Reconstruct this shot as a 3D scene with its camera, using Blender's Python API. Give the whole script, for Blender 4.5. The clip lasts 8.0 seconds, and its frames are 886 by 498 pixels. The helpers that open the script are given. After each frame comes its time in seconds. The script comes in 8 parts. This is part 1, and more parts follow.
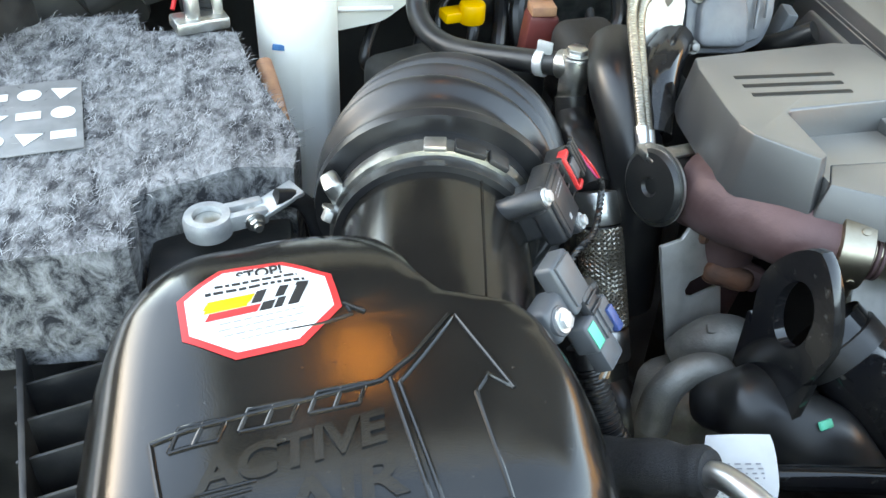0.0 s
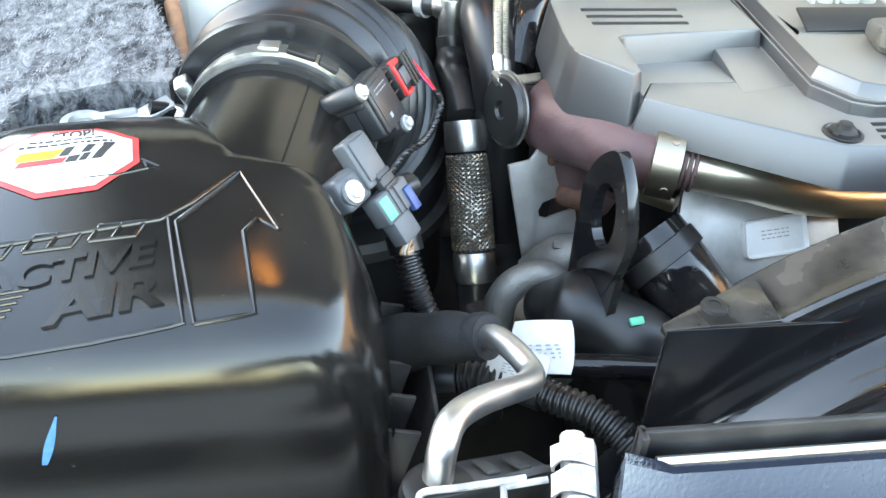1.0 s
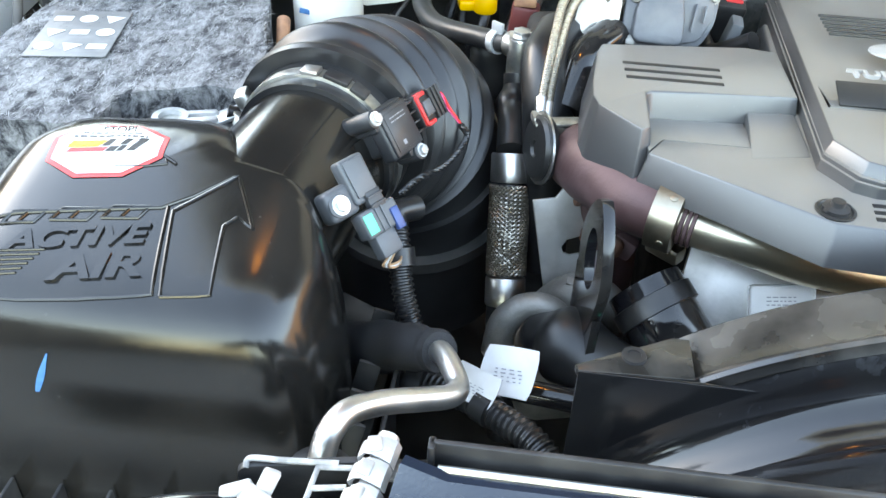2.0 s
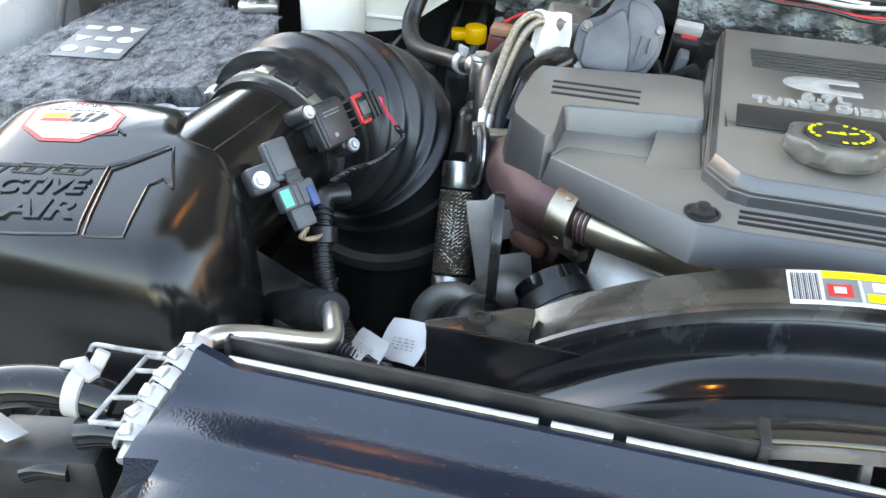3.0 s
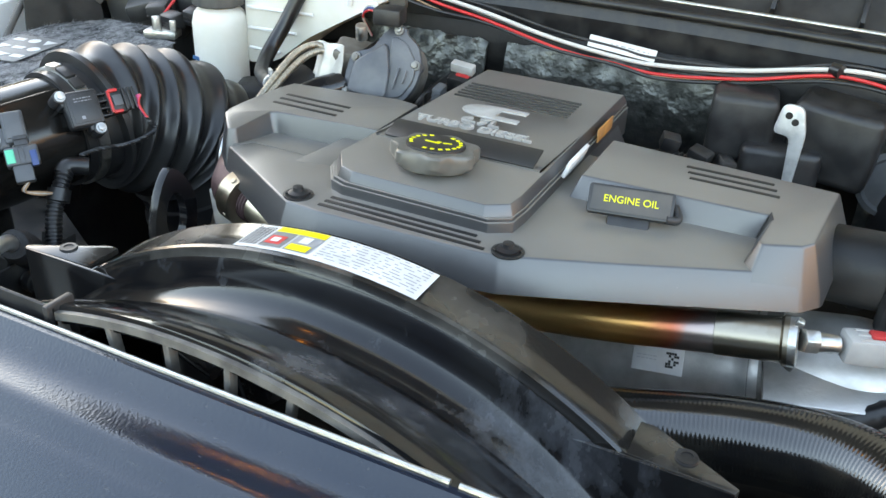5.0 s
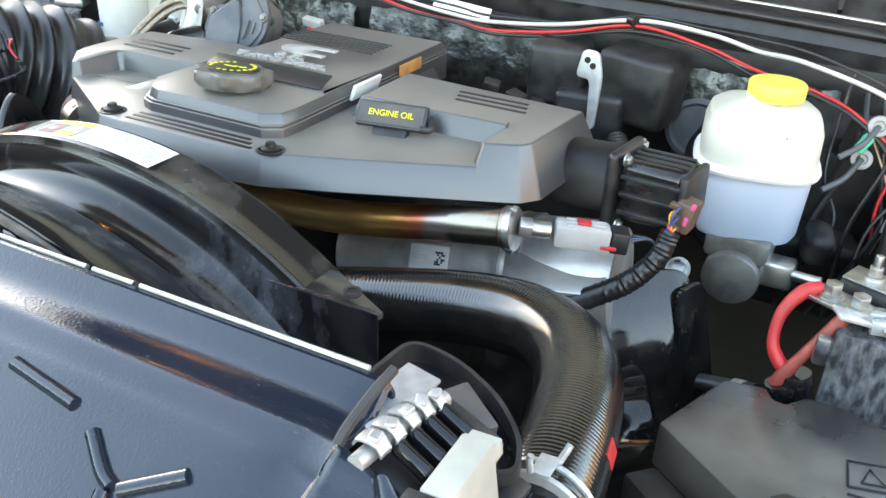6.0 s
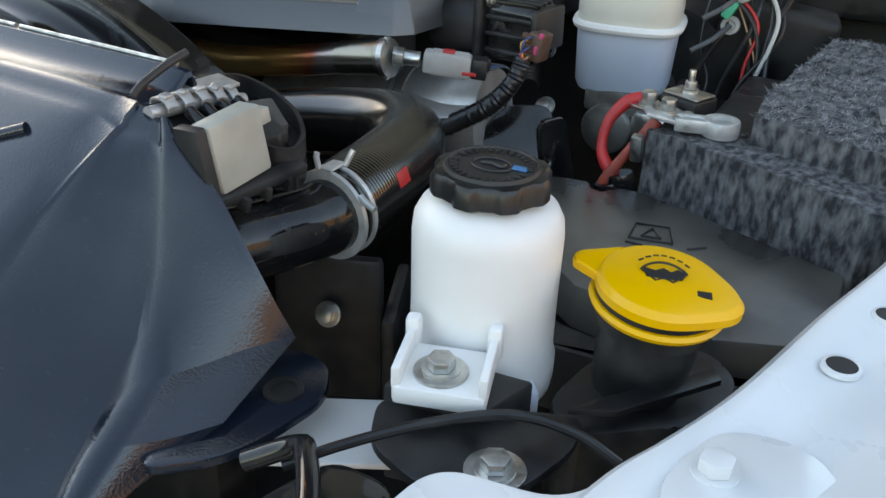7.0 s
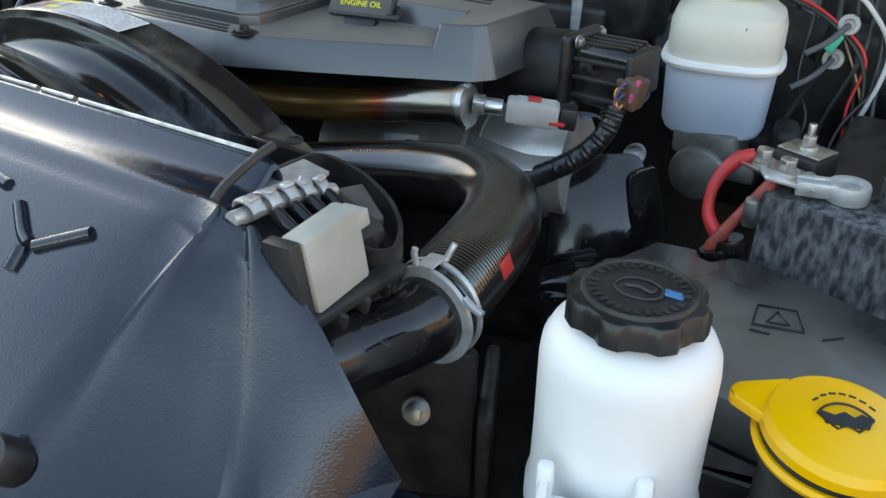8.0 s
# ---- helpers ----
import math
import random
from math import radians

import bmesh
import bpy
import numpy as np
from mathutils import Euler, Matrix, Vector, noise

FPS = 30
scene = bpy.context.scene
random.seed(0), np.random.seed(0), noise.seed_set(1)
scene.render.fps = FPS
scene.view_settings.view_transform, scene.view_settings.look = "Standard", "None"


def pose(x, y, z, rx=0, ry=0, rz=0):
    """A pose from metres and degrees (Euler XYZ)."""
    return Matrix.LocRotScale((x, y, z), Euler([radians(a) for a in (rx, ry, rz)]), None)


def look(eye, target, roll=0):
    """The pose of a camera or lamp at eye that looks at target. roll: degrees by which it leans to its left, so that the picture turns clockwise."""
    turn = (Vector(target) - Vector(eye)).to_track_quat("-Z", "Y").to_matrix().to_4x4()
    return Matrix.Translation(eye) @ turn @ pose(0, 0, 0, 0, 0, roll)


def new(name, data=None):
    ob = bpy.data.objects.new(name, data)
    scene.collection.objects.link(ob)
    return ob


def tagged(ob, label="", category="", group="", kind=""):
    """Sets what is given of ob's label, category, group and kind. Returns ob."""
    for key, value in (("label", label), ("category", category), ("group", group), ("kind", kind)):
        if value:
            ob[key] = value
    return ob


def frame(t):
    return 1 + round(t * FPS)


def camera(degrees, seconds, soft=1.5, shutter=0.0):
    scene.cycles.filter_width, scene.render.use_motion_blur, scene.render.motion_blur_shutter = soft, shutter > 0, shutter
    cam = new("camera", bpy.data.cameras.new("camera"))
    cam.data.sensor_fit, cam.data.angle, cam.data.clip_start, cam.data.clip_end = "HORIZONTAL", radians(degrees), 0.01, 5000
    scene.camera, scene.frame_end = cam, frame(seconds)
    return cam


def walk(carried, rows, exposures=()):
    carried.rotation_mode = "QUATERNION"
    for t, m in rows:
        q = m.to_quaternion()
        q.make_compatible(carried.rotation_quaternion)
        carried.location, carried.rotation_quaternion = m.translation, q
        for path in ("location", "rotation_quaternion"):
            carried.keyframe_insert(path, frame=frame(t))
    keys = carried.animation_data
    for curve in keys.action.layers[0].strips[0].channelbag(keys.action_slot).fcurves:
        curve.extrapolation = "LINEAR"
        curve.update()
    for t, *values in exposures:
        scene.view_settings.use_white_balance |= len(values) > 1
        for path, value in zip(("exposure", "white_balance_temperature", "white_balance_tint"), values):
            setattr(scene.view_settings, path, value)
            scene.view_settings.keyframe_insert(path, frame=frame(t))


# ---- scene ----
# ---- camera and its walk ----
cam = camera(54.0, 8.0)
EXPOSURE = [(0.0, 4.47, 12500, 16), (0.5, 4.55, 12300, 17), (1.0, 4.97, 11900, 17), (2.5, 4.5, 12000, 19), (3.0, 4.18, 12000, 20), (3.5, 3.66, 12000, 20), (4.0, 3.57, 12200, 20), (5.5, 4.12, 12100, 17), (6.0, 4.2, 12000, 17), (6.5, 4.06, 11800, 16), (7.0, 2.82, 11700, 17), (7.5, 2.3, 11200, 16), (8.0, 3.0, 10700, 15)]
PATH = [
    (0, (0.042, 0.007, 1.526), (0.344, 1.551, 0.291), 3.1),
    (0.5, (0.077, -0.047, 1.501), (0.388, 1.502, 0.275), 3.1),
    (1, (0.155, -0.098, 1.499), (0.414, 1.474, 0.29), 3.5),
    (1.2, (0.189, -0.127, 1.507), (0.333, 1.463, 0.303), 3.4),
    (2.3, (0.323, -0.146, 1.546), (0.127, 1.449, 0.356), 2.5),
    (2.5, (0.354, -0.156, 1.547), (0.131, 1.444, 0.368), 2.4),
    (3, (0.436, -0.207, 1.545), (0.067, 1.419, 0.441), 2.6),
    (3.5, (0.526, -0.234, 1.554), (0.023, 1.412, 0.536), 2.6),
    (4, (0.636, -0.219, 1.556), (0.07, 1.426, 0.569), 2.7),
    (4.2, (0.688, -0.208, 1.555), (0.095, 1.434, 0.579), 2.7),
    (5.3, (0.986, -0.186, 1.555), (0.205, 1.382, 0.59), 2.5),
    (5.5, (1.038, -0.18, 1.544), (0.248, 1.392, 0.592), 2.4),
    (6, (1.179, -0.222, 1.524), (0.383, 1.355, 0.586), 2.5),
    (6.5, (1.286, -0.282, 1.464), (0.461, 1.292, 0.548), 2.3),
    (7, (1.412, -0.309, 1.429), (0.546, 1.225, 0.482), 2.2),
    (7.5, (1.398, -0.288, 1.446), (0.498, 1.214, 0.479), 1.5),
    (8, (1.315, -0.25, 1.455), (0.398, 1.241, 0.487), 1.2),
]
walk(cam, [(t, look(eye, target, roll)) for t, eye, target, roll in PATH], EXPOSURE)

# ---- world, sun, lamps, exposure ----
world = bpy.data.worlds.new("sky_world")
scene.world = world
world.use_nodes = True
wn, wl = world.node_tree.nodes, world.node_tree.links
sky = wn.new("ShaderNodeTexSky")
sky.sky_type = "NISHITA"
sky.sun_disc = False
sky.dust_density, sky.air_density, sky.ozone_density = 0.35, 1.0, 3.0
sky.sun_elevation, sky.sun_rotation = radians(12), radians(290)
wl.new(sky.outputs[0], wn["Background"].inputs[0])
wn["Background"].inputs[1].default_value = 0.15

sun = new("sun", bpy.data.lights.new("sun", "SUN"))
sun.data.energy, sun.data.angle, sun.data.color = 5.0, radians(0.6), (1.0, 0.80, 0.58)
sun.matrix_world = look((-9.19, 3.35, 2.08), (0, 0, 0))


# ---- materials ----
def mat(name, col, col2=None, rough=0.5, rough2=None, metal=0.0, scale=60.0, bump=0.0, bscale=None, trans=0.0, coat=0.0,
        mix=(0.4, 0.65), sss=0.0, ior=None, stretch=(1, 1, 1), detail=6.0):
    """A surface with two scales of variation: broad stains and fine grain."""
    m = bpy.data.materials.new(name)
    m.use_nodes = True
    n, l = m.node_tree.nodes, m.node_tree.links
    b = n["Principled BSDF"]
    b.inputs["Base Color"].default_value = (*col, 1)
    b.inputs["Roughness"].default_value = rough
    b.inputs["Metallic"].default_value = metal
    b.inputs["Transmission Weight"].default_value = trans
    b.inputs["Coat Weight"].default_value = coat
    b.inputs["Coat Roughness"].default_value = 0.08
    if ior:
        b.inputs["IOR"].default_value = ior
    if sss:
        b.inputs["Subsurface Weight"].default_value = sss
        b.inputs["Subsurface Radius"].default_value = (0.02, 0.02, 0.02)
    co = n.new("ShaderNodeTexCoord")
    mp = n.new("ShaderNodeMapping")
    mp.inputs["Scale"].default_value = stretch
    l.new(co.outputs["Object"], mp.inputs[0])
    broad = n.new("ShaderNodeTexNoise")
    broad.inputs["Scale"].default_value, broad.inputs["Detail"].default_value = scale, detail
    l.new(mp.outputs[0], broad.inputs["Vector"])
    ramp = n.new("ShaderNodeMapRange")
    ramp.inputs[1].default_value, ramp.inputs[2].default_value = mix
    l.new(broad.outputs[0], ramp.inputs[0])
    if col2:
        mx = n.new("ShaderNodeMix")
        mx.data_type = "RGBA"
        mx.inputs[6].default_value, mx.inputs[7].default_value = (*col, 1), (*col2, 1)
        l.new(ramp.outputs[0], mx.inputs[0])
        l.new(mx.outputs[2], b.inputs["Base Color"])
    if rough2 is not None:
        rr = n.new("ShaderNodeMapRange")
        rr.inputs[1].default_value, rr.inputs[2].default_value = mix
        rr.inputs[3].default_value, rr.inputs[4].default_value = rough, rough2
        l.new(broad.outputs[0], rr.inputs[0])
        l.new(rr.outputs[0], b.inputs["Roughness"])
    if bump:
        fine = n.new("ShaderNodeTexNoise")
        fine.inputs["Scale"].default_value, fine.inputs["Detail"].default_value = bscale or scale * 8, 3
        l.new(mp.outputs[0], fine.inputs["Vector"])
        bp = n.new("ShaderNodeBump")
        bp.inputs["Strength"].default_value, bp.inputs["Distance"].default_value = bump, 0.001
        l.new(fine.outputs[0], bp.inputs["Height"])
        l.new(bp.outputs[0], b.inputs["Normal"])
    return m


M = dict(
    lid=mat("satin_black_plastic", (0.008, 0.0075, 0.007), (0.014, 0.0125, 0.011), 0.13, 0.19, scale=18, bump=0.05, bscale=1200, ior=1.5),
    airbase=mat("dusty_black_plastic", (0.015, 0.015, 0.016), (0.06, 0.055, 0.05), 0.5, 0.7, scale=30, bump=0.2),
    cover=mat("grained_grey_plastic", (0.028, 0.0285, 0.030), (0.038, 0.038, 0.039), 0.30, 0.38, scale=9, bump=0.09, bscale=1800, ior=1.9),
    coverdark=mat("dark_grained_plastic", (0.02, 0.02, 0.02), (0.032, 0.032, 0.031), 0.3, 0.38, scale=12, bump=0.2, bscale=1500),
    gloss=mat("gloss_black_plastic", (0.008, 0.008, 0.009), (0.03, 0.027, 0.024), 0.08, 0.17, scale=22, bump=0.03, bscale=300, mix=(0.45, 0.7), ior=1.5),
    # black paint with the sky's blue reflection put into its base colour
    panel=mat("sky_tinted_painted_steel", (0.007, 0.013, 0.023), (0.012, 0.017, 0.026), 0.07, 0.13, scale=14, bump=0.17, bscale=600, ior=1.58),
    black=mat("black_plastic", (0.012, 0.012, 0.013), (0.03, 0.029, 0.028), 0.4, 0.55, scale=40, bump=0.15),
    rubber=mat("black_rubber", (0.010, 0.010, 0.011), (0.022, 0.021, 0.020), 0.28, 0.42, scale=25, bump=0.08),
    dust=mat("dusty_dark_plastic", (0.05, 0.048, 0.046), (0.10, 0.09, 0.08), 0.55, 0.75, scale=20, bump=0.2),
    felt=mat("grey_felt", (0.014, 0.015, 0.018), (0.30, 0.30, 0.30), 0.95, scale=62, bump=1.0, bscale=420, mix=(0.41, 0.62), detail=14, stretch=(1.0, 0.42, 0.8)),
    grime=mat("dark_greasy_metal", (0.012, 0.012, 0.012), (0.04, 0.037, 0.034), 0.45, 0.8, metal=0.3, scale=25, bump=0.3),
    white=mat("white_car_paint", (0.75, 0.76, 0.765), (0.69, 0.70, 0.70), 0.25, 0.35, scale=8, coat=0.6),
    bottle=mat("white_polyethylene", (0.82, 0.81, 0.79), (0.76, 0.75, 0.73), 0.35, 0.42, scale=10, sss=0.35),
    bottle2=mat("aged_translucent_plastic", (0.78, 0.77, 0.73), (0.68, 0.64, 0.56), 0.4, 0.5, scale=9, sss=0.3),
    fluid=mat("brake_bottle_lower", (0.46, 0.54, 0.64), (0.50, 0.58, 0.67), 0.3, 0.4, scale=10, sss=0.3),
    brakeup=mat("brake_bottle_upper", (0.58, 0.55, 0.46), (0.64, 0.61, 0.53), 0.3, 0.4, scale=12, sss=0.3),
    alu=mat("bare_aluminium", (0.72, 0.71, 0.69), (0.6, 0.58, 0.55), 0.3, 0.45, metal=1.0, scale=40, bump=0.1),
    cast=mat("cast_aluminium", (0.30, 0.29, 0.27), (0.15, 0.135, 0.12), 0.5, 0.65, metal=0.7, scale=22, bump=0.5, bscale=500),
    zinc=mat("zinc_plated_steel", (0.6, 0.6, 0.58), (0.42, 0.41, 0.38), 0.28, 0.5, metal=1.0, scale=80, bump=0.15),
    lead=mat("grey_lead_clamp", (0.62, 0.63, 0.62), (0.44, 0.45, 0.45), 0.4, 0.55, metal=0.6, scale=60, bump=0.3),
    steel=mat("stainless_steel", (0.40, 0.345, 0.275), (0.26, 0.205, 0.145), 0.3, 0.45, metal=1.0, scale=30, bump=0.08),
    rust=mat("heat_browned_iron", (0.075, 0.036, 0.036), (0.12, 0.066, 0.066), 0.5, 0.7, metal=0.35, scale=28, bump=0.3),
    rust2=mat("rusty_iron", (0.16, 0.06, 0.035), (0.08, 0.04, 0.03), 0.7, 0.85, metal=0.2, scale=50, bump=0.5),
    yellow=mat("yellow_plastic", (0.95, 0.46, 0.008), (0.91, 0.43, 0.008), 0.28, 0.42, scale=20, bump=0.05),
    paleyellow=mat("pale_yellow_plastic", (0.85, 0.72, 0.12), (0.8, 0.66, 0.1), 0.35, 0.4, scale=20),
    red=mat("red_plastic", (0.65, 0.03, 0.03), (0.5, 0.03, 0.03), 0.4, 0.5, scale=30),
    maroon=mat("maroon_plastic", (0.16, 0.025, 0.02), (0.11, 0.02, 0.018), 0.45, 0.55, scale=30),
    pink=mat("pink_wire", (0.7, 0.08, 0.2), None, 0.45),
    blue=mat("blue_plastic", (0.02, 0.06, 0.18), None, 0.4),
    green=mat("green_paint_mark", (0.0, 0.55, 0.35), None, 0.5),
    bluemark=mat("blue_paint_mark", (0.01, 0.13, 0.30), (0.02, 0.18, 0.36), 0.5, scale=200),
    greyconn=mat("grey_connector_plastic", (0.07, 0.076, 0.082), (0.10, 0.106, 0.112), 0.42, 0.55, scale=40),
    sensor=mat("sensor_black_plastic", (0.02, 0.021, 0.023), (0.035, 0.036, 0.038), 0.35, 0.45, scale=60, bump=0.1),
    paper=mat("white_label_paper", (0.66, 0.66, 0.645), (0.58, 0.57, 0.555), 0.5, 0.6, scale=40),
    faint=mat("faint_print", (0.45, 0.45, 0.45), None, 0.5),
    ink=mat("black_print", (0.012, 0.012, 0.012), None, 0.5),
    greyink=mat("grey_print", (0.26, 0.26, 0.27), None, 0.5),
    redink=mat("red_print", (0.68, 0.03, 0.03), None, 0.4),
    orangeink=mat("orange_print", (0.85, 0.33, 0.01), None, 0.4),
    yellowink=mat("yellow_print", (0.88, 0.66, 0.02), None, 0.4),
    yellowtext=mat("yellow_raised_print", (0.8, 0.75, 0.02), None, 0.45),
    decal=mat("dark_grey_label", (0.15, 0.15, 0.148), (0.20, 0.20, 0.198), 0.5, 0.6, scale=60),
    badge=mat("silver_badge", (0.42, 0.415, 0.40), (0.33, 0.325, 0.31), 0.3, 0.4, metal=0.15, scale=50),
    foil=mat("crinkled_foil", (0.13, 0.135, 0.13), (0.03, 0.032, 0.03), 0.30, 0.5, metal=0.85, scale=35, bump=1.0, bscale=75),
    ceramic=mat("white_ceramic_connector", (0.40, 0.385, 0.365), (0.33, 0.315, 0.30), 0.45, 0.5, scale=40),
    brown=mat("brown_connector", (0.10, 0.05, 0.03), (0.14, 0.08, 0.06), 0.5, 0.6, scale=60),
    firewall=mat("firewall_coating", (0.022, 0.02, 0.018), (0.045, 0.04, 0.034), 0.6, 0.8, scale=10, bump=0.4, bscale=90),
    asphalt=mat("pale_concrete", (0.40, 0.365, 0.315), (0.33, 0.30, 0.255), 0.8, 0.95, scale=3, bump=0.4, bscale=120),
    padfelt=mat("brown_fibre_pad", (0.040, 0.031, 0.024), (0.060, 0.046, 0.035), 0.9, 0.95, scale=12, bump=0.6, bscale=300),
    # white paint; its cream tint stands in for warm bounced light
    hoodinner=mat("warm_lit_white_paint", (0.74, 0.68, 0.58), (0.66, 0.59, 0.49), 0.4, 0.55, scale=5, bump=0.05, bscale=60),
    plainwall=mat("brown_wall_render", (0.07, 0.055, 0.042), (0.10, 0.078, 0.06), 0.85, 0.95, scale=2.5, bump=0.5, bscale=50),
    whitewire=mat("white_wire", (0.55, 0.53, 0.5), None, 0.4),
    redwire=mat("red_wire", (0.62, 0.02, 0.02), None, 0.4),
    copperwire=mat("tan_wire", (0.45, 0.25, 0.14), None, 0.45),
    sleeve=mat("braided_sleeve", (0.008, 0.008, 0.009), (0.03, 0.03, 0.032), 0.6, 0.7, scale=900, bump=0.8, bscale=1400),
    cork=mat("terracotta_cap", (0.42, 0.19, 0.10), (0.3, 0.13, 0.08), 0.6, 0.7, scale=60),
)


def temper_pipe():
    """Stainless pipe with straw, gold and red heat tints that follow its length."""
    m = mat("heat_tinted_pipe", (0.6, 0.5, 0.32), None, 0.28, 0.36, metal=0.95, scale=40, bump=0.08)
    n, l = m.node_tree.nodes, m.node_tree.links
    co = n.new("ShaderNodeTexCoord")
    sx = n.new("ShaderNodeSeparateXYZ")
    l.new(co.outputs["Object"], sx.inputs[0])
    mr = n.new("ShaderNodeMapRange")
    mr.inputs[1].default_value, mr.inputs[2].default_value = 0.42, 0.92
    nz = n.new("ShaderNodeTexNoise")
    nz.inputs["Scale"].default_value = 25
    l.new(co.outputs["Object"], nz.inputs["Vector"])
    ad = n.new("ShaderNodeMath")
    ad.operation = "MULTIPLY_ADD"
    ad.inputs[1].default_value = 0.05
    l.new(nz.outputs[0], ad.inputs[0])
    l.new(sx.outputs[0], ad.inputs[2])
    l.new(ad.outputs[0], mr.inputs[0])
    cr = n.new("ShaderNodeValToRGB")
    l.new(mr.outputs[0], cr.inputs[0])
    stops = [(0.0, (0.42, 0.34, 0.25)), (0.12, (0.70, 0.62, 0.48)), (0.45, (1.0, 0.65, 0.32)), (0.68, (1.0, 0.57, 0.22)),
             (0.80, (0.97, 0.44, 0.14)), (0.865, (0.68, 0.17, 0.09)), (0.895, (0.42, 0.30, 0.27)), (1.0, (0.45, 0.43, 0.40))]
    e = cr.color_ramp.elements
    for k, (p, c) in enumerate(stops):
        el = e[k] if k < 2 else e.new(p)
        el.position, el.color = p, (*c, 1)
    l.new(cr.outputs[0], n["Principled BSDF"].inputs["Base Color"])
    return m


M["temper"] = temper_pipe()
for nd_ in M["foil"].node_tree.nodes:
    if nd_.type == "BUMP":
        nd_.inputs["Distance"].default_value = 0.003
for nd_ in M["felt"].node_tree.nodes:
    if nd_.type == "TEX_NOISE" and nd_.inputs["Detail"].default_value > 8:
        nd_.inputs["Roughness"].default_value, nd_.inputs["Distortion"].default_value = 0.76, 0.5


M["braid"] = mat("stainless_braid", (0.42, 0.38, 0.32), (0.30, 0.265, 0.22), 0.32, 0.45, metal=0.9, scale=300)
M["bellows"] = mat("dusty_moulded_rubber", (0.014, 0.014, 0.015), (0.035, 0.034, 0.033), 0.28, 0.4, scale=14, bump=0.08, bscale=300)
M["dustgloss"] = mat("water_stained_plastic", (0.014, 0.013, 0.012), (0.070, 0.064, 0.056), 0.12, 0.34, scale=13, bump=0.05, bscale=300, mix=(0.44, 0.62), ior=1.6)
M["shroud"] = mat("wiped_gloss_plastic", (0.007, 0.007, 0.008), (0.012, 0.012, 0.012), 0.09, 0.14, scale=22, bump=0.02, bscale=300, ior=1.52)
M["grille"] = mat("dusty_grille_plastic", (0.15, 0.14, 0.125), (0.07, 0.065, 0.06), 0.5, 0.6, scale=60, bump=0.2)
M["dustytray"] = mat("dust_covered_plastic", (0.125, 0.115, 0.10), (0.028, 0.027, 0.026), 0.36, 0.26, scale=9, bump=0.08, bscale=500, mix=(0.42, 0.66), ior=1.7)
M["castlight"] = mat("dull_sheet_aluminium", (0.62, 0.60, 0.57), (0.40, 0.38, 0.35), 0.38, 0.52, metal=0.75, scale=22, bump=0.2, bscale=300)
M["labelbrown"] = mat("faded_orange_label", (0.50, 0.21, 0.06), (0.36, 0.16, 0.06), 0.5, 0.6, scale=90)
M["capgrey"] = mat("oil_cap_grey", (0.105, 0.099, 0.086), (0.14, 0.132, 0.115), 0.3, 0.4, scale=30, bump=0.1)
M["actuator"] = mat("dull_metal_housing", (0.055, 0.06, 0.07), (0.12, 0.125, 0.13), 0.35, 0.5, scale=20, bump=0.3, bscale=300)


def dusted(m, scale, low, high, tone, stretch=(1, 1, 1)):
    """Fine specks of dust and dried drops over a glossy surface."""
    n, l = m.node_tree.nodes, m.node_tree.links
    b = n["Principled BSDF"]
    co, mp, nz, ra = n.new("ShaderNodeTexCoord"), n.new("ShaderNodeMapping"), n.new("ShaderNodeTexNoise"), n.new("ShaderNodeMapRange")
    mp.inputs["Scale"].default_value = stretch
    l.new(co.outputs["Object"], mp.inputs[0])
    l.new(mp.outputs[0], nz.inputs["Vector"])
    nz.inputs["Scale"].default_value, nz.inputs["Detail"].default_value = scale, 8
    nz.inputs["Roughness"].default_value = 0.7
    ra.inputs[1].default_value, ra.inputs[2].default_value = low, high
    l.new(nz.outputs[0], ra.inputs[0])
    for sock, kind, top in (("Base Color", "RGBA", (*tone, 1)), ("Roughness", "FLOAT", 0.55)):
        mx = n.new("ShaderNodeMix")
        mx.data_type = kind
        a, c = (6, 7) if kind == "RGBA" else (2, 3)
        l.new(b.inputs[sock].links[0].from_socket, mx.inputs[a])
        mx.inputs[c].default_value = top
        l.new(ra.outputs[0], mx.inputs[0])
        l.new(mx.outputs[2 if kind == "RGBA" else 0], b.inputs[sock])


dusted(M["panel"], 330, 0.62, 0.80, (0.06, 0.058, 0.054), (0.4, 1, 1))
dusted(M["gloss"], 120, 0.60, 0.78, (0.07, 0.066, 0.06))
dusted(M["shroud"], 11, 0.57, 0.80, (0.10, 0.108, 0.118), (1, 1, 0.5))
dusted(M["lid"], 220, 0.66, 0.80, (0.09, 0.08, 0.07))
dusted(M["cover"], 260, 0.64, 0.80, (0.12, 0.112, 0.10))


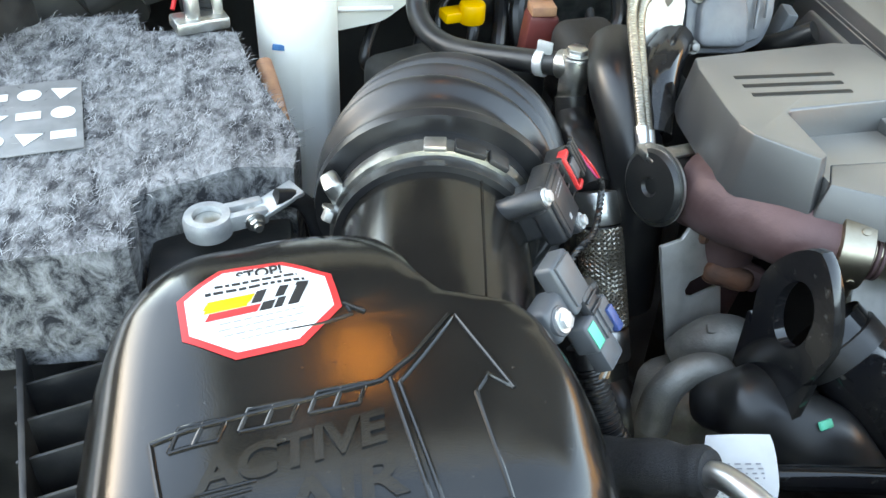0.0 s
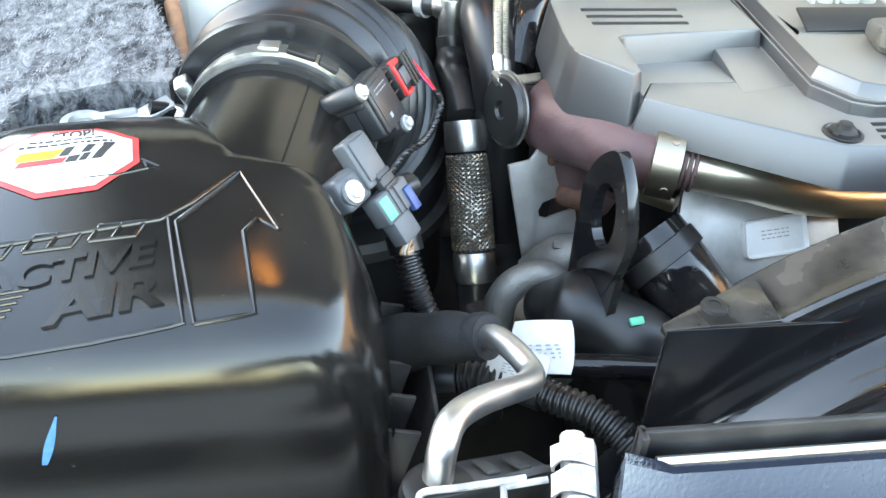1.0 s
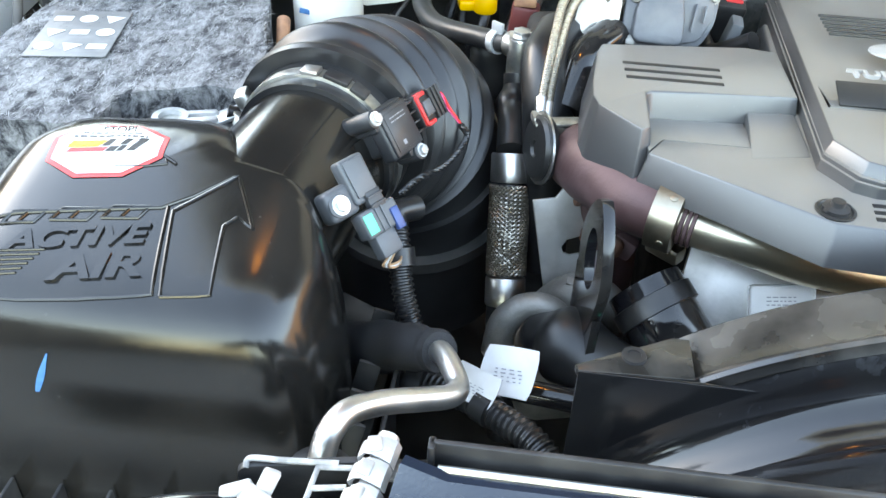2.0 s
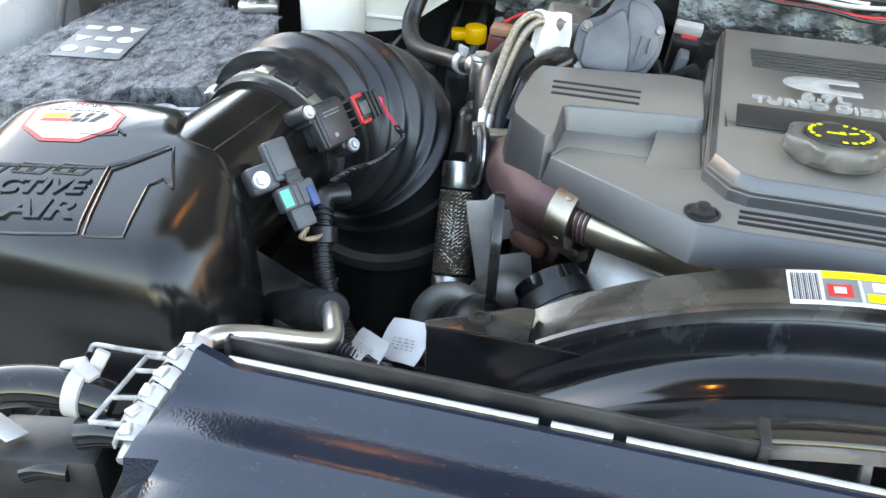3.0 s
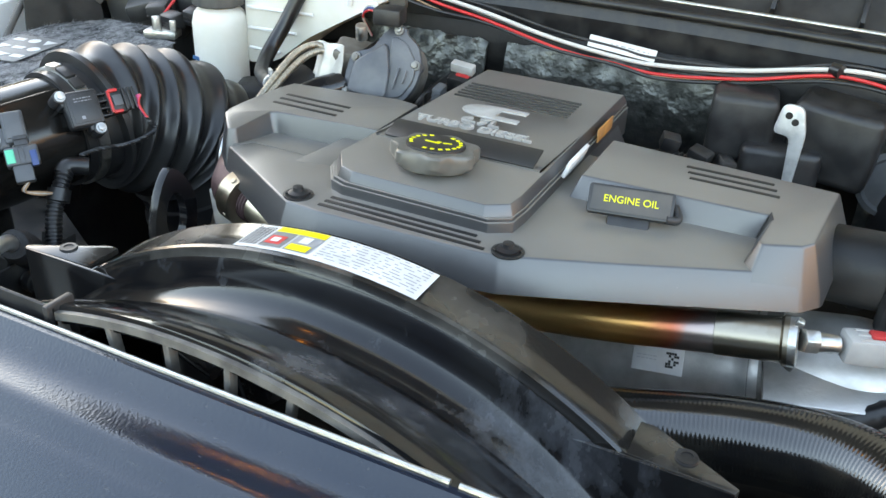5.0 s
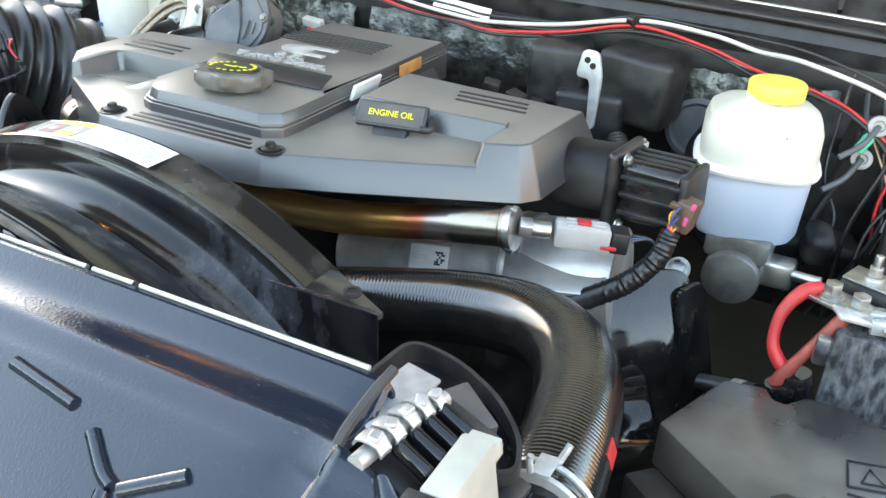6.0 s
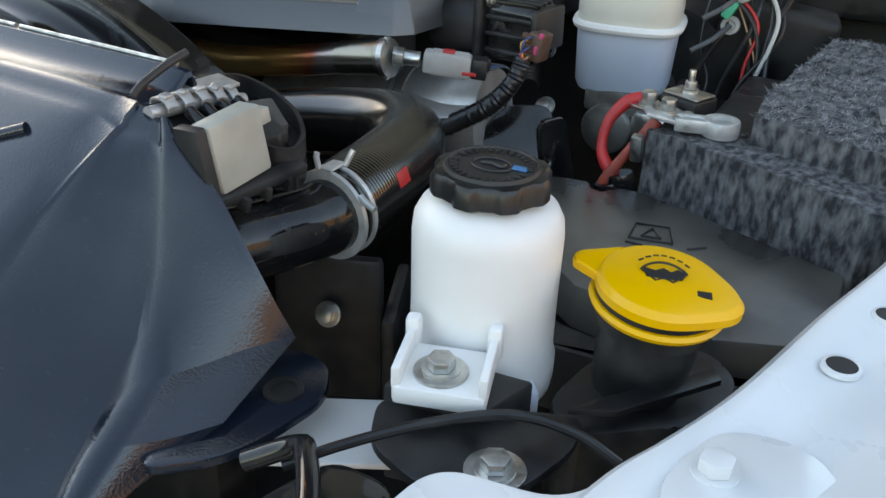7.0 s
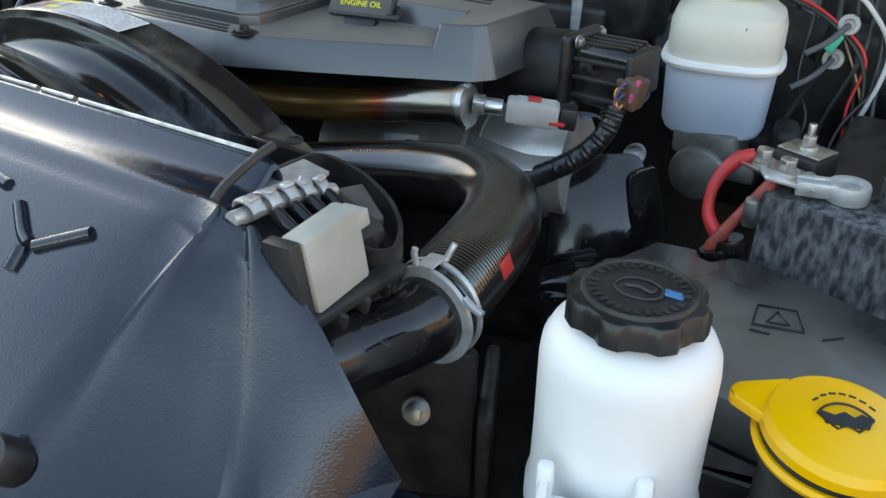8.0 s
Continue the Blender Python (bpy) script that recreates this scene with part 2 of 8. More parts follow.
def toplit(m, tone, amount):
    """Light from above painted as a paler tone on level faces, thinner in patches."""
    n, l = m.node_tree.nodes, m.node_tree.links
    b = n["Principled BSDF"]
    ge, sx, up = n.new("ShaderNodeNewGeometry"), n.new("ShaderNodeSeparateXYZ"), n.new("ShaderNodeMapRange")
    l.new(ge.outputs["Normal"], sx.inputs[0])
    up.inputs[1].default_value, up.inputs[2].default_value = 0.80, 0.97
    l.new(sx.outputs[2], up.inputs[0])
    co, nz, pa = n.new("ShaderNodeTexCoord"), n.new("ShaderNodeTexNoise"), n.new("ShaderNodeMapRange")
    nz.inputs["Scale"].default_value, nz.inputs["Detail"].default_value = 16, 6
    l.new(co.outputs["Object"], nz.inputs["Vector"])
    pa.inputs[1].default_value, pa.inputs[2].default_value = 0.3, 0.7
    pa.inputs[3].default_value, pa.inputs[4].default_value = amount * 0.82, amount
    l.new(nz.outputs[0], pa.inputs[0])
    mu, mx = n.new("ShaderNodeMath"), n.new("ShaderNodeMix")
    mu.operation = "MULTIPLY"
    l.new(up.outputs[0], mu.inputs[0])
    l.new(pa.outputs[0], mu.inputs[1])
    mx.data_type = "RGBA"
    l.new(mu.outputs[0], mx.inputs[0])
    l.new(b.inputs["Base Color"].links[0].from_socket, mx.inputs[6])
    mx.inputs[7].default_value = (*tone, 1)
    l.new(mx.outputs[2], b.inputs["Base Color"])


# cover tops paler than its walls: the light is put into the colour
toplit(M["cover"], (0.235, 0.214, 0.188), 0.70)


# ---- building blocks ----
def mesh_of(bm, name, material, angle=35):
    me = bpy.data.meshes.new(name)
    bm.normal_update()
    bm.to_mesh(me)
    bm.free()
    me.materials.append(material)
    for p in me.polygons:
        p.use_smooth = True
    me.set_sharp_from_angle(angle=radians(angle))
    return me


def part(name, bm, material, parent, label=""):
    ob = new(name, bm if isinstance(bm, bpy.types.Mesh) else mesh_of(bm, name, material))
    ob.parent = parent
    if parent.type == "EMPTY":
        ob.matrix_parent_inverse = Matrix.Translation(-parent.location)
    return tagged(ob, label)


def thing(name, at, label, category, group="", kind=""):
    ob = new(name)
    ob.location = at
    ob.empty_display_size = 0.02
    return tagged(ob, label, category, group, kind)


def solo(name, bm, material, label, category, group="", kind=""):
    return tagged(new(name, mesh_of(bm, name, material)), label, category, group, kind)


def B():
    return bmesh.new()


def frame_of(d):
    d = Vector(d).normalized()
    a = Vector((0, 0, 1)) if abs(d.z) < 0.9 else Vector((1, 0, 0))
    u = d.cross(a).normalized()
    return u, d.cross(u).normalized(), d


def box(bm, c, s, bevel=0.0, rot=(0, 0, 0), seg=2, m=None):
    """A box of size s round c, turned by rot degrees, its edges rounded."""
    t = m or pose(*c, *rot)
    r = bmesh.ops.create_cube(bm, size=1.0, matrix=t @ Matrix.Diagonal((*s, 1)))
    if bevel:
        es = list({e for v in r["verts"] for e in v.link_edges})
        bmesh.ops.bevel(bm, geom=es, offset=bevel, segments=seg, affect="EDGES", profile=0.5)
    return bm


def cyl(bm, a, b, r, r2=None, seg=24, bevel=0.0):
    """A closed round bar from a to b."""
    a, b = Vector(a), Vector(b)
    d = b - a
    q = d.to_track_quat("Z", "Y").to_matrix().to_4x4()
    k = bmesh.ops.create_cone(bm, cap_ends=True, segments=seg, radius1=r, radius2=r if r2 is None else r2, depth=d.length,
                              matrix=Matrix.Translation((a + b) / 2) @ q)
    if bevel:
        es = [e for e in {e for v in k["verts"] for e in v.link_edges} if len(e.link_faces) == 2 and e.calc_face_angle(0) > 1.0]
        bmesh.ops.bevel(bm, geom=es, offset=bevel, segments=2, affect="EDGES", profile=0.5)
    return bm


def loft(bm, rings, closed=True, caps=(True, True)):
    """Skin a list of rings with equal numbers of points."""
    vs = [[bm.verts.new(p) for p in ring] for ring in rings]
    n = len(vs[0])
    for a, b in zip(vs, vs[1:]):
        for k in range(n if closed else n - 1):
            j = (k + 1) % n
            bm.faces.new((a[k], a[j], b[j], b[k]))
    if closed and caps[0]:
        bm.faces.new(vs[0][::-1])
    if closed and caps[1]:
        bm.faces.new(vs[-1])
    bmesh.ops.recalc_face_normals(bm, faces=bm.faces[:])
    return bm


def smooth(pts, n=8):
    """A Catmull-Rom line through the points."""
    p = [Vector(q) for q in pts]
    p = [2 * p[0] - p[1]] + p + [2 * p[-1] - p[-2]]
    out = []
    for k in range(1, len(p) - 2):
        a, b, c, d = p[k - 1:k + 3]
        for s in range(n):
            t = s / n
            out.append(0.5 * (2 * b + (c - a) * t + (2 * a - 5 * b + 4 * c - d) * t * t + (3 * b - a - 3 * c + d) * t ** 3))
    return out + [p[-2]]


def tube(bm, pts, r, n=8, seg=12, radii=None, raw=False):
    """A hose along a smooth line; radii: a function of 0..1 along it."""
    line = [Vector(q) for q in pts] if raw else smooth(pts, n)
    d = [(line[min(k + 1, len(line) - 1)] - line[max(k - 1, 0)]).normalized() for k in range(len(line))]
    u, v, _ = frame_of(d[0])
    rings = []
    for k, q in enumerate(line):
        u = (u - d[k] * u.dot(d[k])).normalized()
        v = d[k].cross(u)
        w = radii(k / (len(line) - 1)) if radii else r
        rings.append([q + (u * math.cos(a) + v * math.sin(a)) * w for a in [2 * math.pi * s / seg for s in range(seg)]])
    return loft(bm, rings)


def ribbed(bm, pts, r, pitch, depth, seg=14):
    """A corrugated hose: rings of ribs along a smooth line."""
    line = smooth(pts, 30)
    run = [0.0]
    for a, b in zip(line, line[1:]):
        run.append(run[-1] + (b - a).length)
    out, radii = [], []
    steps = max(4, int(run[-1] / pitch) * 4)
    k = 0
    for s in range(steps + 1):
        x = run[-1] * s / steps
        while k < len(run) - 2 and run[k + 1] < x:
            k += 1
        f = (x - run[k]) / max(run[k + 1] - run[k], 1e-9)
        out.append(line[k].lerp(line[k + 1], f))
        radii.append(r - (depth if s % 4 in (0, 3) else 0))
    return tube(bm, out, r, seg=seg, raw=True, radii=lambda t: radii[min(int(round(t * steps)), steps)])


def lathe(bm, prof, at=(0, 0, 0), axis=(0, 0, 1), seg=32, waves=None):
    """Turn a profile of (radius, height) about an axis; waves: a function of angle and height that scales the radius."""
    u, v, d = frame_of(axis)
    at = Vector(at)
    rings = []
    for r, h in prof:
        ring = []
        for s in range(seg):
            a = 2 * math.pi * s / seg
            w = r * (waves(a, h) if waves else 1)
            ring.append(at + d * h + (u * math.cos(a) + v * math.sin(a)) * w)
        rings.append(ring)
    if tuple(prof[0]) == tuple(prof[-1]):
        return loft(bm, rings, caps=(False, False))
    return loft(bm, rings)


def prism(bm, outline, z0, z1, bevel=0.0, m=None, seg=2, top_only=False, draft=0.0):
    """An upright slab with the given plan outline, its foot wider by draft; z0 and z1 may be functions of (x, y)."""
    f0 = z0 if callable(z0) else (lambda x, y: z0)
    f1 = z1 if callable(z1) else (lambda x, y: z1)
    foot = outline
    if draft:
        k = len(outline)
        turn = sum(outline[i - 1][0] * outline[i][1] - outline[i][0] * outline[i - 1][1] for i in range(k))
        foot = []
        for i in range(k):
            a, p, b = Vector(outline[i - 1]), Vector(outline[i]), Vector(outline[(i + 1) % k])
            na, nb = [Vector((e.y, -e.x)).normalized() * (1 if turn > 0 else -1) for e in (p - a, b - p)]
            q = p + (na + nb) * (draft(*p) if callable(draft) else draft) / max(0.6, 1 + na.dot(nb))
            foot.append((q.x, q.y))
    lo = [bm.verts.new((x, y, f0(x, y))) for x, y in foot]
    hi = [bm.verts.new((x, y, f1(x, y))) for x, y in outline]
    n = len(lo)
    fs = [bm.faces.new((lo[k], lo[(k + 1) % n], hi[(k + 1) % n], hi[k])) for k in range(n)]
    fs.append(bm.faces.new(hi))
    fs.append(bm.faces.new(lo[::-1]))
    bmesh.ops.recalc_face_normals(bm, faces=fs)
    if bevel:
        hs = set(hi)
        es = [e for e in {e for q in hi for e in q.link_edges} if (not top_only) or (e.verts[0] in hs and e.verts[1] in hs)]
        r = bmesh.ops.bevel(bm, geom=es, offset=bevel, segments=seg, affect="EDGES", profile=0.5)
    if m:
        bmesh.ops.transform(bm, matrix=m, verts=bm.verts[:])
    return bm


def rounded(outline, r, n=5):
    """A plan outline with rounded corners."""
    out = []
    k = len(outline)
    for i in range(k):
        p, a, b = Vector(outline[i]), Vector(outline[i - 1]), Vector(outline[(i + 1) % k])
        da, db = (a - p), (b - p)
        s = min(r, da.length * 0.45, db.length * 0.45)
        p0, p1 = p + da.normalized() * s, p + db.normalized() * s
        for j in range(n + 1):
            t = j / n
            q = (1 - t) ** 2 * p0 + 2 * t * (1 - t) * p + t * t * p1
            out.append((q.x, q.y))
    return out


def hexbolt(bm, at, axis=(0, 0, 1), r=0.006, h=0.006, washer=0.0):
    """A hexagon bolt head with its flange."""
    at, d = Vector(at), Vector(axis).normalized()
    if washer:
        cyl(bm, at, at + d * 0.002, washer, seg=28, bevel=0.0005)
        at = at + d * 0.002
    cyl(bm, at, at + d * 0.0015, r * 1.35, seg=24)
    cyl(bm, at + d * 0.0015, at + d * (0.0015 + h), r, seg=6, bevel=0.0006)
    return bm


def lettering(name, words, size, m, material, parent, depth=0.0008, squeeze=1.0, label="", align="CENTER", bold=0.0):
    """Raised words with Blender's own font, in the plane of m."""
    cu = bpy.data.curves.new(name, "FONT")
    cu.body, cu.size, cu.extrude, cu.offset = words, size, depth, bold
    cu.align_x, cu.align_y = align, "CENTER"
    tmp = bpy.data.objects.new(name, cu)
    me = bpy.data.meshes.new_from_object(tmp)
    bpy.data.objects.remove(tmp)
    me.transform(m @ Matrix.Diagonal((squeeze, 1, 1, 1)))
    me.materials.clear()
    me.materials.append(material)
    return part(name, me, material, parent, label)


def bars(bm, m, w, h, rows, thick=0.0004, seed=1, fill=0.75):
    """Lines of unreadable print: short bars in rows over an area w x h in the plane of m."""
    rnd = random.Random(seed)
    for k in range(rows):
        y = h * (0.5 - (k + 0.5) / rows)
        x = -w / 2
        while x < w / 2 - w * 0.03:
            s = min(rnd.uniform(0.06, 0.22) * w, w / 2 - x)
            box(bm, None, (s, h / rows * 0.3, thick), m=m @ pose(x + s / 2, y, 0))
            x += s + w * (1 - fill) * 0.25
    return bm


def plane_at(o, x, y):
    """A pose whose x and y run along the two given directions."""
    x = Vector(x).normalized()
    z = x.cross(Vector(y)).normalized()
    y = z.cross(x)
    return Matrix(((x.x, y.x, z.x, o[0]), (x.y, y.y, z.y, o[1]), (x.z, y.z, z.z, o[2]), (0, 0, 0, 1)))


# ---- large structure ----
def sheet(bm, rows):
    """An open skin through rows of points."""
    vs = [[bm.verts.new(p) for p in r] for r in rows]
    for a, b in zip(vs, vs[1:]):
        for k in range(len(a) - 1):
            bm.faces.new((a[k], a[k + 1], b[k + 1], b[k]))
    bmesh.ops.recalc_face_normals(bm, faces=bm.faces[:])
    return bm


def solid(bm, t):
    """Give an open skin a thickness."""
    bmesh.ops.solidify(bm, geom=bm.faces[:], thickness=t)
    bmesh.ops.recalc_face_normals(bm, faces=bm.faces[:])
    return bm


bm = B()
box(bm, (0.6, 0, -0.05), (400, 400, 0.1))
solo("ground", bm, M["asphalt"], "worn grey concrete drive under the truck", "ground", kind="structure")

# unseen wall, added far in front to shape the low reflections
bm = B()
box(bm, (0.6, -9.0, 0.7), (60, 0.3, 1.4))
solo("wall_far", bm, M["plainwall"], "unseen plain brown wall added far in front", "wall", kind="structure")

# unseen wall, added on the left so no direct sun enters the bay
bm = B()
box(bm, (-3.9, 2.0, 1.25), (0.3, 26, 2.5))
solo("wall_side", bm, M["plainwall"], "unseen plain brown wall added on the left against the sun", "wall", kind="structure")

# unseen wall, added on the right to cut the horizon glow in reflections
bm = B()
box(bm, (5.2, 0.0, 1.3), (0.3, 25.6, 2.6))
solo("wall_added_right", bm, M["plainwall"], "unseen plain brown wall added on the right against sky glow", "wall", kind="structure")

# inner floor and walls of the engine bay, all in shade
bm = B()
box(bm, (0.62, 0.45, 0.66), (1.9, 1.3, 0.02))
solo("floor", bm, M["grime"], "dark greasy floor of the engine bay", "floor", kind="structure")
bm = B()
box(bm, (0.62, 1.02, 0.98), (1.9, 0.03, 0.62), 0.01)
solo("wall_rear", bm, M["firewall"], "brown coated steel firewall of the engine bay", "wall", kind="structure")
for nm, x in (("wall_left", -0.335), ("wall_right", 1.50)):
    bm = B()
    box(bm, (x, 0.45, 0.93), (0.02, 1.2, 0.5), 0.005)
    solo(nm, bm, M["grime"], "dark inner wing panel of the engine bay", "wall", kind="structure")
bm = B()
box(bm, (0.62, -0.42, 0.68), (1.9, 0.03, 0.26), 0.01)
solo("wall_front", bm, M["grime"], "dark front panel below the grille", "wall", kind="structure")

# open hood overhead: white painted skin, brown pad under it
hood = thing("hood", (0.6, 1.1, 1.36), "open white hood with a brown fibre pad below", "hood", kind="structure")
HM = pose(0.6, 1.06, 1.42, -60, 0, 0)
bm = B()
box(bm, None, (1.72, 1.34, 0.02), 0.008, m=HM @ pose(0, -0.65, 0.03))
part("skin", bm, M["white"], hood)
bm = B()
box(bm, None, (1.62, 1.26, 0.012), 0.005, m=HM @ pose(0, -0.65, 0.014))
part("inner_panel", bm, M["hoodinner"], hood, "cream-white inner panel tinted as by warm light")
bm = B()
pad = [(-0.74, -1.14), (0.74, -1.14), (0.79, -0.9), (0.79, -0.22)]
for k in range(32):
    x = 0.76 - 1.52 * k / 31
    pad.append((x, -0.12 - 0.32 * math.exp(-((x - 0.15) / 0.52) ** 2) - 0.02 * math.sin(19.0 * x + 0.6)))
pad += [(-0.79, -0.17), (-0.79, -0.9)]
prism(bm, pad, -0.004, 0.009, 0.002, m=HM)
part("sound_pad", bm, M["padfelt"], hood, "brown fibre sound pad")
lamp_at = HM @ Vector((-0.49, -0.81, -0.018))
bm = B()
lathe(bm, [(0.001, -0.010), (0.007, -0.008), (0.010, 0.0), (0.010, 0.008)], lamp_at, (0, 0, 1), 20)
bulb_mat = mat("warm_bulb", (1, 0.6, 0.2), None, 0.4)
bulb_mat.node_tree.nodes["Principled BSDF"].inputs["Emission Color"].default_value = (1.0, 0.42, 0.08, 1)
bulb_mat.node_tree.nodes["Principled BSDF"].inputs["Emission Strength"].default_value = 14.0
part("bulb", bm, bulb_mat, hood, "small warm hood lamp")

# cowl: black plastic tray below the windscreen
cowl = thing("cowl_panel", (0.62, 0.95, 1.28), "black plastic cowl panel with ribs and a rolled front edge", "cowl", kind="structure")
prof = [(0.925, 1.245), (0.918, 1.275), (0.925, 1.292), (0.94, 1.297), (0.965, 1.292), (0.985, 1.30), (1.02, 1.345), (1.06, 1.40), (1.12, 1.47)]
bm = sheet(B(), [[(x, y + 0.02 * ((x - 0.62) / 0.9) ** 2, z - 0.035 * ((x - 0.62) / 0.9) ** 2) for x in np.linspace(-0.32, 1.5, 25)] for y, z in prof])
part("tray", solid(bm, 0.004), M["black"], cowl)
for k in range(16):
    bm = B()
    x = -0.15 + k * 0.105
    s = ((x - 0.62) / 0.9) ** 2
    box(bm, (x, 1.0 + 0.02 * s, 1.325 - 0.035 * s), (0.006, 0.06, 0.02), 0.001, (48, 0, 0))
    part("rib", bm, M["black"], cowl)
bm = B()
tube(bm, [(x, 0.922 + 0.02 * ((x - 0.62) / 0.9) ** 2, 1.296 - 0.035 * ((x - 0.62) / 0.9) ** 2) for x in np.linspace(-0.32, 1.5, 10)], 0.006)
part("front_seal", bm, M["rubber"], cowl, "black rubber edge seal")
bm = B()
tube(bm, [(-0.1, 0.955, 1.295), (0.3, 0.947, 1.305), (0.6, 0.943, 1.307), (1.0, 0.948, 1.30), (1.4, 0.97, 1.28)], 0.0028)
part("bright_trim", bm, M["zinc"], cowl, "thin bright trim line")
bm = B()
box(bm, (0.62, 0.955, 1.21), (1.78, 0.06, 0.07), 0.012)
part("lower_beam", bm, M["grime"], cowl)

# crinkled foil mats on the firewall
rnd = random.Random(4)
for k, (x0, x1, z0, z1) in enumerate(((0.24, 0.44, 1.08, 1.225), (0.47, 0.79, 1.10, 1.228), (0.95, 1.14, 1.03, 1.215))):
    rows = []
    for j in range(14):
        rows.append([(x0 + (x1 - x0) * i / 25, 0.912 - 0.006 * noise.noise((i * 0.7, j * 0.8, k * 9.0)) - 0.012 * math.sin(j / 13 * math.pi),
                      z0 + (z1 - z0) * j / 13 + 0.004 * noise.noise((i * 0.9, j * 0.6, 3.0 + k))) for i in range(26)])
    bm = solid(sheet(B(), rows), 0.003)
    solo("heat_shield_mat", bm, M["foil"], "crinkled silver foil heat mat on the firewall", "heat mat", "foil mats")

# white fenders with their holes, bolts and lips
FR = [(1.318, -0.06), (1.332, -0.005), (1.347, 0.032), (1.366, 0.087), (1.392, 0.19), (1.418, 0.281), (1.45, 0.42), (1.47, 0.6), (1.48, 0.95)]
fen = thing("fender", (1.45, 0.2, 1.15), "white painted fender ledge with holes and hex bolts", "fender", "front fenders")
off = [(0, -0.03), (0.0, 0.0), (0.004, 0.004), (0.012, 0.004), (0.02, 0.0), (0.055, 0.001), (0.075, 0.006), (0.10, 0.02), (0.14, 0.03), (0.3, 0.0), (0.34, -0.06)]
line = [Vector((x, y, 0)) for x, y in FR]
rows = []
for d, h in off:
    rows.append([(p.x + d, p.y - d * 0.3, 1.153 + h + 0.03 * max(0, p.y - 0.1)) for p in smooth([(x, y, 0) for x, y in FR], 6)])
bm = solid(sheet(B(), rows), 0.002)
part("ledge", bm, M["white"], fen)
bm = B()
prism(bm, rounded([(1.25, -0.11), (1.36, -0.09), (1.375, 0.0), (1.34, 0.02), (1.322, -0.03), (1.26, -0.04)], 0.02), 1.118, 1.151, 0.003)
part("front_shelf", bm, M["white"], fen)
for x, y, z in ((1.374, 0.018, 1.154), (1.452, 0.33, 1.162)):
    bm = hexbolt(B(), (x, y, z), (0, 0, 1), 0.0085, 0.007, 0.016)
    part("bolt", bm, M["white"], fen, "white painted hex bolt with washer")
for x, y in ((1.411, 0.137), (1.428, 0.208)):
    bm = B()
    cyl(bm, (x, y, 1.1530), (x, y, 1.1580), 0.0085, seg=28)
    part("hole", bm, M["ink"], fen, "dark round punched hole")
    bm = B()
    lathe(bm, [(0.0085, 0.0), (0.011, 0.0), (0.0105, 0.0025), (0.0085, 0.003), (0.0085, 0.0)], (x, y, 1.1552), seg=28)
    part("hole_rim", bm, M["white"], fen)
bm = B()
prism(bm, rounded([(1.352, -0.01), (1.368, 0.052), (1.41, 0.06), (1.47, -0.02), (1.4, -0.05)], 0.02), 1.1515, 1.1565, 0.001)
part("seam_plate", bm, M["white"], fen, "overlapping white painted plate")

fenl = thing("fender", (-0.32, 0.5, 1.2), "white painted fender ledge beside the battery", "fender", "front fenders")
FL = [(-0.30, -0.05), (-0.30, 0.2), (-0.31, 0.5), (-0.32, 0.75), (-0.33, 1.0)]
rows = []
for d, h in ((0, -0.08), (0.0, 0.0), (0.006, 0.006), (0.03, 0.008), (0.07, 0.012), (0.12, 0.03), (0.3, 0.02), (0.36, -0.08)):
    rows.append([(p.x - d, p.y, 1.155 + h + 0.07 * max(0, p.y - 0.1)) for p in smooth([(x, y, 0) for x, y in FL], 6)])
part("ledge", solid(sheet(B(), rows), 0.002), M["white"], fenl)
bm = B()
box(bm, (-0.31, 0.93, 1.27), (0.07, 0.12, 0.09), 0.006, (20, 0, 10))
part("hinge_bracket", bm, M["white"], fenl)
bm = B()
box(bm, (-0.29, 0.86, 1.235), (0.05, 0.06, 0.03), 0.004, (0, 0, 20))
part("hinge_plate", bm, M["dust"], fenl, "dusty dark hinge plate")


# ---- radiator support panel ----
rad = thing("radiator_panel", (0.62, 0.0, 1.15), "glossy black painted radiator support panel with embossed ribs", "radiator panel", kind="structure")
WING_AT = (-0.041, -0.012, 0.012, 0.039, 0.07, 0.12, 0.2, 0.3)
VALLEY = ((1.016, 0.037, 1.243), (1.030, 0.022, 1.229), (1.037, 0.007, 1.196), (1.044, -0.009, 1.164), (1.052, -0.031, 1.136), (1.062, -0.064, 1.116), (1.075, -0.11, 1.098), (1.09, -0.18, 1.04))
EDGE = ((1.024, 0.041, 1.240), (1.050, 0.035, 1.222), (1.072, 0.032, 1.200), (1.096, 0.024, 1.178), (1.112, 0.024, 1.152), (1.122, 0.028, 1.130), (1.128, -0.043, 1.116), (1.10, -0.1, 1.09))
PR = [(0.0865, 1.228), (0.0870, 1.2555), (0.0845, 1.2605), (0.080, 1.2605), (0.076, 1.2570), (0.070, 1.2525), (0.064, 1.2500), (0.058, 1.2492), (0.052, 1.2494), (0.047, 1.2501), (0.043, 1.2503), (0.039, 1.2490), (0.035, 1.2460),
      (0.031, 1.2435), (0.027, 1.2425), (0.023, 1.2412), (0.017, 1.2378), (0.007, 1.2318), (-0.010, 1.2210), (-0.036, 1.2030), (-0.070, 1.1760), (-0.12, 1.135), (-0.2, 1.07), (-0.3, 0.97)]
rows = []
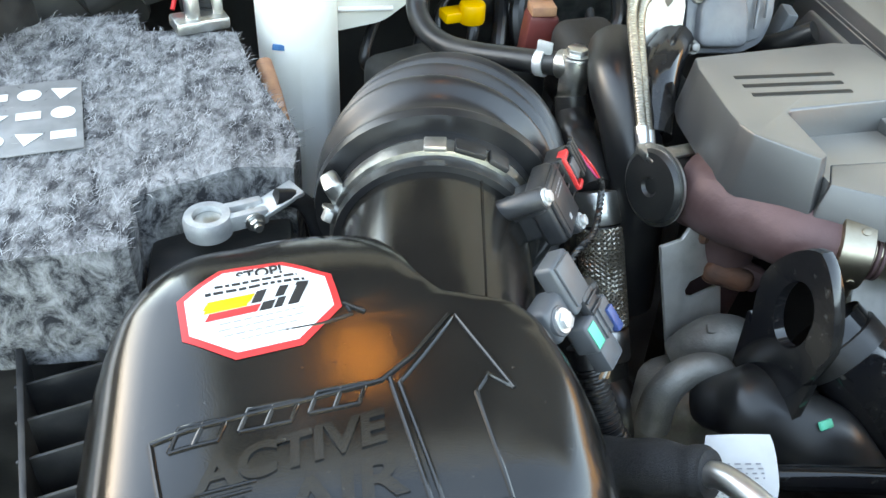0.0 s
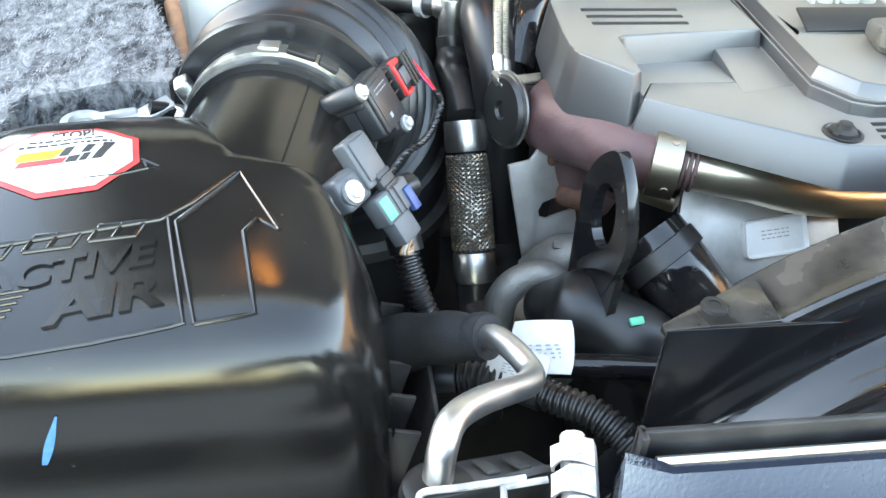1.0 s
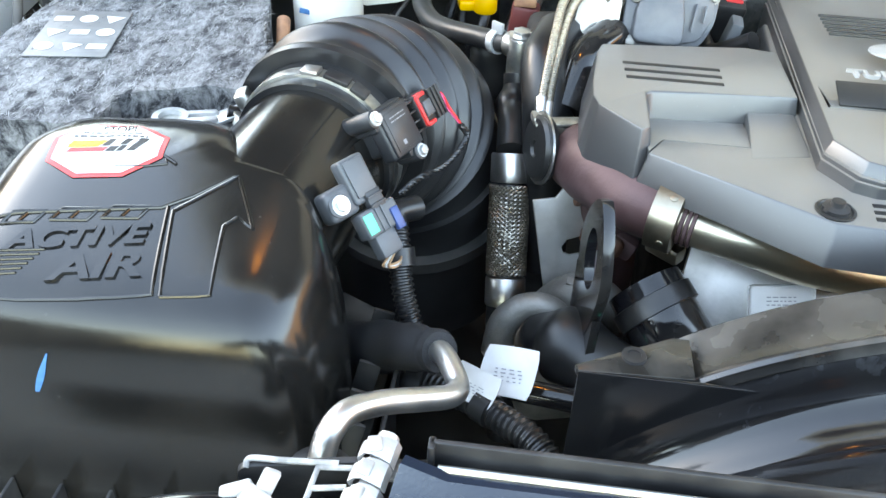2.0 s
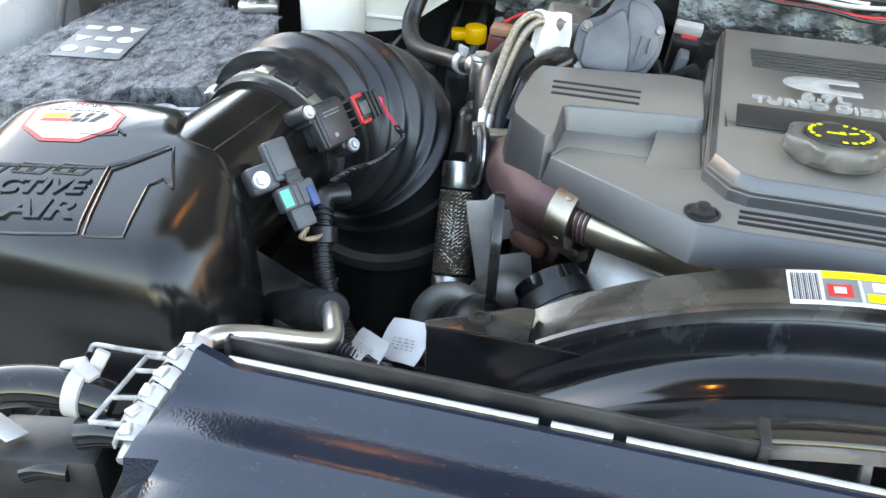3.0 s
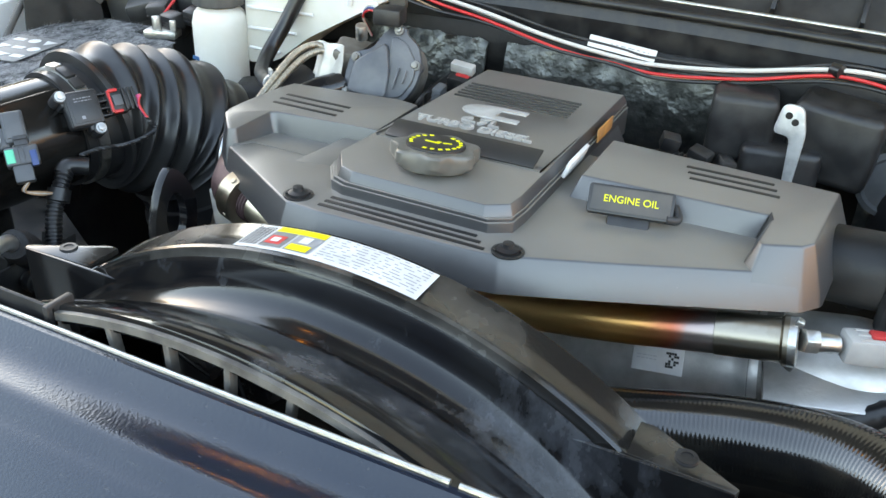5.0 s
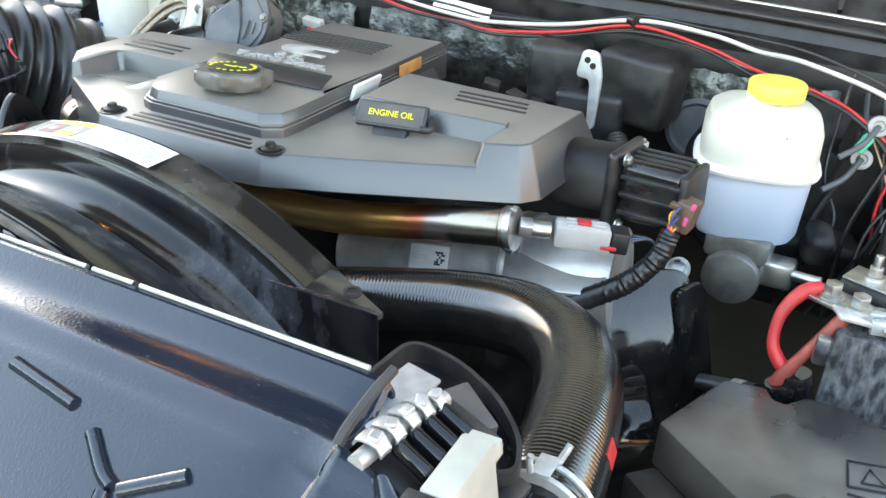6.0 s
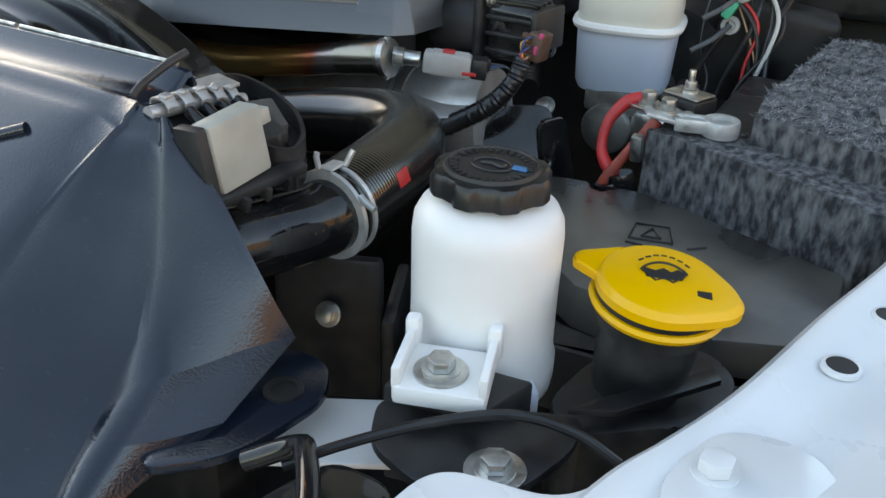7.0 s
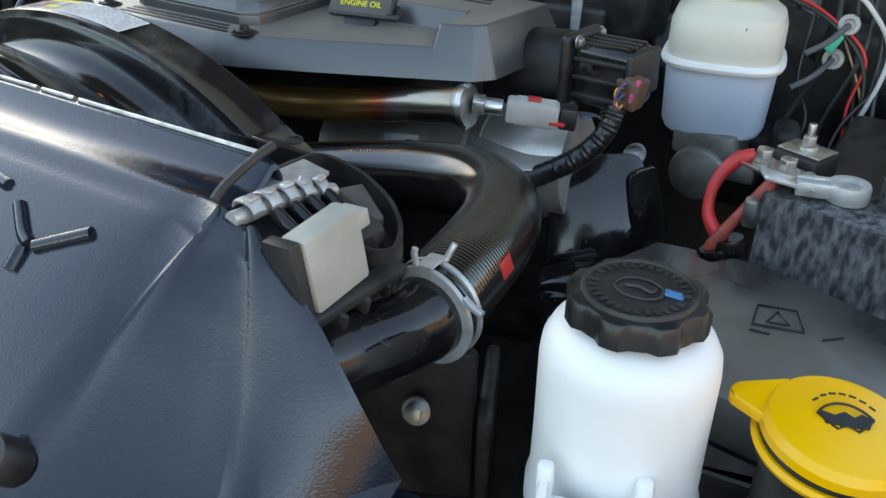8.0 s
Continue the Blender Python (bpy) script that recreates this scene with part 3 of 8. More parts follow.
for k, (y, z) in enumerate(PR):
    flare = max(0.0, 0.045 - y)
    xa, xb = 0.252 - 0.30 * max(0.0, 0.0845 - y), 0.9955 - 0.2 * flare
    row = []
    for i in range(41):
        f = i / 40
        x = xa + (xb - xa) * f
        e = min(x - xa, xb - x)
        drop = 0.022 * max(0.0, 1 - e / (0.012 + 0.9 * flare)) ** 2 if y < 0.03 else 0.004 * max(0.0, 1 - e / 0.012) ** 2
        peak = 0.012 * max(0.0, 1 - (x - xa) / 0.022) ** 2 * max(0.0, min(1.0, (y - 0.045) / 0.03)) if y < 0.0869 else 0.0
        row.append((x, y, z + peak - (drop if f < 0.5 else 0.25 * drop)))
    # side wing: falls to a valley line, then rises to its free outer edge
    a = Vector(row[-1])
    if y > 0.041:
        mid, end = a + Vector((0.002, 0, -0.001)), a + Vector((0.004, 0, -0.004))
    else:
        mid = Vector([float(np.interp(-y, WING_AT, c)) for c in zip(*VALLEY)])
        end = Vector([float(np.interp(-y, WING_AT, c)) for c in zip(*EDGE)])
    wavy = max(0.0, min(1.0, (-0.02 - y) / 0.05))
    for f in (0.03, 0.06, 0.09, 0.12, 0.16, 0.22, 0.35, 0.6, 0.8, 1.0):
        q = a.lerp(mid, f)
        q.z += 0.0026 * math.exp(-((f - 0.09) / 0.05) ** 2) * min(1.0, max(0.0, (y + 0.06) / 0.02)) if y <= 0.041 else 0
        q.z += 0.006 * wavy * math.sin(f * math.pi) * math.sin(-y * 55 + f * 5)
        row.append(tuple(q))
    for j in range(1, 13):
        f = j / 12
        q = mid.lerp(end, f)
        q.z += (0.0085 + 0.005 * wavy * math.sin(-y * 60 + f * 4 + 2)) * math.sin(f ** 0.75 * math.pi) if y <= 0.036 else 0
        row.append(tuple(q))
    rows.append(row)
bm = solid(sheet(B(), rows), 0.002)
part("face", bm, M["panel"], rad)
bm = B()
prism(bm, [(0.26, 0.0925), (0.52, 0.0925), (0.52, 0.0955), (0.26, 0.0955)], 1.222, 1.268, 0.001)
part("air_dam", bm, M["black"], rad, "thin black upright sealing plate")
bm = B()
prism(bm, [(0.26, 0.0895), (0.263, 0.0895), (0.263, 0.0965), (0.26, 0.0965)], 1.222, 1.268, 0.0008)
box(bm, (0.5175, 0.1, 1.245), (0.005, 0.02, 0.048), 0.0012)
part("dam_end", bm, M["black"], rad)
for a, b in ((0.265, 0.418), (0.424, 0.452), (0.458, 0.785), (0.79, 0.823), (0.828, 0.985)):
    bm = B()
    tube(bm, [(a, 0.0856, 1.2612), ((a + b) / 2, 0.0856, 1.2612), (b, 0.0856, 1.2612)], 0.0017, seg=8)
    part("edge_strip", bm, M["zinc"], rad, "worn bright edge strip")
# raised Y-shaped stiffening rib
for pts in (((0.872, 0.004, 1.2335), (0.890, -0.008, 1.226), (0.900, -0.012, 1.2235)), ((0.905, -0.012, 1.2235), (0.935, 0.004, 1.2335)),
            ((0.897, -0.015, 1.222), (0.899, -0.026, 1.2135)), ((0.80, 0.018, 1.241), (0.852, 0.012, 1.2375))):
    bm = B()
    tube(bm, [Vector(q) + Vector((0, 0, -0.0034)) for q in pts], 0.0043, seg=14)
    part("raised_rib", bm, M["panel"], rad, "raised stiffening rib")
bm = B()
lathe(bm, [(0.012, -0.004), (0.012, 0.012), (0.0105, 0.015), (0.006, 0.015), (0.0055, 0.004)], (0.970, -0.088, 1.155), (0, -0.63, 0.77), 24)
part("bumper_stop", bm, M["black"], rad, "black round rubber stop")
# eared mount at the outer end
bm = B()
prism(bm, rounded([(1.085, 0.02), (1.108, 0.042), (1.138, 0.041), (1.156, 0.012), (1.15, -0.03), (1.14, -0.06), (1.11, -0.09), (1.09, -0.04)], 0.014), 1.104, 1.110, 0.002)
part("mounting_ear", bm, M["panel"], rad)
bm = B()
lathe(bm, [(0.008, 0.0), (0.012, 0.0), (0.012, 0.002), (0.008, 0.002), (0.008, 0.0)], (1.132, 0.003, 1.110), seg=24)
part("ear_hole_rim", bm, M["black"], rad)
bm = B()
lathe(bm, [(0.0095, 0.0), (0.0095, 0.0006), (0.0001, 0.0006)], (1.132, 0.003, 1.110), seg=24)
part("ear_hole", bm, M["ink"], rad, "dark round hole")


# ---- fan shroud ----
shr = thing("fan_shroud", (0.618, 0.22, 1.0), "glossy black plastic fan shroud with an arched top and labels", "fan shroud")
CX, CZ = 0.618, 0.878


def arc(r, y, a0=-62, a1=62, n=56, dz=0.0):
    return [(CX + r * math.sin(radians(a0 + (a1 - a0) * k / n)), y, CZ + dz + r * math.cos(radians(a0 + (a1 - a0) * k / n))) for k in range(n + 1)]


bm = solid(sheet(B(), [arc(r, y, -37, 37) for r, y in ((0.372, 0.272), (0.379, 0.271), (0.381, 0.268), (0.3795, 0.25), (0.3795, 0.234), (0.3815, 0.229), (0.3805, 0.226),
                                                   (0.377, 0.2255), (0.374, 0.224))]), 0.003)
part("arch_strip", bm, M["dustgloss"], shr, "dusty water-stained top strip")
bm = solid(sheet(B(), [arc(0.374, 0.2235), arc(0.370, 0.2215), arc(0.362, 0.2195), arc(0.354, 0.2165), arc(0.349, 0.212), arc(0.3465, 0.207), arc(0.345, 0.201),
                       arc(0.3440, 0.196), arc(0.3425, 0.192), arc(0.3425, 0.188), arc(0.3445, 0.185)]), 0.003)
part("arch_face", bm, M["shroud"], shr)
bm = solid(sheet(B(), [arc(0.3448, 0.1852), arc(0.3468, 0.1848), arc(0.3470, 0.1830), arc(0.3462, 0.1826)]), 0.001)
part("ring_lip", bm, M["shroud"], shr)
bm = solid(sheet(B(), [arc(0.3462, 0.1825), arc(0.353, 0.179), arc(0.366, 0.168), arc(0.377, 0.150), arc(0.389, 0.128), arc(0.397, 0.112), arc(0.400, 0.103), arc(0.4005, 0.099), arc(0.398, 0.0975), arc(0.389, 0.0972)]), 0.003)
part("inner_ring", bm, M["shroud"], shr)
for s in (-1, 1):
    bm = B()
    o = [(CX + s * 0.288, 0.221), (CX + s * 0.29, 0.226), (CX + s * 0.232, 0.258), (CX + s * 0.222, 0.258), (CX + s * 0.222, 0.224)]
    prism(bm, o if s > 0 else o[::-1], 1.189, 1.194, 0.001)
    part("mounting_tab", bm, M["dustgloss"], shr, "dusty mounting tab")
    bm = B()
    prism(bm, [(CX + s * 0.288, 0.2205), (CX + s * 0.15, 0.2205), (CX + s * 0.15, 0.2235), (CX + s * 0.288, 0.2235)], 1.06, 1.1935, 0.001)
    part("tab_skirt", bm, M["shroud"], shr)
    bm = B()
    lathe(bm, [(0.0042, 0), (0.0075, 0), (0.007, 0.0016), (0.0042, 0.0016), (0.0042, 0)], (CX + s * 0.256, 0.2375, 1.194), seg=20)
    part("hole_bush", bm, M["black"], shr)
    bm = B()
    cyl(bm, (CX + s * 0.256, 0.2375, 1.193), (CX + s * 0.256, 0.2375, 1.1948), 0.0042, seg=20)
    part("hole", bm, M["ink"], shr)
for a in (-27.4, -21.1, -14.8, -8.4, -2.0, 4.2, 10.2, 16.2, 22.4):
    bm = B()
    p, q = radians(a), radians(a + 1)
    c = Vector((CX + 0.371 * math.sin(p), 0.0985, CZ + 0.371 * math.cos(p)))
    box(bm, c, (0.0046, 0.007, 0.054), 0.001, (0, a, 0))
    part("spoke", bm, M["grille"], shr, "dusty grille spoke")
bm = solid(sheet(B(), [arc(0.393, 0.101, -45, 45), arc(0.398, 0.101, -45, 45), arc(0.3984, 0.094, -45, 45), arc(0.393, 0.094, -45, 45)]), 0.001)
part("front_rim", bm, M["grille"], shr)
bm = B()
box(bm, (0.618, 0.11, 0.90), (0.72, 0.05, 0.5), 0.01)
solo("radiator_core", bm, M["black"], "dark radiator core behind the support panel", "radiator")


def on_arch(u, v, lift=0.0006):
    """A place on the arch strip: u along the arc in degrees, v the depth."""
    a = radians(u)
    return Vector((CX + (0.3805 + lift) * math.sin(a), v, CZ + (0.3805 + lift) * math.cos(a)))


def arch_patch(u0, u1, v0, v1, lift):
    return sheet(B(), [[on_arch(u0 + (u1 - u0) * k / 8, v, lift) for k in range(9)] for v in (v0, v1)])


label = thing("shroud_label", (0.618, 0.25, 1.26), "white and yellow warning label stuck on the shroud", "label")
part("paper", arch_patch(-11.5, 10.8, 0.230, 0.2655, 0.0010), M["paper"], label)
part("yellow_band", arch_patch(-8.6, -2.3, 0.257, 0.2645, 0.0014), M["yellowink"], label, "yellow warning band")
part("dark_field", arch_patch(-8.6, -5.7, 0.234, 0.2565, 0.0014), M["decal"], label)
part("dark_field", arch_patch(-5.4, -2.3, 0.234, 0.2565, 0.0014), M["greyink"], label)
part("red_sign", arch_patch(-8.3, -6.3, 0.238, 0.2505, 0.0016), M["redink"], label, "red warning sign")
part("yellow_field", arch_patch(-5.2, -2.6, 0.2345, 0.243, 0.0017), M["yellowink"], label)
part("pale_sign", arch_patch(-7.8, -6.8, 0.241, 0.2475, 0.0019), M["paper"], label)
part("pale_sign", arch_patch(-4.6, -3.4, 0.2455, 0.2545, 0.0017), M["paper"], label)
for k in range(14):
    part("barcode_bar", arch_patch(-11.2 + k * 0.17, -11.2 + k * 0.17 + (0.06 if k % 3 else 0.11), 0.234, 0.262, 0.0014), M["ink"], label)
rnd = random.Random(8)
for k in range(9):
    u = -1.6
    while u < 10.0:
        w = rnd.uniform(0.3, 1.6)
        part("print_bar", arch_patch(u, min(u + w, 10.2), 0.2625 - k * 0.0035, 0.2634 - k * 0.0035, 0.0014), M["greyink"], label)
        u += w + rnd.uniform(0.2, 0.9)


# ---- air box ----
from mathutils.bvhtree import BVHTree

abox = thing("air_box", (0.04, 0.32, 0.9), "black plastic engine air box with a domed embossed lid", "air box")
OUT = rounded([(-0.082, 0.184), (0.184, 0.190), (0.190, 0.262), (0.180, 0.300), (0.158, 0.318), (0.128, 0.326), (0.108, 0.330), (0.098, 0.346), (0.090, 0.372), (0.074, 0.402), (0.02, 0.408),
               (-0.036, 0.398), (-0.064, 0.365), (-0.079, 0.32)], 0.045, 8)
cen = Vector((0.05, 0.315))
rings = []
for z, s in ((1.03, 1.012), (1.036, 1.0), (1.09, 0.997), (1.13, 0.992), (1.155, 0.985), (1.175, 0.972), (1.192, 0.953), (1.207, 0.926), (1.219, 0.893), (1.228, 0.855),
             (1.2335, 0.81), (1.2365, 0.75), (1.238, 0.65), (1.2388, 0.5), (1.239, 0.3), (1.2392, 0.08)):
    w = min(1.0, max(0.0, (z - 1.12) / 0.11))
    ring = []
    for x, y in OUT:
        notch = min(1.0, max(0.0, (x + 0.55 * (y - 0.35) - 0.02) / 0.05)) * min(1.0, max(0.0, (y - 0.30) / 0.03))
        p = cen + (Vector((x, y)) - cen) * (s + 0.85 * notch * s * (1 - s))
        ring.append((p.x, p.y, z + w * (0.20 * (min(p.y, 0.335) - 0.295) - 6 * max(0, -0.012 - p.x) ** 2 - 7 * max(0, p.x - 0.135) ** 2 - 4 * max(0, p.y - 0.335) ** 2)))
    rings.append(ring)
bm = loft(B(), rings)
lid_tree = BVHTree.FromBMesh(bm)
lid = part("lid", bm, M["lid"], abox, "domed satin black lid")


def lid_top(x, y):
    hit = lid_tree.ray_cast(Vector((x, y, 2.0)), Vector((0, 0, -1)))[0]
    return hit.z if hit else 1.2


def emboss(pts, r=0.0013, name="raised_line"):
    bm = B()
    pts = [((1 - f) * a[0] + f * b[0], (1 - f) * a[1] + f * b[1]) for a, b in zip(pts, pts[1:]) for f in (0, 0.25, 0.5, 0.75)] + [pts[-1]]
    tube(bm, [(x, y, lid_top(x, y) + 0.0002) for x, y in pts], r, n=1, seg=8)
    return part(name, bm, M["lid"], lid)


emboss([(-0.03, 0.259), (-0.018, 0.2615), (-0.005, 0.264), (0.07, 0.278), (0.086, 0.29), (0.106, 0.311)])
emboss([(0.091, 0.2155), (0.078, 0.276), (0.09, 0.289), (0.109, 0.311), (0.13, 0.269), (0.119, 0.277), (0.112, 0.268), (0.119, 0.219), (0.091, 0.2155)])
emboss([(0.074, 0.279), (0.08, 0.247), (0.086, 0.216), (0.065, 0.2125), (0.045, 0.21), (0.01, 0.207), (-0.02, 0.206)])
emboss([(-0.03, 0.259), (-0.027, 0.245), (-0.024, 0.232), (-0.02, 0.207)])
emboss([(0.056, 0.322), (0.066, 0.316)])
TX = plane_at((0, 0, 0), (0.98, 0.19, 0.0475), (-0.19, 0.98, 0.245))


def lid_words(words, x, y, size, squeeze):
    m = Matrix.Translation((x, y, lid_top(x, y) + 0.0002)) @ TX
    m = m @ Matrix(((1, 0.22, 0, 0), (0, 1, 0, 0), (0, 0, 1, 0), (0, 0, 0, 1)))
    lettering("raised_lettering", words, size, m, M["lid"], lid, 0.0013, squeeze, bold=0.0007)


lid_words("ACTIVE", 0.030, 0.2475, 0.0205, 1.18)
lid_words("AIR", 0.050, 0.2285, 0.0255, 1.32)
# plain slanted blocks in the top row
for x, w in ((-0.010, 0.020), (0.020, 0.022), (0.050, 0.022)):
    y = 0.2605 + 0.19 * x
    a, b, c, d = (x - w / 2 - 0.002, y - 0.0052), (x + w / 2 - 0.002, y - 0.0045 + 0.19 * w / 2), (x + w / 2 + 0.002, y + 0.0055 + 0.19 * w / 2), (x - w / 2 + 0.002, y + 0.0050)
    emboss([a, b, c, d, a], 0.0011, "raised_outline")
    emboss([((a[0] + b[0]) / 2, (a[1] + b[1]) / 2), ((c[0] + d[0]) / 2, (c[1] + d[1]) / 2)], 0.0011, "raised_stroke")
for k in range(6):
    emboss([(-0.014 - 0.001 * k, 0.2325 - 0.0035 * k), (0.014 - 0.002 * k, 0.2370 - 0.0035 * k)], 0.0009, "raised_stroke")
emboss([(0.028, 0.309), (0.045, 0.311), (0.060, 0.3155), (0.057, 0.3215)], 0.0009)
# outlet neck
NA, NB = Vector((0.098, 0.305, 1.1765)), Vector((0.126, 0.468, 1.1815))
nd = (NB - NA).normalized()
bm = B()
lathe(bm, [(0.050, -0.02), (0.060, 0.0), (0.0615, 0.012), (0.0615, 0.05), (0.061, 0.13), (0.061, 0.168), (0.055, 0.169), (0.05, 0.1)], NA, nd, 64)
part("outlet_neck", bm, M["lid"], abox)
bm = B()
line = [NA + nd * t + (Vector((0.42, -0.1, 0.9)).normalized() * 0.0612) for t in (0.012, 0.08, 0.15)]
tube(bm, line, 0.0008, n=2, seg=6)
part("mould_seam", bm, M["lid"], abox)
# blue paint smear on the lid's front
bm = B()
vs = []
for k in range(9):
    x, z, w = 0.017 + 0.0012 * k, 1.158 + 0.0034 * k, 0.0013 + 0.0010 * math.sin(k * 0.5)
    y = lid_tree.ray_cast(Vector((x, 0.0, z)), Vector((0, 1, 0)))[0].y - 0.0006
    vs.append((bm.verts.new((x - w, y, z)), bm.verts.new((x + w, y, z))))
for a, b in zip(vs, vs[1:]):
    bm.faces.new((a[0], a[1], b[1], b[0]))
part("paint_smear", bm, M["bluemark"], lid, "blue paint smear")
# lower tray with its ribbed flange
bm = B()
prism(bm, rounded([(-0.082, 0.172), (0.19, 0.176), (0.2, 0.40), (0.0, 0.50), (-0.162, 0.50)], 0.02), 0.88, 1.04, 0.004)
part("tray", bm, M["airbase"], abox)
bm = B()
prism(bm, rounded([(-0.086, 0.168), (0.194, 0.172), (0.203, 0.40), (0.0, 0.508), (-0.166, 0.508)], 0.02), 1.045, 1.055, 0.002)
part("flange", bm, M["airbase"], abox)
for k in range(10):
    bm = B()
    box(bm, (-0.166 + 0.00698 * k + 0.030, 0.495 - 0.0312 * k + 0.0067, 1.075), (0.062, 0.0026, 0.044), 0.0008, (0, -4, 12.6))
    part("rib", bm, M["airbase"], abox)
bm = B()
box(bm, (-0.128, 0.342, 1.078), (0.0045, 0.345, 0.05), 0.0014, (0, 0, 12.6))
part("flange_lip", bm, M["airbase"], abox)
bm = B()
box(bm, (-0.118, 0.508, 1.075), (0.10, 0.004, 0.05), 0.0012)
part("rear_lip", bm, M["airbase"], abox)
bm = B()
box(bm, (-0.118, 0.472, 1.08), (0.085, 0.0024, 0.03), 0.0007, (0, 0, -38))
part("cross_rib", bm, M["airbase"], abox)
for k in range(9):
    bm = B()
    box(bm, (-0.084 + k * 0.033, 0.175, 1.065), (0.0025, 0.02, 0.026), 0.0008)
    part("rib", bm, M["airbase"], abox)
for k in range(5):
    bm = B()
    box(bm, (0.187, 0.235 + k * 0.028, 1.075), (0.016, 0.003, 0.075), 0.0008, (0, 14, 0))
    part("rib", bm, M["airbase"], abox)
bm = B()
box(bm, (0.206, 0.29, 1.06), (0.003, 0.15, 0.1), 0.001, (0, 10, 0))
part("side_flange", bm, M["airbase"], abox)

# octagonal sticker on the lid
stk = thing("lid_sticker", (0.017, 0.325, 1.248), "white octagonal sticker with red rim and striped emblem", "sticker")


def on_lid(u, v, lift):
    """u to the right, v up the sticker; follows the curve of the lid."""
    x, y = 0.0165 + 0.985 * u - 0.17 * v, 0.3255 + 0.17 * u + 0.985 * v
    return Vector((x, y, lid_top(x, y) + lift))


def oct_disc(rx, ry, lift, n=6):
    """An octagon in rings that follows the lid."""
    bm = B()
    mid = bm.verts.new(on_lid(0, 0, lift))
    prev = None
    for k in range(1, n + 1):
        ring = []
        for a in range(22, 382, 45):
            p = Vector((rx * math.cos(radians(a)), ry * math.sin(radians(a)))) / 0.924 * k / n
            q = Vector((rx * math.cos(radians(a + 45)), ry * math.sin(radians(a + 45)))) / 0.924 * k / n
            for j in range(4):
                c = p.lerp(q, j / 4)
                ring.append(bm.verts.new(on_lid(c.x, c.y, lift)))
        for j in range(32):
            i = (j + 1) % 32
            bm.faces.new((mid, ring[j], ring[i]) if prev is None else (prev[j], ring[j], ring[i], prev[i]))
        prev = ring
    bmesh.ops.recalc_face_normals(bm, faces=bm.faces[:])
    return bm


def lid_strip(u0, u1, v0, v1, lift, shear=0.0, n=6):
    """A printed strip that follows the lid."""
    return sheet(B(), [[on_lid(u0 + (u1 - u0) * k / n + shear * (v - v0), v, lift) for k in range(n + 1)] for v in (v0, (v0 + v1) / 2, v1)])


M["stickerwhite"] = mat("glossy_sticker_white", (0.66, 0.65, 0.63), (0.60, 0.59, 0.57), 0.22, 0.3, scale=40)
part("red_rim", oct_disc(0.0375, 0.0285, 0.0006), M["redink"], stk, "red rim")
part("paper", oct_disc(0.0340, 0.0250, 0.0009), M["stickerwhite"], stk)
part("stripe", lid_strip(-0.0265, -0.004, 0.0015, 0.0060, 0.0012, 0.7), M["orangeink"], stk, "orange stripe")
part("stripe", lid_strip(-0.0265, -0.006, -0.0005, 0.0015, 0.0012, 0.7), M["yellowink"], stk, "yellow stripe")
part("stripe", lid_strip(-0.0265, -0.002, -0.0050, -0.0009, 0.0012, 0.7), M["redink"], stk, "red stripe")
for u, v, w, h in ((-0.004, 0.0, 0.005, 0.0068), (-0.001, -0.0052, 0.006, 0.0048), (0.0075, 0.001, 0.0045, 0.0065), (0.006, -0.0052, 0.004, 0.0055), (0.0125, -0.0052, 0.0055, 0.0120), (0.0185, 0.0062, 0.006, 0.0024)):
    part("emblem_block", lid_strip(u, u + w, v, v + h, 0.0013, 0.6, 2), M["ink"], stk)
STX, STY = (0.985, 0.17, 0.034), (-0.17, 0.985, 0.20)
lettering("word", "STOP!", 0.0078, plane_at(on_lid(0.0035, 0.0200, 0.0012), STX, STY), M["ink"], stk, 0.0001, 1.1, bold=0.0002)
for v, u0, u1, ink in ((0.0135, -0.019, 0.021, "ink"), (0.0095, -0.024, 0.024, "ink"), (-0.0085, -0.020, 0.020, "greyink"), (-0.0120, -0.021, 0.019, "greyink"), (-0.0155, -0.019, 0.016, "greyink"), (-0.0190, -0.012, 0.012, "greyink")):
    rnd = random.Random(int(v * 1e5))
    u = u0
    while u < u1:
        w = min(rnd.uniform(0.002, 0.006), u1 - u)
        part("print_bar", lid_strip(u, u + w, v, v + (0.0019 if ink == "ink" else 0.0010), 0.0012, 0.0, 1), M[ink], stk)
        u += w + 0.0011

# clamp at the end of the neck
clamp = thing("hose_clamp", NB, "worn steel worm-drive band clamp", "hose clamp")
bm = B()
lathe(bm, [(0.0665, -0.007), (0.0685, -0.0065), (0.0685, 0.0065), (0.0665, 0.007)], NB - nd * 0.012, nd, 56)
part("band", bm, M["zinc"], clamp)
cu, cv, _ = frame_of(nd)
left = NB - nd * 0.012 + Vector((-0.92, 0.2, 0.42)).normalized() * 0.071
bm = B()
box(bm, left, (0.012, 0.018, 0.02), 0.003, (0, -25, 10))
part("screw_house", bm, M["zinc"], clamp)
bm = hexbolt(B(), left + Vector((-0.002, -0.006, -0.01)), (-0.4, -0.3, -0.85), 0.0055, 0.008)
part("screw", bm, M["zinc"], clamp)
for a in (58, 74, 92):
    d = Vector((math.cos(radians(a)), 0, math.sin(radians(a))))
    d = (d - nd * d.dot(nd)).normalized()
    bm = B()
    box(bm, None, (0.014 if a != 74 else 0.02, 0.012, 0.004), 0.001, m=plane_at(NB - nd * 0.014 + d * 0.07, nd.cross(d), nd))
    part("band_clip", bm, M["black"] if a != 92 else M["alu"], clamp)

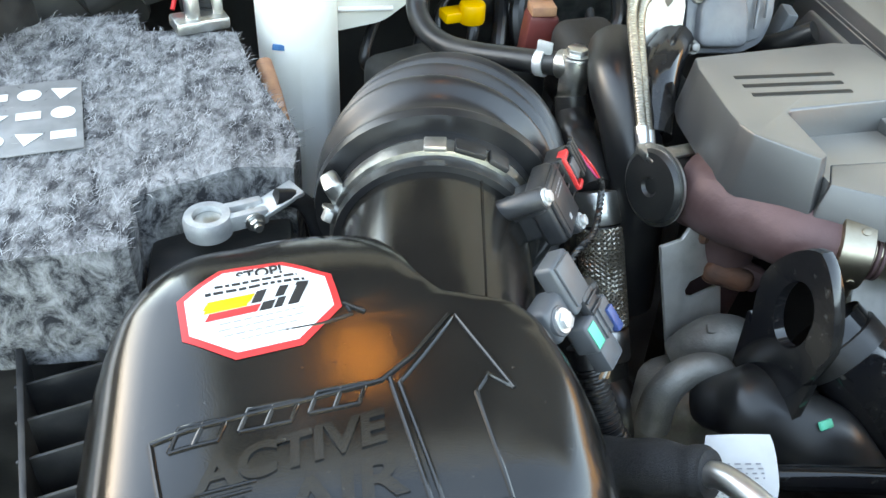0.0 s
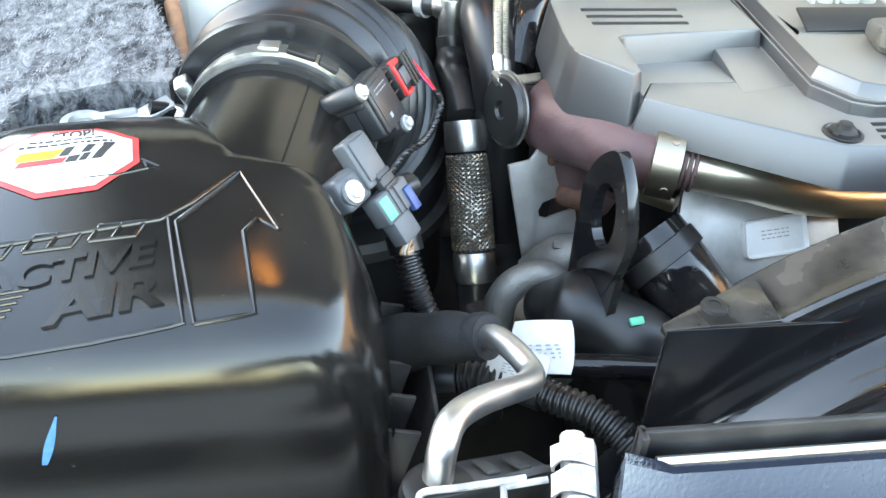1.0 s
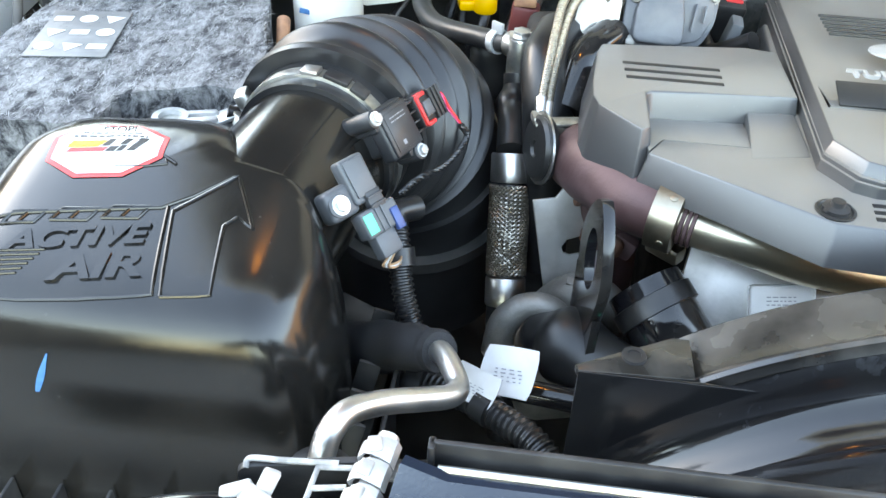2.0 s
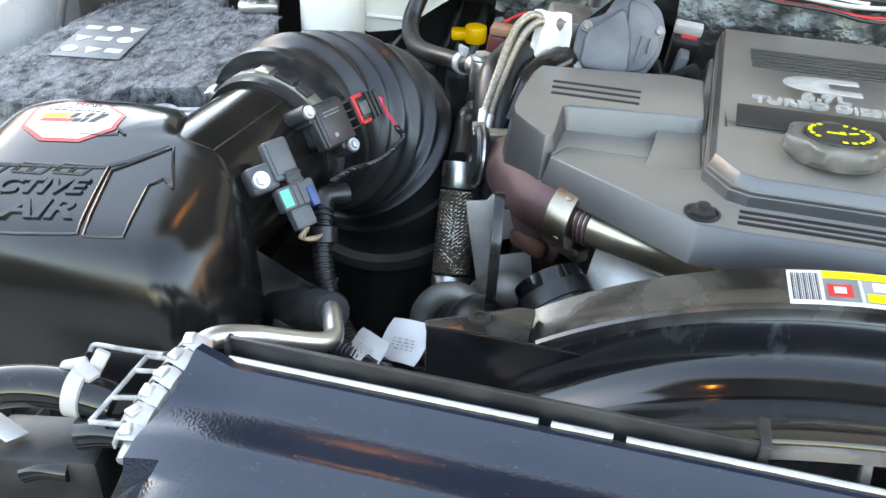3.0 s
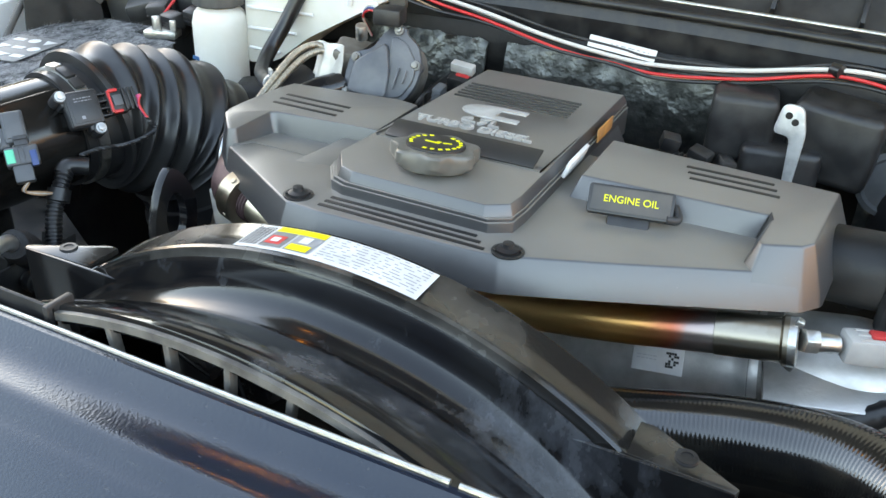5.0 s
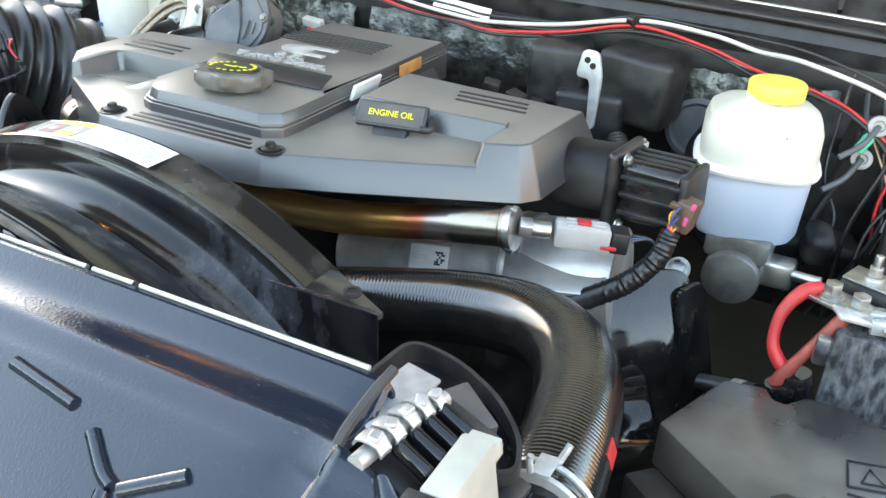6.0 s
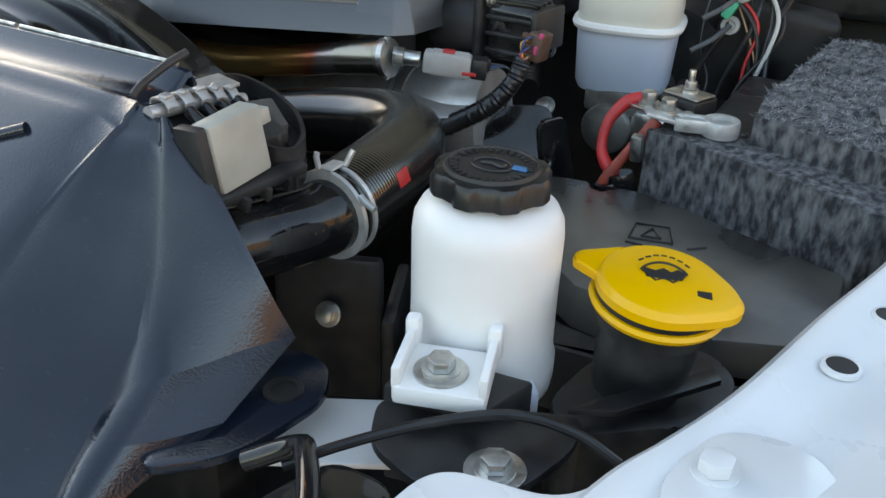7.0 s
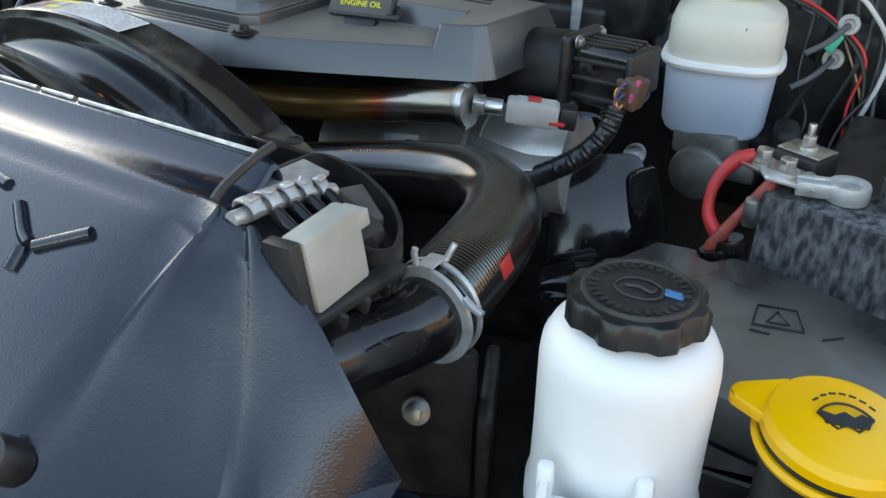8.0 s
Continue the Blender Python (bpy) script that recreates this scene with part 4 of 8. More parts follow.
# bellows intake hose
bel = thing("intake_bellows", (0.17, 0.6, 0.95), "black ribbed rubber intake bellows hose with a clamp band", "intake hose")
path = [NB - nd * 0.03, NB, NB + nd * 0.03, (0.142, 0.535, 1.168), (0.155, 0.580, 1.146), (0.168, 0.612, 1.108), (0.178, 0.632, 1.06), (0.180, 0.645, 1.0), (0.18, 0.65, 0.9)]


def bel_r(t):
    if t < 0.10:
        return 0.0655
    if t < 0.16:
        return 0.069
    s = (t - 0.16) / 0.84
    base = 0.077 + 0.017 * min(1.0, s * 1.9)
    if 0.03 < s < 0.50:
        base += -0.0065 + 0.0105 * abs(math.cos((s - 0.03) / 0.47 * 6 * math.pi)) ** 4
    elif 0.50 <= s < 0.64:
        base -= 0.002
    elif s < 0.70:
        base += 0.004
    return base


bm = tube(B(), path, 0.07, n=40, seg=56, radii=bel_r)
part("hose", bm, M["bellows"], bel)
bm = B()
lathe(bm, [(0.1, -0.008), (0.1045, -0.008), (0.1045, 0.008), (0.1, 0.008)], (0.1795, 0.64, 1.03), (0.03, 0.3, -0.95), 56)
part("lower_band", bm, M["dust"], bel)
bm = B()
cyl(bm, (0.186, 0.60, 1.055), (0.192, 0.552, 1.052), 0.006, seg=16, bevel=0.001)
lathe(bm, [(0.0075, 0), (0.0085, 0.002), (0.0085, 0.006), (0.0075, 0.008)], (0.190, 0.57, 1.0525), (0.1, -0.98, -0.05), 16)
part("drain_nipple", bm, M["zinc"], bel, "small metal drain nipple")


# ---- sensors on the neck ----
# pressure sensor: thick black body on two lugs, plug with a red lock
s1 = thing("pressure_sensor", (0.19, 0.42, 1.2), "black pressure sensor with plug and red lock", "sensor", "neck sensors")
P1 = plane_at((0.1945, 0.421, 1.2265), (0.40, 0.91, 0.0), (-0.43, 0.34, 0.84))
OUT1 = Vector((P1.to_3x3() @ Vector((0, 0, 1))))
bm = B()
box(bm, None, (0.036, 0.040, 0.014), 0.0035, m=P1 @ pose(0, 0, -0.008), seg=3)
part("body", bm, M["sensor"], s1)
bm = B()
box(bm, None, (0.033, 0.036, 0.003), 0.0013, m=P1 @ pose(0, 0, 0.0))
part("face_plate", bm, M["sensor"], s1)
bm = B()
box(bm, None, (0.027, 0.030, 0.0012), 0.0005, m=P1 @ pose(0, 0, 0.0016))
part("face_inset", bm, M["sensor"], s1)
part("faint_print", bars(B(), P1 @ pose(0.0, 0.009, 0.0024), 0.018, 0.006, 2, 0.0002, 9), M["greyink"], s1)
bm = B()
box(bm, None, (0.0035, 0.0035, 0.0003), m=P1 @ pose(-0.004, -0.010, 0.0024))
part("print_square", bm, M["greyink"], s1)
bm = B()
box(bm, None, (0.026, 0.030, 0.026), 0.005, m=P1 @ pose(-0.002, 0.0, -0.026), seg=3)
part("base_block", bm, M["sensor"], s1)
for x, y, d in ((-0.020, 0.016, 0.034), (0.010, -0.0235, 0.022)):
    bm = B()
    cyl(bm, P1 @ Vector((x, y, -d)), P1 @ Vector((x, y, 0.0)), 0.0070, seg=22, bevel=0.0012)
    box(bm, None, (0.014, 0.014, d * 0.8), 0.003, m=P1 @ pose(x * 0.7, y * 0.75, -d * 0.5))
    part("lug", bm, M["sensor"], s1)
    part("bolt", hexbolt(B(), P1 @ Vector((x, y, 0.0)), OUT1, 0.0040, 0.003), M["lead"], s1, "zinc hex bolt")
for k in range(4):
    bm = B()
    box(bm, None, (0.012, 0.0016, 0.012), 0.0004, m=P1 @ pose(0.022, -0.0115 + 0.0077 * k, -0.006))
    part("plug_fin", bm, M["black"], s1)
plug = P1 @ pose(0.035, 0.001, -0.005)
bm = B()
box(bm, None, (0.020, 0.026, 0.014), 0.0018, m=plug)
box(bm, None, (0.010, 0.019, 0.016), 0.0015, m=plug @ pose(0.012, 0, 0))
for k in range(3):
    box(bm, None, (0.003, 0.024, 0.003), 0.0006, m=plug @ pose(0.008 + 0.005 * k, 0, 0.0085))
part("plug", bm, M["black"], s1)
bm = B()
box(bm, None, (0.010, 0.012, 0.003), 0.0008, m=plug @ pose(0.0, 0.0, 0.0085))
part("grey_latch", bm, M["greyconn"], s1)
bm = B()
box(bm, None, (0.010, 0.0035, 0.007), 0.0012, m=plug @ pose(-0.002, 0.0115, 0.006))
box(bm, None, (0.010, 0.0035, 0.007), 0.0012, m=plug @ pose(-0.002, -0.0115, 0.006))
box(bm, None, (0.0028, 0.024, 0.0035), 0.0010, m=plug @ pose(-0.0075, 0.0, 0.0075))
part("red_lock", bm, M["red"], s1, "bright red plug lock")
pc = plug @ Vector((0.017, 0, 0))
for k, c in enumerate(("pink", "pink", "redwire")):
    bm = B()
    tube(bm, [pc + Vector((0, 0.0016 * k, 0)), pc + Vector((0.006, 0.004 + 0.002 * k, 0.004)), pc + Vector((0.015, -0.004, -0.004 + 0.001 * k)), Vector((0.2375, 0.468, 1.206))], 0.0012, seg=6)
    part("wire", bm, M[c], s1)
RUN = smooth([(0.236, 0.466, 1.209), (0.2405, 0.4715, 1.196), (0.234, 0.454, 1.189), (0.2245, 0.436, 1.186), (0.2085, 0.420, 1.184), (0.198, 0.403, 1.180)], 14)
for way in (0, 1, 2):
    bm = B()
    line = []
    for k, q in enumerate(RUN):
        a = k * 0.85 + way * 2.094
        line.append(q + Vector((math.cos(a), math.sin(a) * 0.4, math.sin(a))) * 0.0013)
    tube(bm, line, 0.0015, seg=6, raw=True)
    part("twisted_wire", bm, M["rubber"], s1, "black braided wire")

# air sensor: grey body on one lug, plug below with a green mark
s2 = thing("air_sensor", (0.18, 0.33, 1.2), "grey air sensor with plug and green paint mark", "sensor", "neck sensors")
P2 = plane_at((0.1835, 0.343, 1.2150), (0.60, 0.80, 0.06), (-0.36, 0.50, 0.79))
OUT2 = P2.to_3x3() @ Vector((0, 0, 1))
bm = B()
box(bm, None, (0.021, 0.032, 0.012), 0.0022, m=P2 @ pose(0, 0.013, -0.002), seg=3)
part("body", bm, M["greyconn"], s2)
bm = B()
box(bm, None, (0.0165, 0.026, 0.0022), 0.0008, m=P2 @ pose(0.0, 0.014, 0.0048))
part("top_plate", bm, M["greyconn"], s2)
bm = B()
box(bm, None, (0.013, 0.014, 0.007), 0.0012, m=P2 @ pose(0.003, -0.004, 0.003))
for k in range(2):
    box(bm, None, (0.013, 0.0016, 0.0018), 0.0004, m=P2 @ pose(0.003, -0.007 + 0.006 * k, 0.0072))
part("latch_ramp", bm, M["sensor"], s2)
bm = B()
box(bm, None, (0.024, 0.022, 0.017), 0.004, m=P2 @ pose(-0.018, 0.004, -0.008), seg=3)
cyl(bm, P2 @ Vector((-0.021, 0.003, -0.014)), P2 @ Vector((-0.021, 0.003, 0.0015)), 0.0085, seg=22, bevel=0.001)
part("lug", bm, M["greyconn"], s2)
part("bolt", hexbolt(B(), P2 @ Vector((-0.021, 0.003, 0.0015)), OUT2, 0.0050, 0.0032), M["lead"], s2, "zinc hex bolt")
bm = B()
box(bm, None, (0.031, 0.019, 0.015), 0.0022, m=P2 @ pose(0.001, -0.0175, -0.001), seg=3)
box(bm, None, (0.018, 0.020, 0.012), 0.002, m=P2 @ pose(-0.001, -0.0335, -0.002))
for k in range(2):
    box(bm, None, (0.0014, 0.017, 0.0016), 0.0004, m=P2 @ pose(-0.002 + 0.005 * k, -0.0175, 0.0072))
part("plug", bm, M["greyconn"], s2)
bm = B()
box(bm, None, (0.008, 0.014, 0.0008), 0.0003, m=P2 @ pose(-0.0095, -0.0175, 0.0068))
part("paint_mark", bm, M["green"], s2, "turquoise paint mark")
bm = B()
box(bm, None, (0.0065, 0.016, 0.005), 0.001, m=P2 @ pose(0.0115, -0.0225, 0.0058))
part("blue_lock", bm, M["blue"], s2, "dark blue plug lock")
e = P2 @ Vector((0, -0.043, -0.003))
for k, c in enumerate(("copperwire", "whitewire", "copperwire")):
    bm = B()
    tube(bm, [e + Vector((0.001 * k, 0, 0)), e + Vector((-0.005 + 0.002 * k, -0.004, -0.009)), e + Vector((0.004, 0.008, -0.013 - 0.0015 * k)), (0.206, 0.362, 1.155)], 0.0009, seg=6)
    part("wire", bm, M[c], s2)


# ---- engine cover ----
cov = thing("engine_cover", (0.61, 0.5, 1.15), "grey-black grained plastic engine cover with raised blocks", "engine cover")
DK = [(0.39, 0.4495), (0.3775, 0.4275), (0.496, 0.357), (0.531, 0.3545), (0.668, 0.3595), (0.693, 0.363), (0.767, 0.394), (0.868, 0.4395),
      (0.908, 0.4575), (0.918, 0.470), (0.9285, 0.586), (0.69, 0.6), (0.69, 0.70), (0.505, 0.70), (0.4975, 0.6), (0.4975, 0.4495)]
bm = B()
prism(bm, DK, 1.193, 1.222, 0.0018, seg=2, draft=lambda x, y: 0.005 + 0.006 * min(1.0, max(0.0, (x - 0.42) / 0.07)))
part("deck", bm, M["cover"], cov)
LB = [(0.340, 0.566), (0.336, 0.508), (0.336, 0.484), (0.340, 0.470), (0.3710, 0.4355), (0.3775, 0.4400), (0.3775, 0.496), (0.383, 0.500), (0.488, 0.510), (0.497, 0.510), (0.496, 0.598), (0.47, 0.603), (0.345, 0.585)]
bm = B()
prism(bm, LB, 1.190, 1.2365, 0.002, seg=2, draft=0.007)
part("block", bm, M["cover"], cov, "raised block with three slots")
bm = B()
prism(bm, [(0.452, 0.432), (0.497, 0.442), (0.497, 0.515), (0.46, 0.512), (0.458, 0.482)], 1.2, lambda x, y: 1.2225, 0.0015)
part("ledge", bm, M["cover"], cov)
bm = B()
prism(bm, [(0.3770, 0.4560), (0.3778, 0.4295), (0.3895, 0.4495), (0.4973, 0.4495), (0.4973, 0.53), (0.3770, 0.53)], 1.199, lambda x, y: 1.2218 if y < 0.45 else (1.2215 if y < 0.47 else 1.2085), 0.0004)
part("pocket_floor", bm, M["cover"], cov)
RB = [(0.712, 0.600), (0.712, 0.502), (0.874, 0.508), (0.876, 0.50), (0.8725, 0.4555), (0.876, 0.4508), (0.9050, 0.4638), (0.9125, 0.4740), (0.922, 0.586)]
bm = B()
prism(bm, RB, 1.193, 1.2425, 0.002, seg=2, draft=0.0175)
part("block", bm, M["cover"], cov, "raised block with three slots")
HB = [(0.497, 0.425), (0.515, 0.398), (0.53, 0.392), (0.67, 0.392), (0.688, 0.404), (0.69, 0.43), (0.69, 0.735), (0.51, 0.735)]
for z0, z1, g, dr in ((1.20, 1.2310, 0.0, 0.0), (1.2308, 1.2340, -0.0018, 0.0), (1.2338, 1.2435, -0.0070, 0.0040)):
    bm = B()
    c = Vector((0.593, 0.55))
    o = []
    for x, y in HB:
        o.append((x + (g if x > c.x else -g), y + (-g if y < 0.43 else 0)))
    prism(bm, o, z0, z1, 0.0010, seg=2, draft=dr)
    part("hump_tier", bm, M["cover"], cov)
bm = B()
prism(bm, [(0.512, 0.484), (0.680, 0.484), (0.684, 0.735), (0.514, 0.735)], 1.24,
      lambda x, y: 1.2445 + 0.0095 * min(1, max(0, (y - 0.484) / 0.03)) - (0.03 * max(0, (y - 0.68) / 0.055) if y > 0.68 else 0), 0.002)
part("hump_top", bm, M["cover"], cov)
bm = B()
box(bm, (0.596, 0.4975, 1.2495), (0.152, 0.026, 0.002), 0.0006, (19, 0, 0))
part("name_plate", bm, M["coverdark"], cov, "sloped dark inset plate")
for k in range(6):
    bm = B()
    box(bm, (0.599, 0.604 + 0.0085 * k, 1.2545), (0.126, 0.0032, 0.002), 0.0007)
    part("rib", bm, M["coverdark"], cov)
for k in range(3):
    for x0, x1, y, z in ((0.361 + 0.001 * k, 0.441, 0.549 - 0.0135 * k, 1.2366), (0.79 + 0.004 * k, 0.868 + 0.004 * k, 0.572 - 0.0125 * k, 1.2426)):
        bm = B()
        box(bm, ((x0 + x1) / 2, y, z), (x1 - x0, 0.0048, 0.0012), 0.0005)
        part("slot", bm, M["ink"], cov, "dark cooling slot")
for k in range(3):
    bm = B()
    box(bm, (0.595 + 0.003 * k, 0.383 - 0.0085 * k, 1.2222), (0.14 + 0.008 * k, 0.0042, 0.0012), 0.0005)
    part("slot", bm, M["ink"], cov, "dark cooling slot")
for x, y in ((0.498, 0.372), (0.697, 0.372)):
    bm = B()
    lathe(bm, [(0.0135, 0.0), (0.0135, 0.001), (0.0115, 0.0014), (0.0105, 0.0004)], (x, y, 1.222), seg=28)
    part("fastener_well", bm, M["coverdark"], cov)
    bm = B()
    lathe(bm, [(0.009, 0.0), (0.009, 0.003), (0.005, 0.0045), (0.0045, 0.008), (0.001, 0.0085)], (x, y, 1.222), seg=20)
    box(bm, (x, y, 1.2242), (0.022, 0.004, 0.002), 0.0006, (0, 0, 30))
    part("fastener", bm, M["black"], cov, "black quarter-turn fastener")
# words and badge
lettering("raised_lettering", "TURBO DIESEL", 0.0150, pose(0.594, 0.5245, 1.2545), M["badge"], cov, 0.0014, 1.24, bold=0.0005)
lettering("raised_lettering", "6.7L", 0.0190, pose(0.594, 0.5425, 1.2545), M["badge"], cov, 0.0014, 1.25, bold=0.0005)
bm = B()
o = []
for k in range(13):
    a = radians(90 + 15 * k)
    o.append((0.592 + 0.031 * math.cos(a), 0.573 + 0.0175 * math.sin(a)))
prism(bm, o + [(0.626, 0.5555), (0.626, 0.5645), (0.600, 0.5655), (0.600, 0.5805), (0.626, 0.5815), (0.626, 0.5905)], 1.254, 1.2556, 0.0004)
part("badge", bm, M["badge"], cov, "silver oval badge")
# label strap between hump and right block
bm = B()
box(bm, (0.694, 0.54, 1.238), (0.004, 0.052, 0.018), 0.001, (0, 20, 0))
part("label_strap", bm, M["paper"], cov, "white label strip")
bm = B()
box(bm, (0.6915, 0.64, 1.236), (0.0015, 0.05, 0.014), 0.0005)
part("orange_label", bm, M["labelbrown"], cov, "faded orange warning label")

# oil filler cap
cap = thing("oil_filler_cap", (0.592, 0.447, 1.2435), "dark scalloped oil filler cap with yellow print", "oil cap")
bm = B()
lathe(bm, [(0.028, 0.0), (0.033, 0.001), (0.036, 0.004), (0.0385, 0.008), (0.0385, 0.0165), (0.037, 0.0185), (0.032, 0.0195), (0.0275, 0.0185)], (0.592, 0.447, 1.244), seg=84,
      waves=lambda a, h: 1 + ((0.085 * math.cos(7 * a) - 0.01) * min(1.0, max(0.0, (h - 0.001) / 0.004)) * (1.0 if h < 0.019 else 0.5)))
part("knob", bm, M["capgrey"], cap)
bm = B()
lathe(bm, [(0.0270, 0.0175), (0.0265, 0.0205), (0.0252, 0.0212), (0.001, 0.0212)], (0.592, 0.447, 1.244), seg=48)
part("top_disc", bm, M["black"], cap)
for k in range(20):
    a = 2 * math.pi * k / 20
    if k in (5, 6, 13, 14):
        continue
    bm = B()
    box(bm, (0.592 + 0.0222 * math.cos(a), 0.447 + 0.0222 * math.sin(a), 1.2655), (0.0032, 0.0036, 0.0006), 0.0002, (0, 0, math.degrees(a)))
    part("print_bar", bm, M["yellowtext"], cap, "yellow print bar")
bm = B()
box(bm, (0.589, 0.446, 1.2655), (0.014, 0.0026, 0.0006), 0.0002)
box(bm, (0.594, 0.4485, 1.2655), (0.004, 0.004, 0.0006), 0.0002)
box(bm, (0.602, 0.450, 1.2655), (0.008, 0.002, 0.0006), 0.0002, (0, 0, 25))
part("oil_can_sign", bm, M["yellowtext"], cap, "yellow oil can sign")

cap.rotation_euler.x = radians(-7)

# dipstick handle
dip = thing("oil_dipstick", (0.765, 0.48, 1.222), "dark dipstick handle with yellow ENGINE OIL lettering", "dipstick")
DP = plane_at((0.765, 0.476, 1.2385), (0.975, 0.2, 0.0), (-0.15, 0.62, 0.78))
bm = B()
box(bm, None, (0.072, 0.026, 0.008), 0.002, m=DP)
part("handle", bm, M["coverdark"], dip)
bm = B()
box(bm, None, (0.066, 0.021, 0.001), 0.0004, m=DP @ pose(0, 0, 0.0043))
part("plate", bm, M["dust"], dip)
lettering("lettering", "ENGINE OIL", 0.0088, DP @ pose(0, 0, 0.0052), M["yellowtext"], dip, 0.0003, 0.98, "bold yellow lettering")
bm = B()
box(bm, None, (0.036, 0.018, 0.012), 0.003, m=DP @ pose(0.0, -0.018, -0.006))
tube(bm, [DP @ Vector((0.03, -0.01, 0.002)), DP @ Vector((0.04, -0.008, -0.002)), DP @ Vector((0.036, 0.004, -0.006))], 0.004)
part("stem", bm, M["black"], dip)


# ---- hidden supports ----
blk = thing("engine_block", (0.62, 0.56, 0.67), "dark greasy cast engine block under the cover", "engine")
bm = B()
box(bm, (0.61, 0.605, 0.915), (0.36, 0.21, 0.47), 0.02)
part("block", bm, M["grime"], blk)
bm = B()
box(bm, (0.6, 0.585, 1.183), (0.2, 0.24, 0.03), 0.006)
part("rocker_cover", bm, M["black"], blk)
for x, y in ((0.41, 0.53), (0.76, 0.575)):
    bm = B()
    box(bm, (x, y, 1.14), (0.03, 0.03, 0.11), 0.004)
    part("cover_post", bm, M["black"], blk)
bm = B()
cyl(bm, (0.54, 0.30, 0.95), (0.70, 0.30, 0.95), 0.06, seg=32, bevel=0.006)
cyl(bm, (0.62, 0.26, 0.9), (0.62, 0.46, 0.9), 0.09, seg=32, bevel=0.006)
part("fan_hub", bm, M["grime"], blk)
bm = B()
box(bm, (0.0, 0.33, 0.78), (0.30, 0.22, 0.22), 0.01)
solo("air_box_bracket", bm, M["grime"], "dark bracket that carries the air box", "bracket")


# ---- felt-wrapped batteries ----
def inside(x, y, o):
    r = False
    for k in range(len(o)):
        (x0, y0), (x1, y1) = o[k - 1], o[k]
        if (y0 > y) != (y1 > y) and x < (x1 - x0) * (y - y0) / (y1 - y0) + x0:
            r = not r
    return r


def felt_block(o, top, low, step=0.007, seed=1.0, amp=0.0022):
    """A thick felt wrap: uneven top with ragged sides over a plan outline."""
    xs, ys = [p[0] for p in o], [p[1] for p in o]
    bm = B()
    vs = {}

    def v(i, j):
        if (i, j) not in vs:
            x, y = min(xs) + i * step, min(ys) + j * step
            z = top + amp * (noise.noise((x * 22, y * 22, seed)) + 0.6 * noise.noise((x * 70, y * 70, seed + 5)) + 0.35 * noise.noise((x * 190, y * 190, seed + 9)))
            vs[i, j] = bm.verts.new((x + 0.35 * step * noise.noise((x * 120, y * 90, 3)), y + 0.35 * step * noise.noise((x * 90, y * 120, 7)), z))
        return vs[i, j]

    for i in range(int((max(xs) - min(xs)) / step)):
        for j in range(int((max(ys) - min(ys)) / step)):
            if inside(min(xs) + (i + 0.5) * step, min(ys) + (j + 0.5) * step, o):
                bm.faces.new((v(i, j), v(i + 1, j), v(i + 1, j + 1), v(i, j + 1)))
    edge = [e for e in bm.edges if len(e.link_faces) == 1]
    for q in {q for e in edge for q in e.verts}:
        best = None
        for k in range(len(o)):
            a, b = Vector(o[k - 1]), Vector(o[k])
            f = max(0.0, min(1.0, (q.co.xy - a).dot(b - a) / (b - a).length_squared))
            c = a + (b - a) * f
            if best is None or (c - q.co.xy).length < (best - q.co.xy).length:
                best = c
        n = 0.0014 * noise.noise((q.co.x * 150, q.co.y * 150, seed + 2))
        q.co.x, q.co.y = best.x + n, best.y + n
    for k in range(6):
        r = bmesh.ops.extrude_edge_only(bm, edges=edge)
        new_v = [g for g in r["geom"] if isinstance(g, bmesh.types.BMVert)]
        edge = [g for g in r["geom"] if isinstance(g, bmesh.types.BMEdge) and len(g.link_faces) == 1]
        for q in new_v:
            n = noise.noise((q.co.x * 60, q.co.y * 60, k * 1.3 + seed))
            q.co.z -= (top - low) / 6
            q.co.x += 0.0012 * n
            q.co.y += 0.0012 * noise.noise((q.co.y * 60, q.co.x * 60, k * 2.1 + seed))
    bmesh.ops.recalc_face_normals(bm, faces=bm.faces[:])
    return bm


def fuzz(o, top, count, seed, amp=0.0022):
    """Loose felt fibres lying on and standing off the wrap."""
    rnd = random.Random(seed)
    xs, ys = [p[0] for p in o], [p[1] for p in o]
    bm = B()
    k = 0
    while k < count:
        x, y = rnd.uniform(min(xs), max(xs)), rnd.uniform(min(ys), max(ys))
        if not inside(x, y, o):
            continue
        k += 1
        z = top + amp * (noise.noise((x * 22, y * 22, seed)) + 0.6 * noise.noise((x * 70, y * 70, seed + 5)))
        a, l = rnd.gauss(0.9, 1.0), rnd.uniform(0.004, 0.014)
        d = Vector((math.cos(a), math.sin(a), rnd.uniform(0.0, 0.4))) * l
        s = Vector((-math.sin(a), math.cos(a), 0)) * 0.00026
        p = Vector((x, y, z - 0.0008))
        q = p + d * 0.6 + Vector((0, 0, 0.001))
        e = p + d + Vector((rnd.uniform(-1, 1), rnd.uniform(-1, 1), 0)) * 0.002
        v = [bm.verts.new(w) for w in (p - s, p + s, q + s, q - s, e)]
        bm.faces.new(v[:4])
        bm.faces.new((v[3], v[2], v[4]))
    return bm


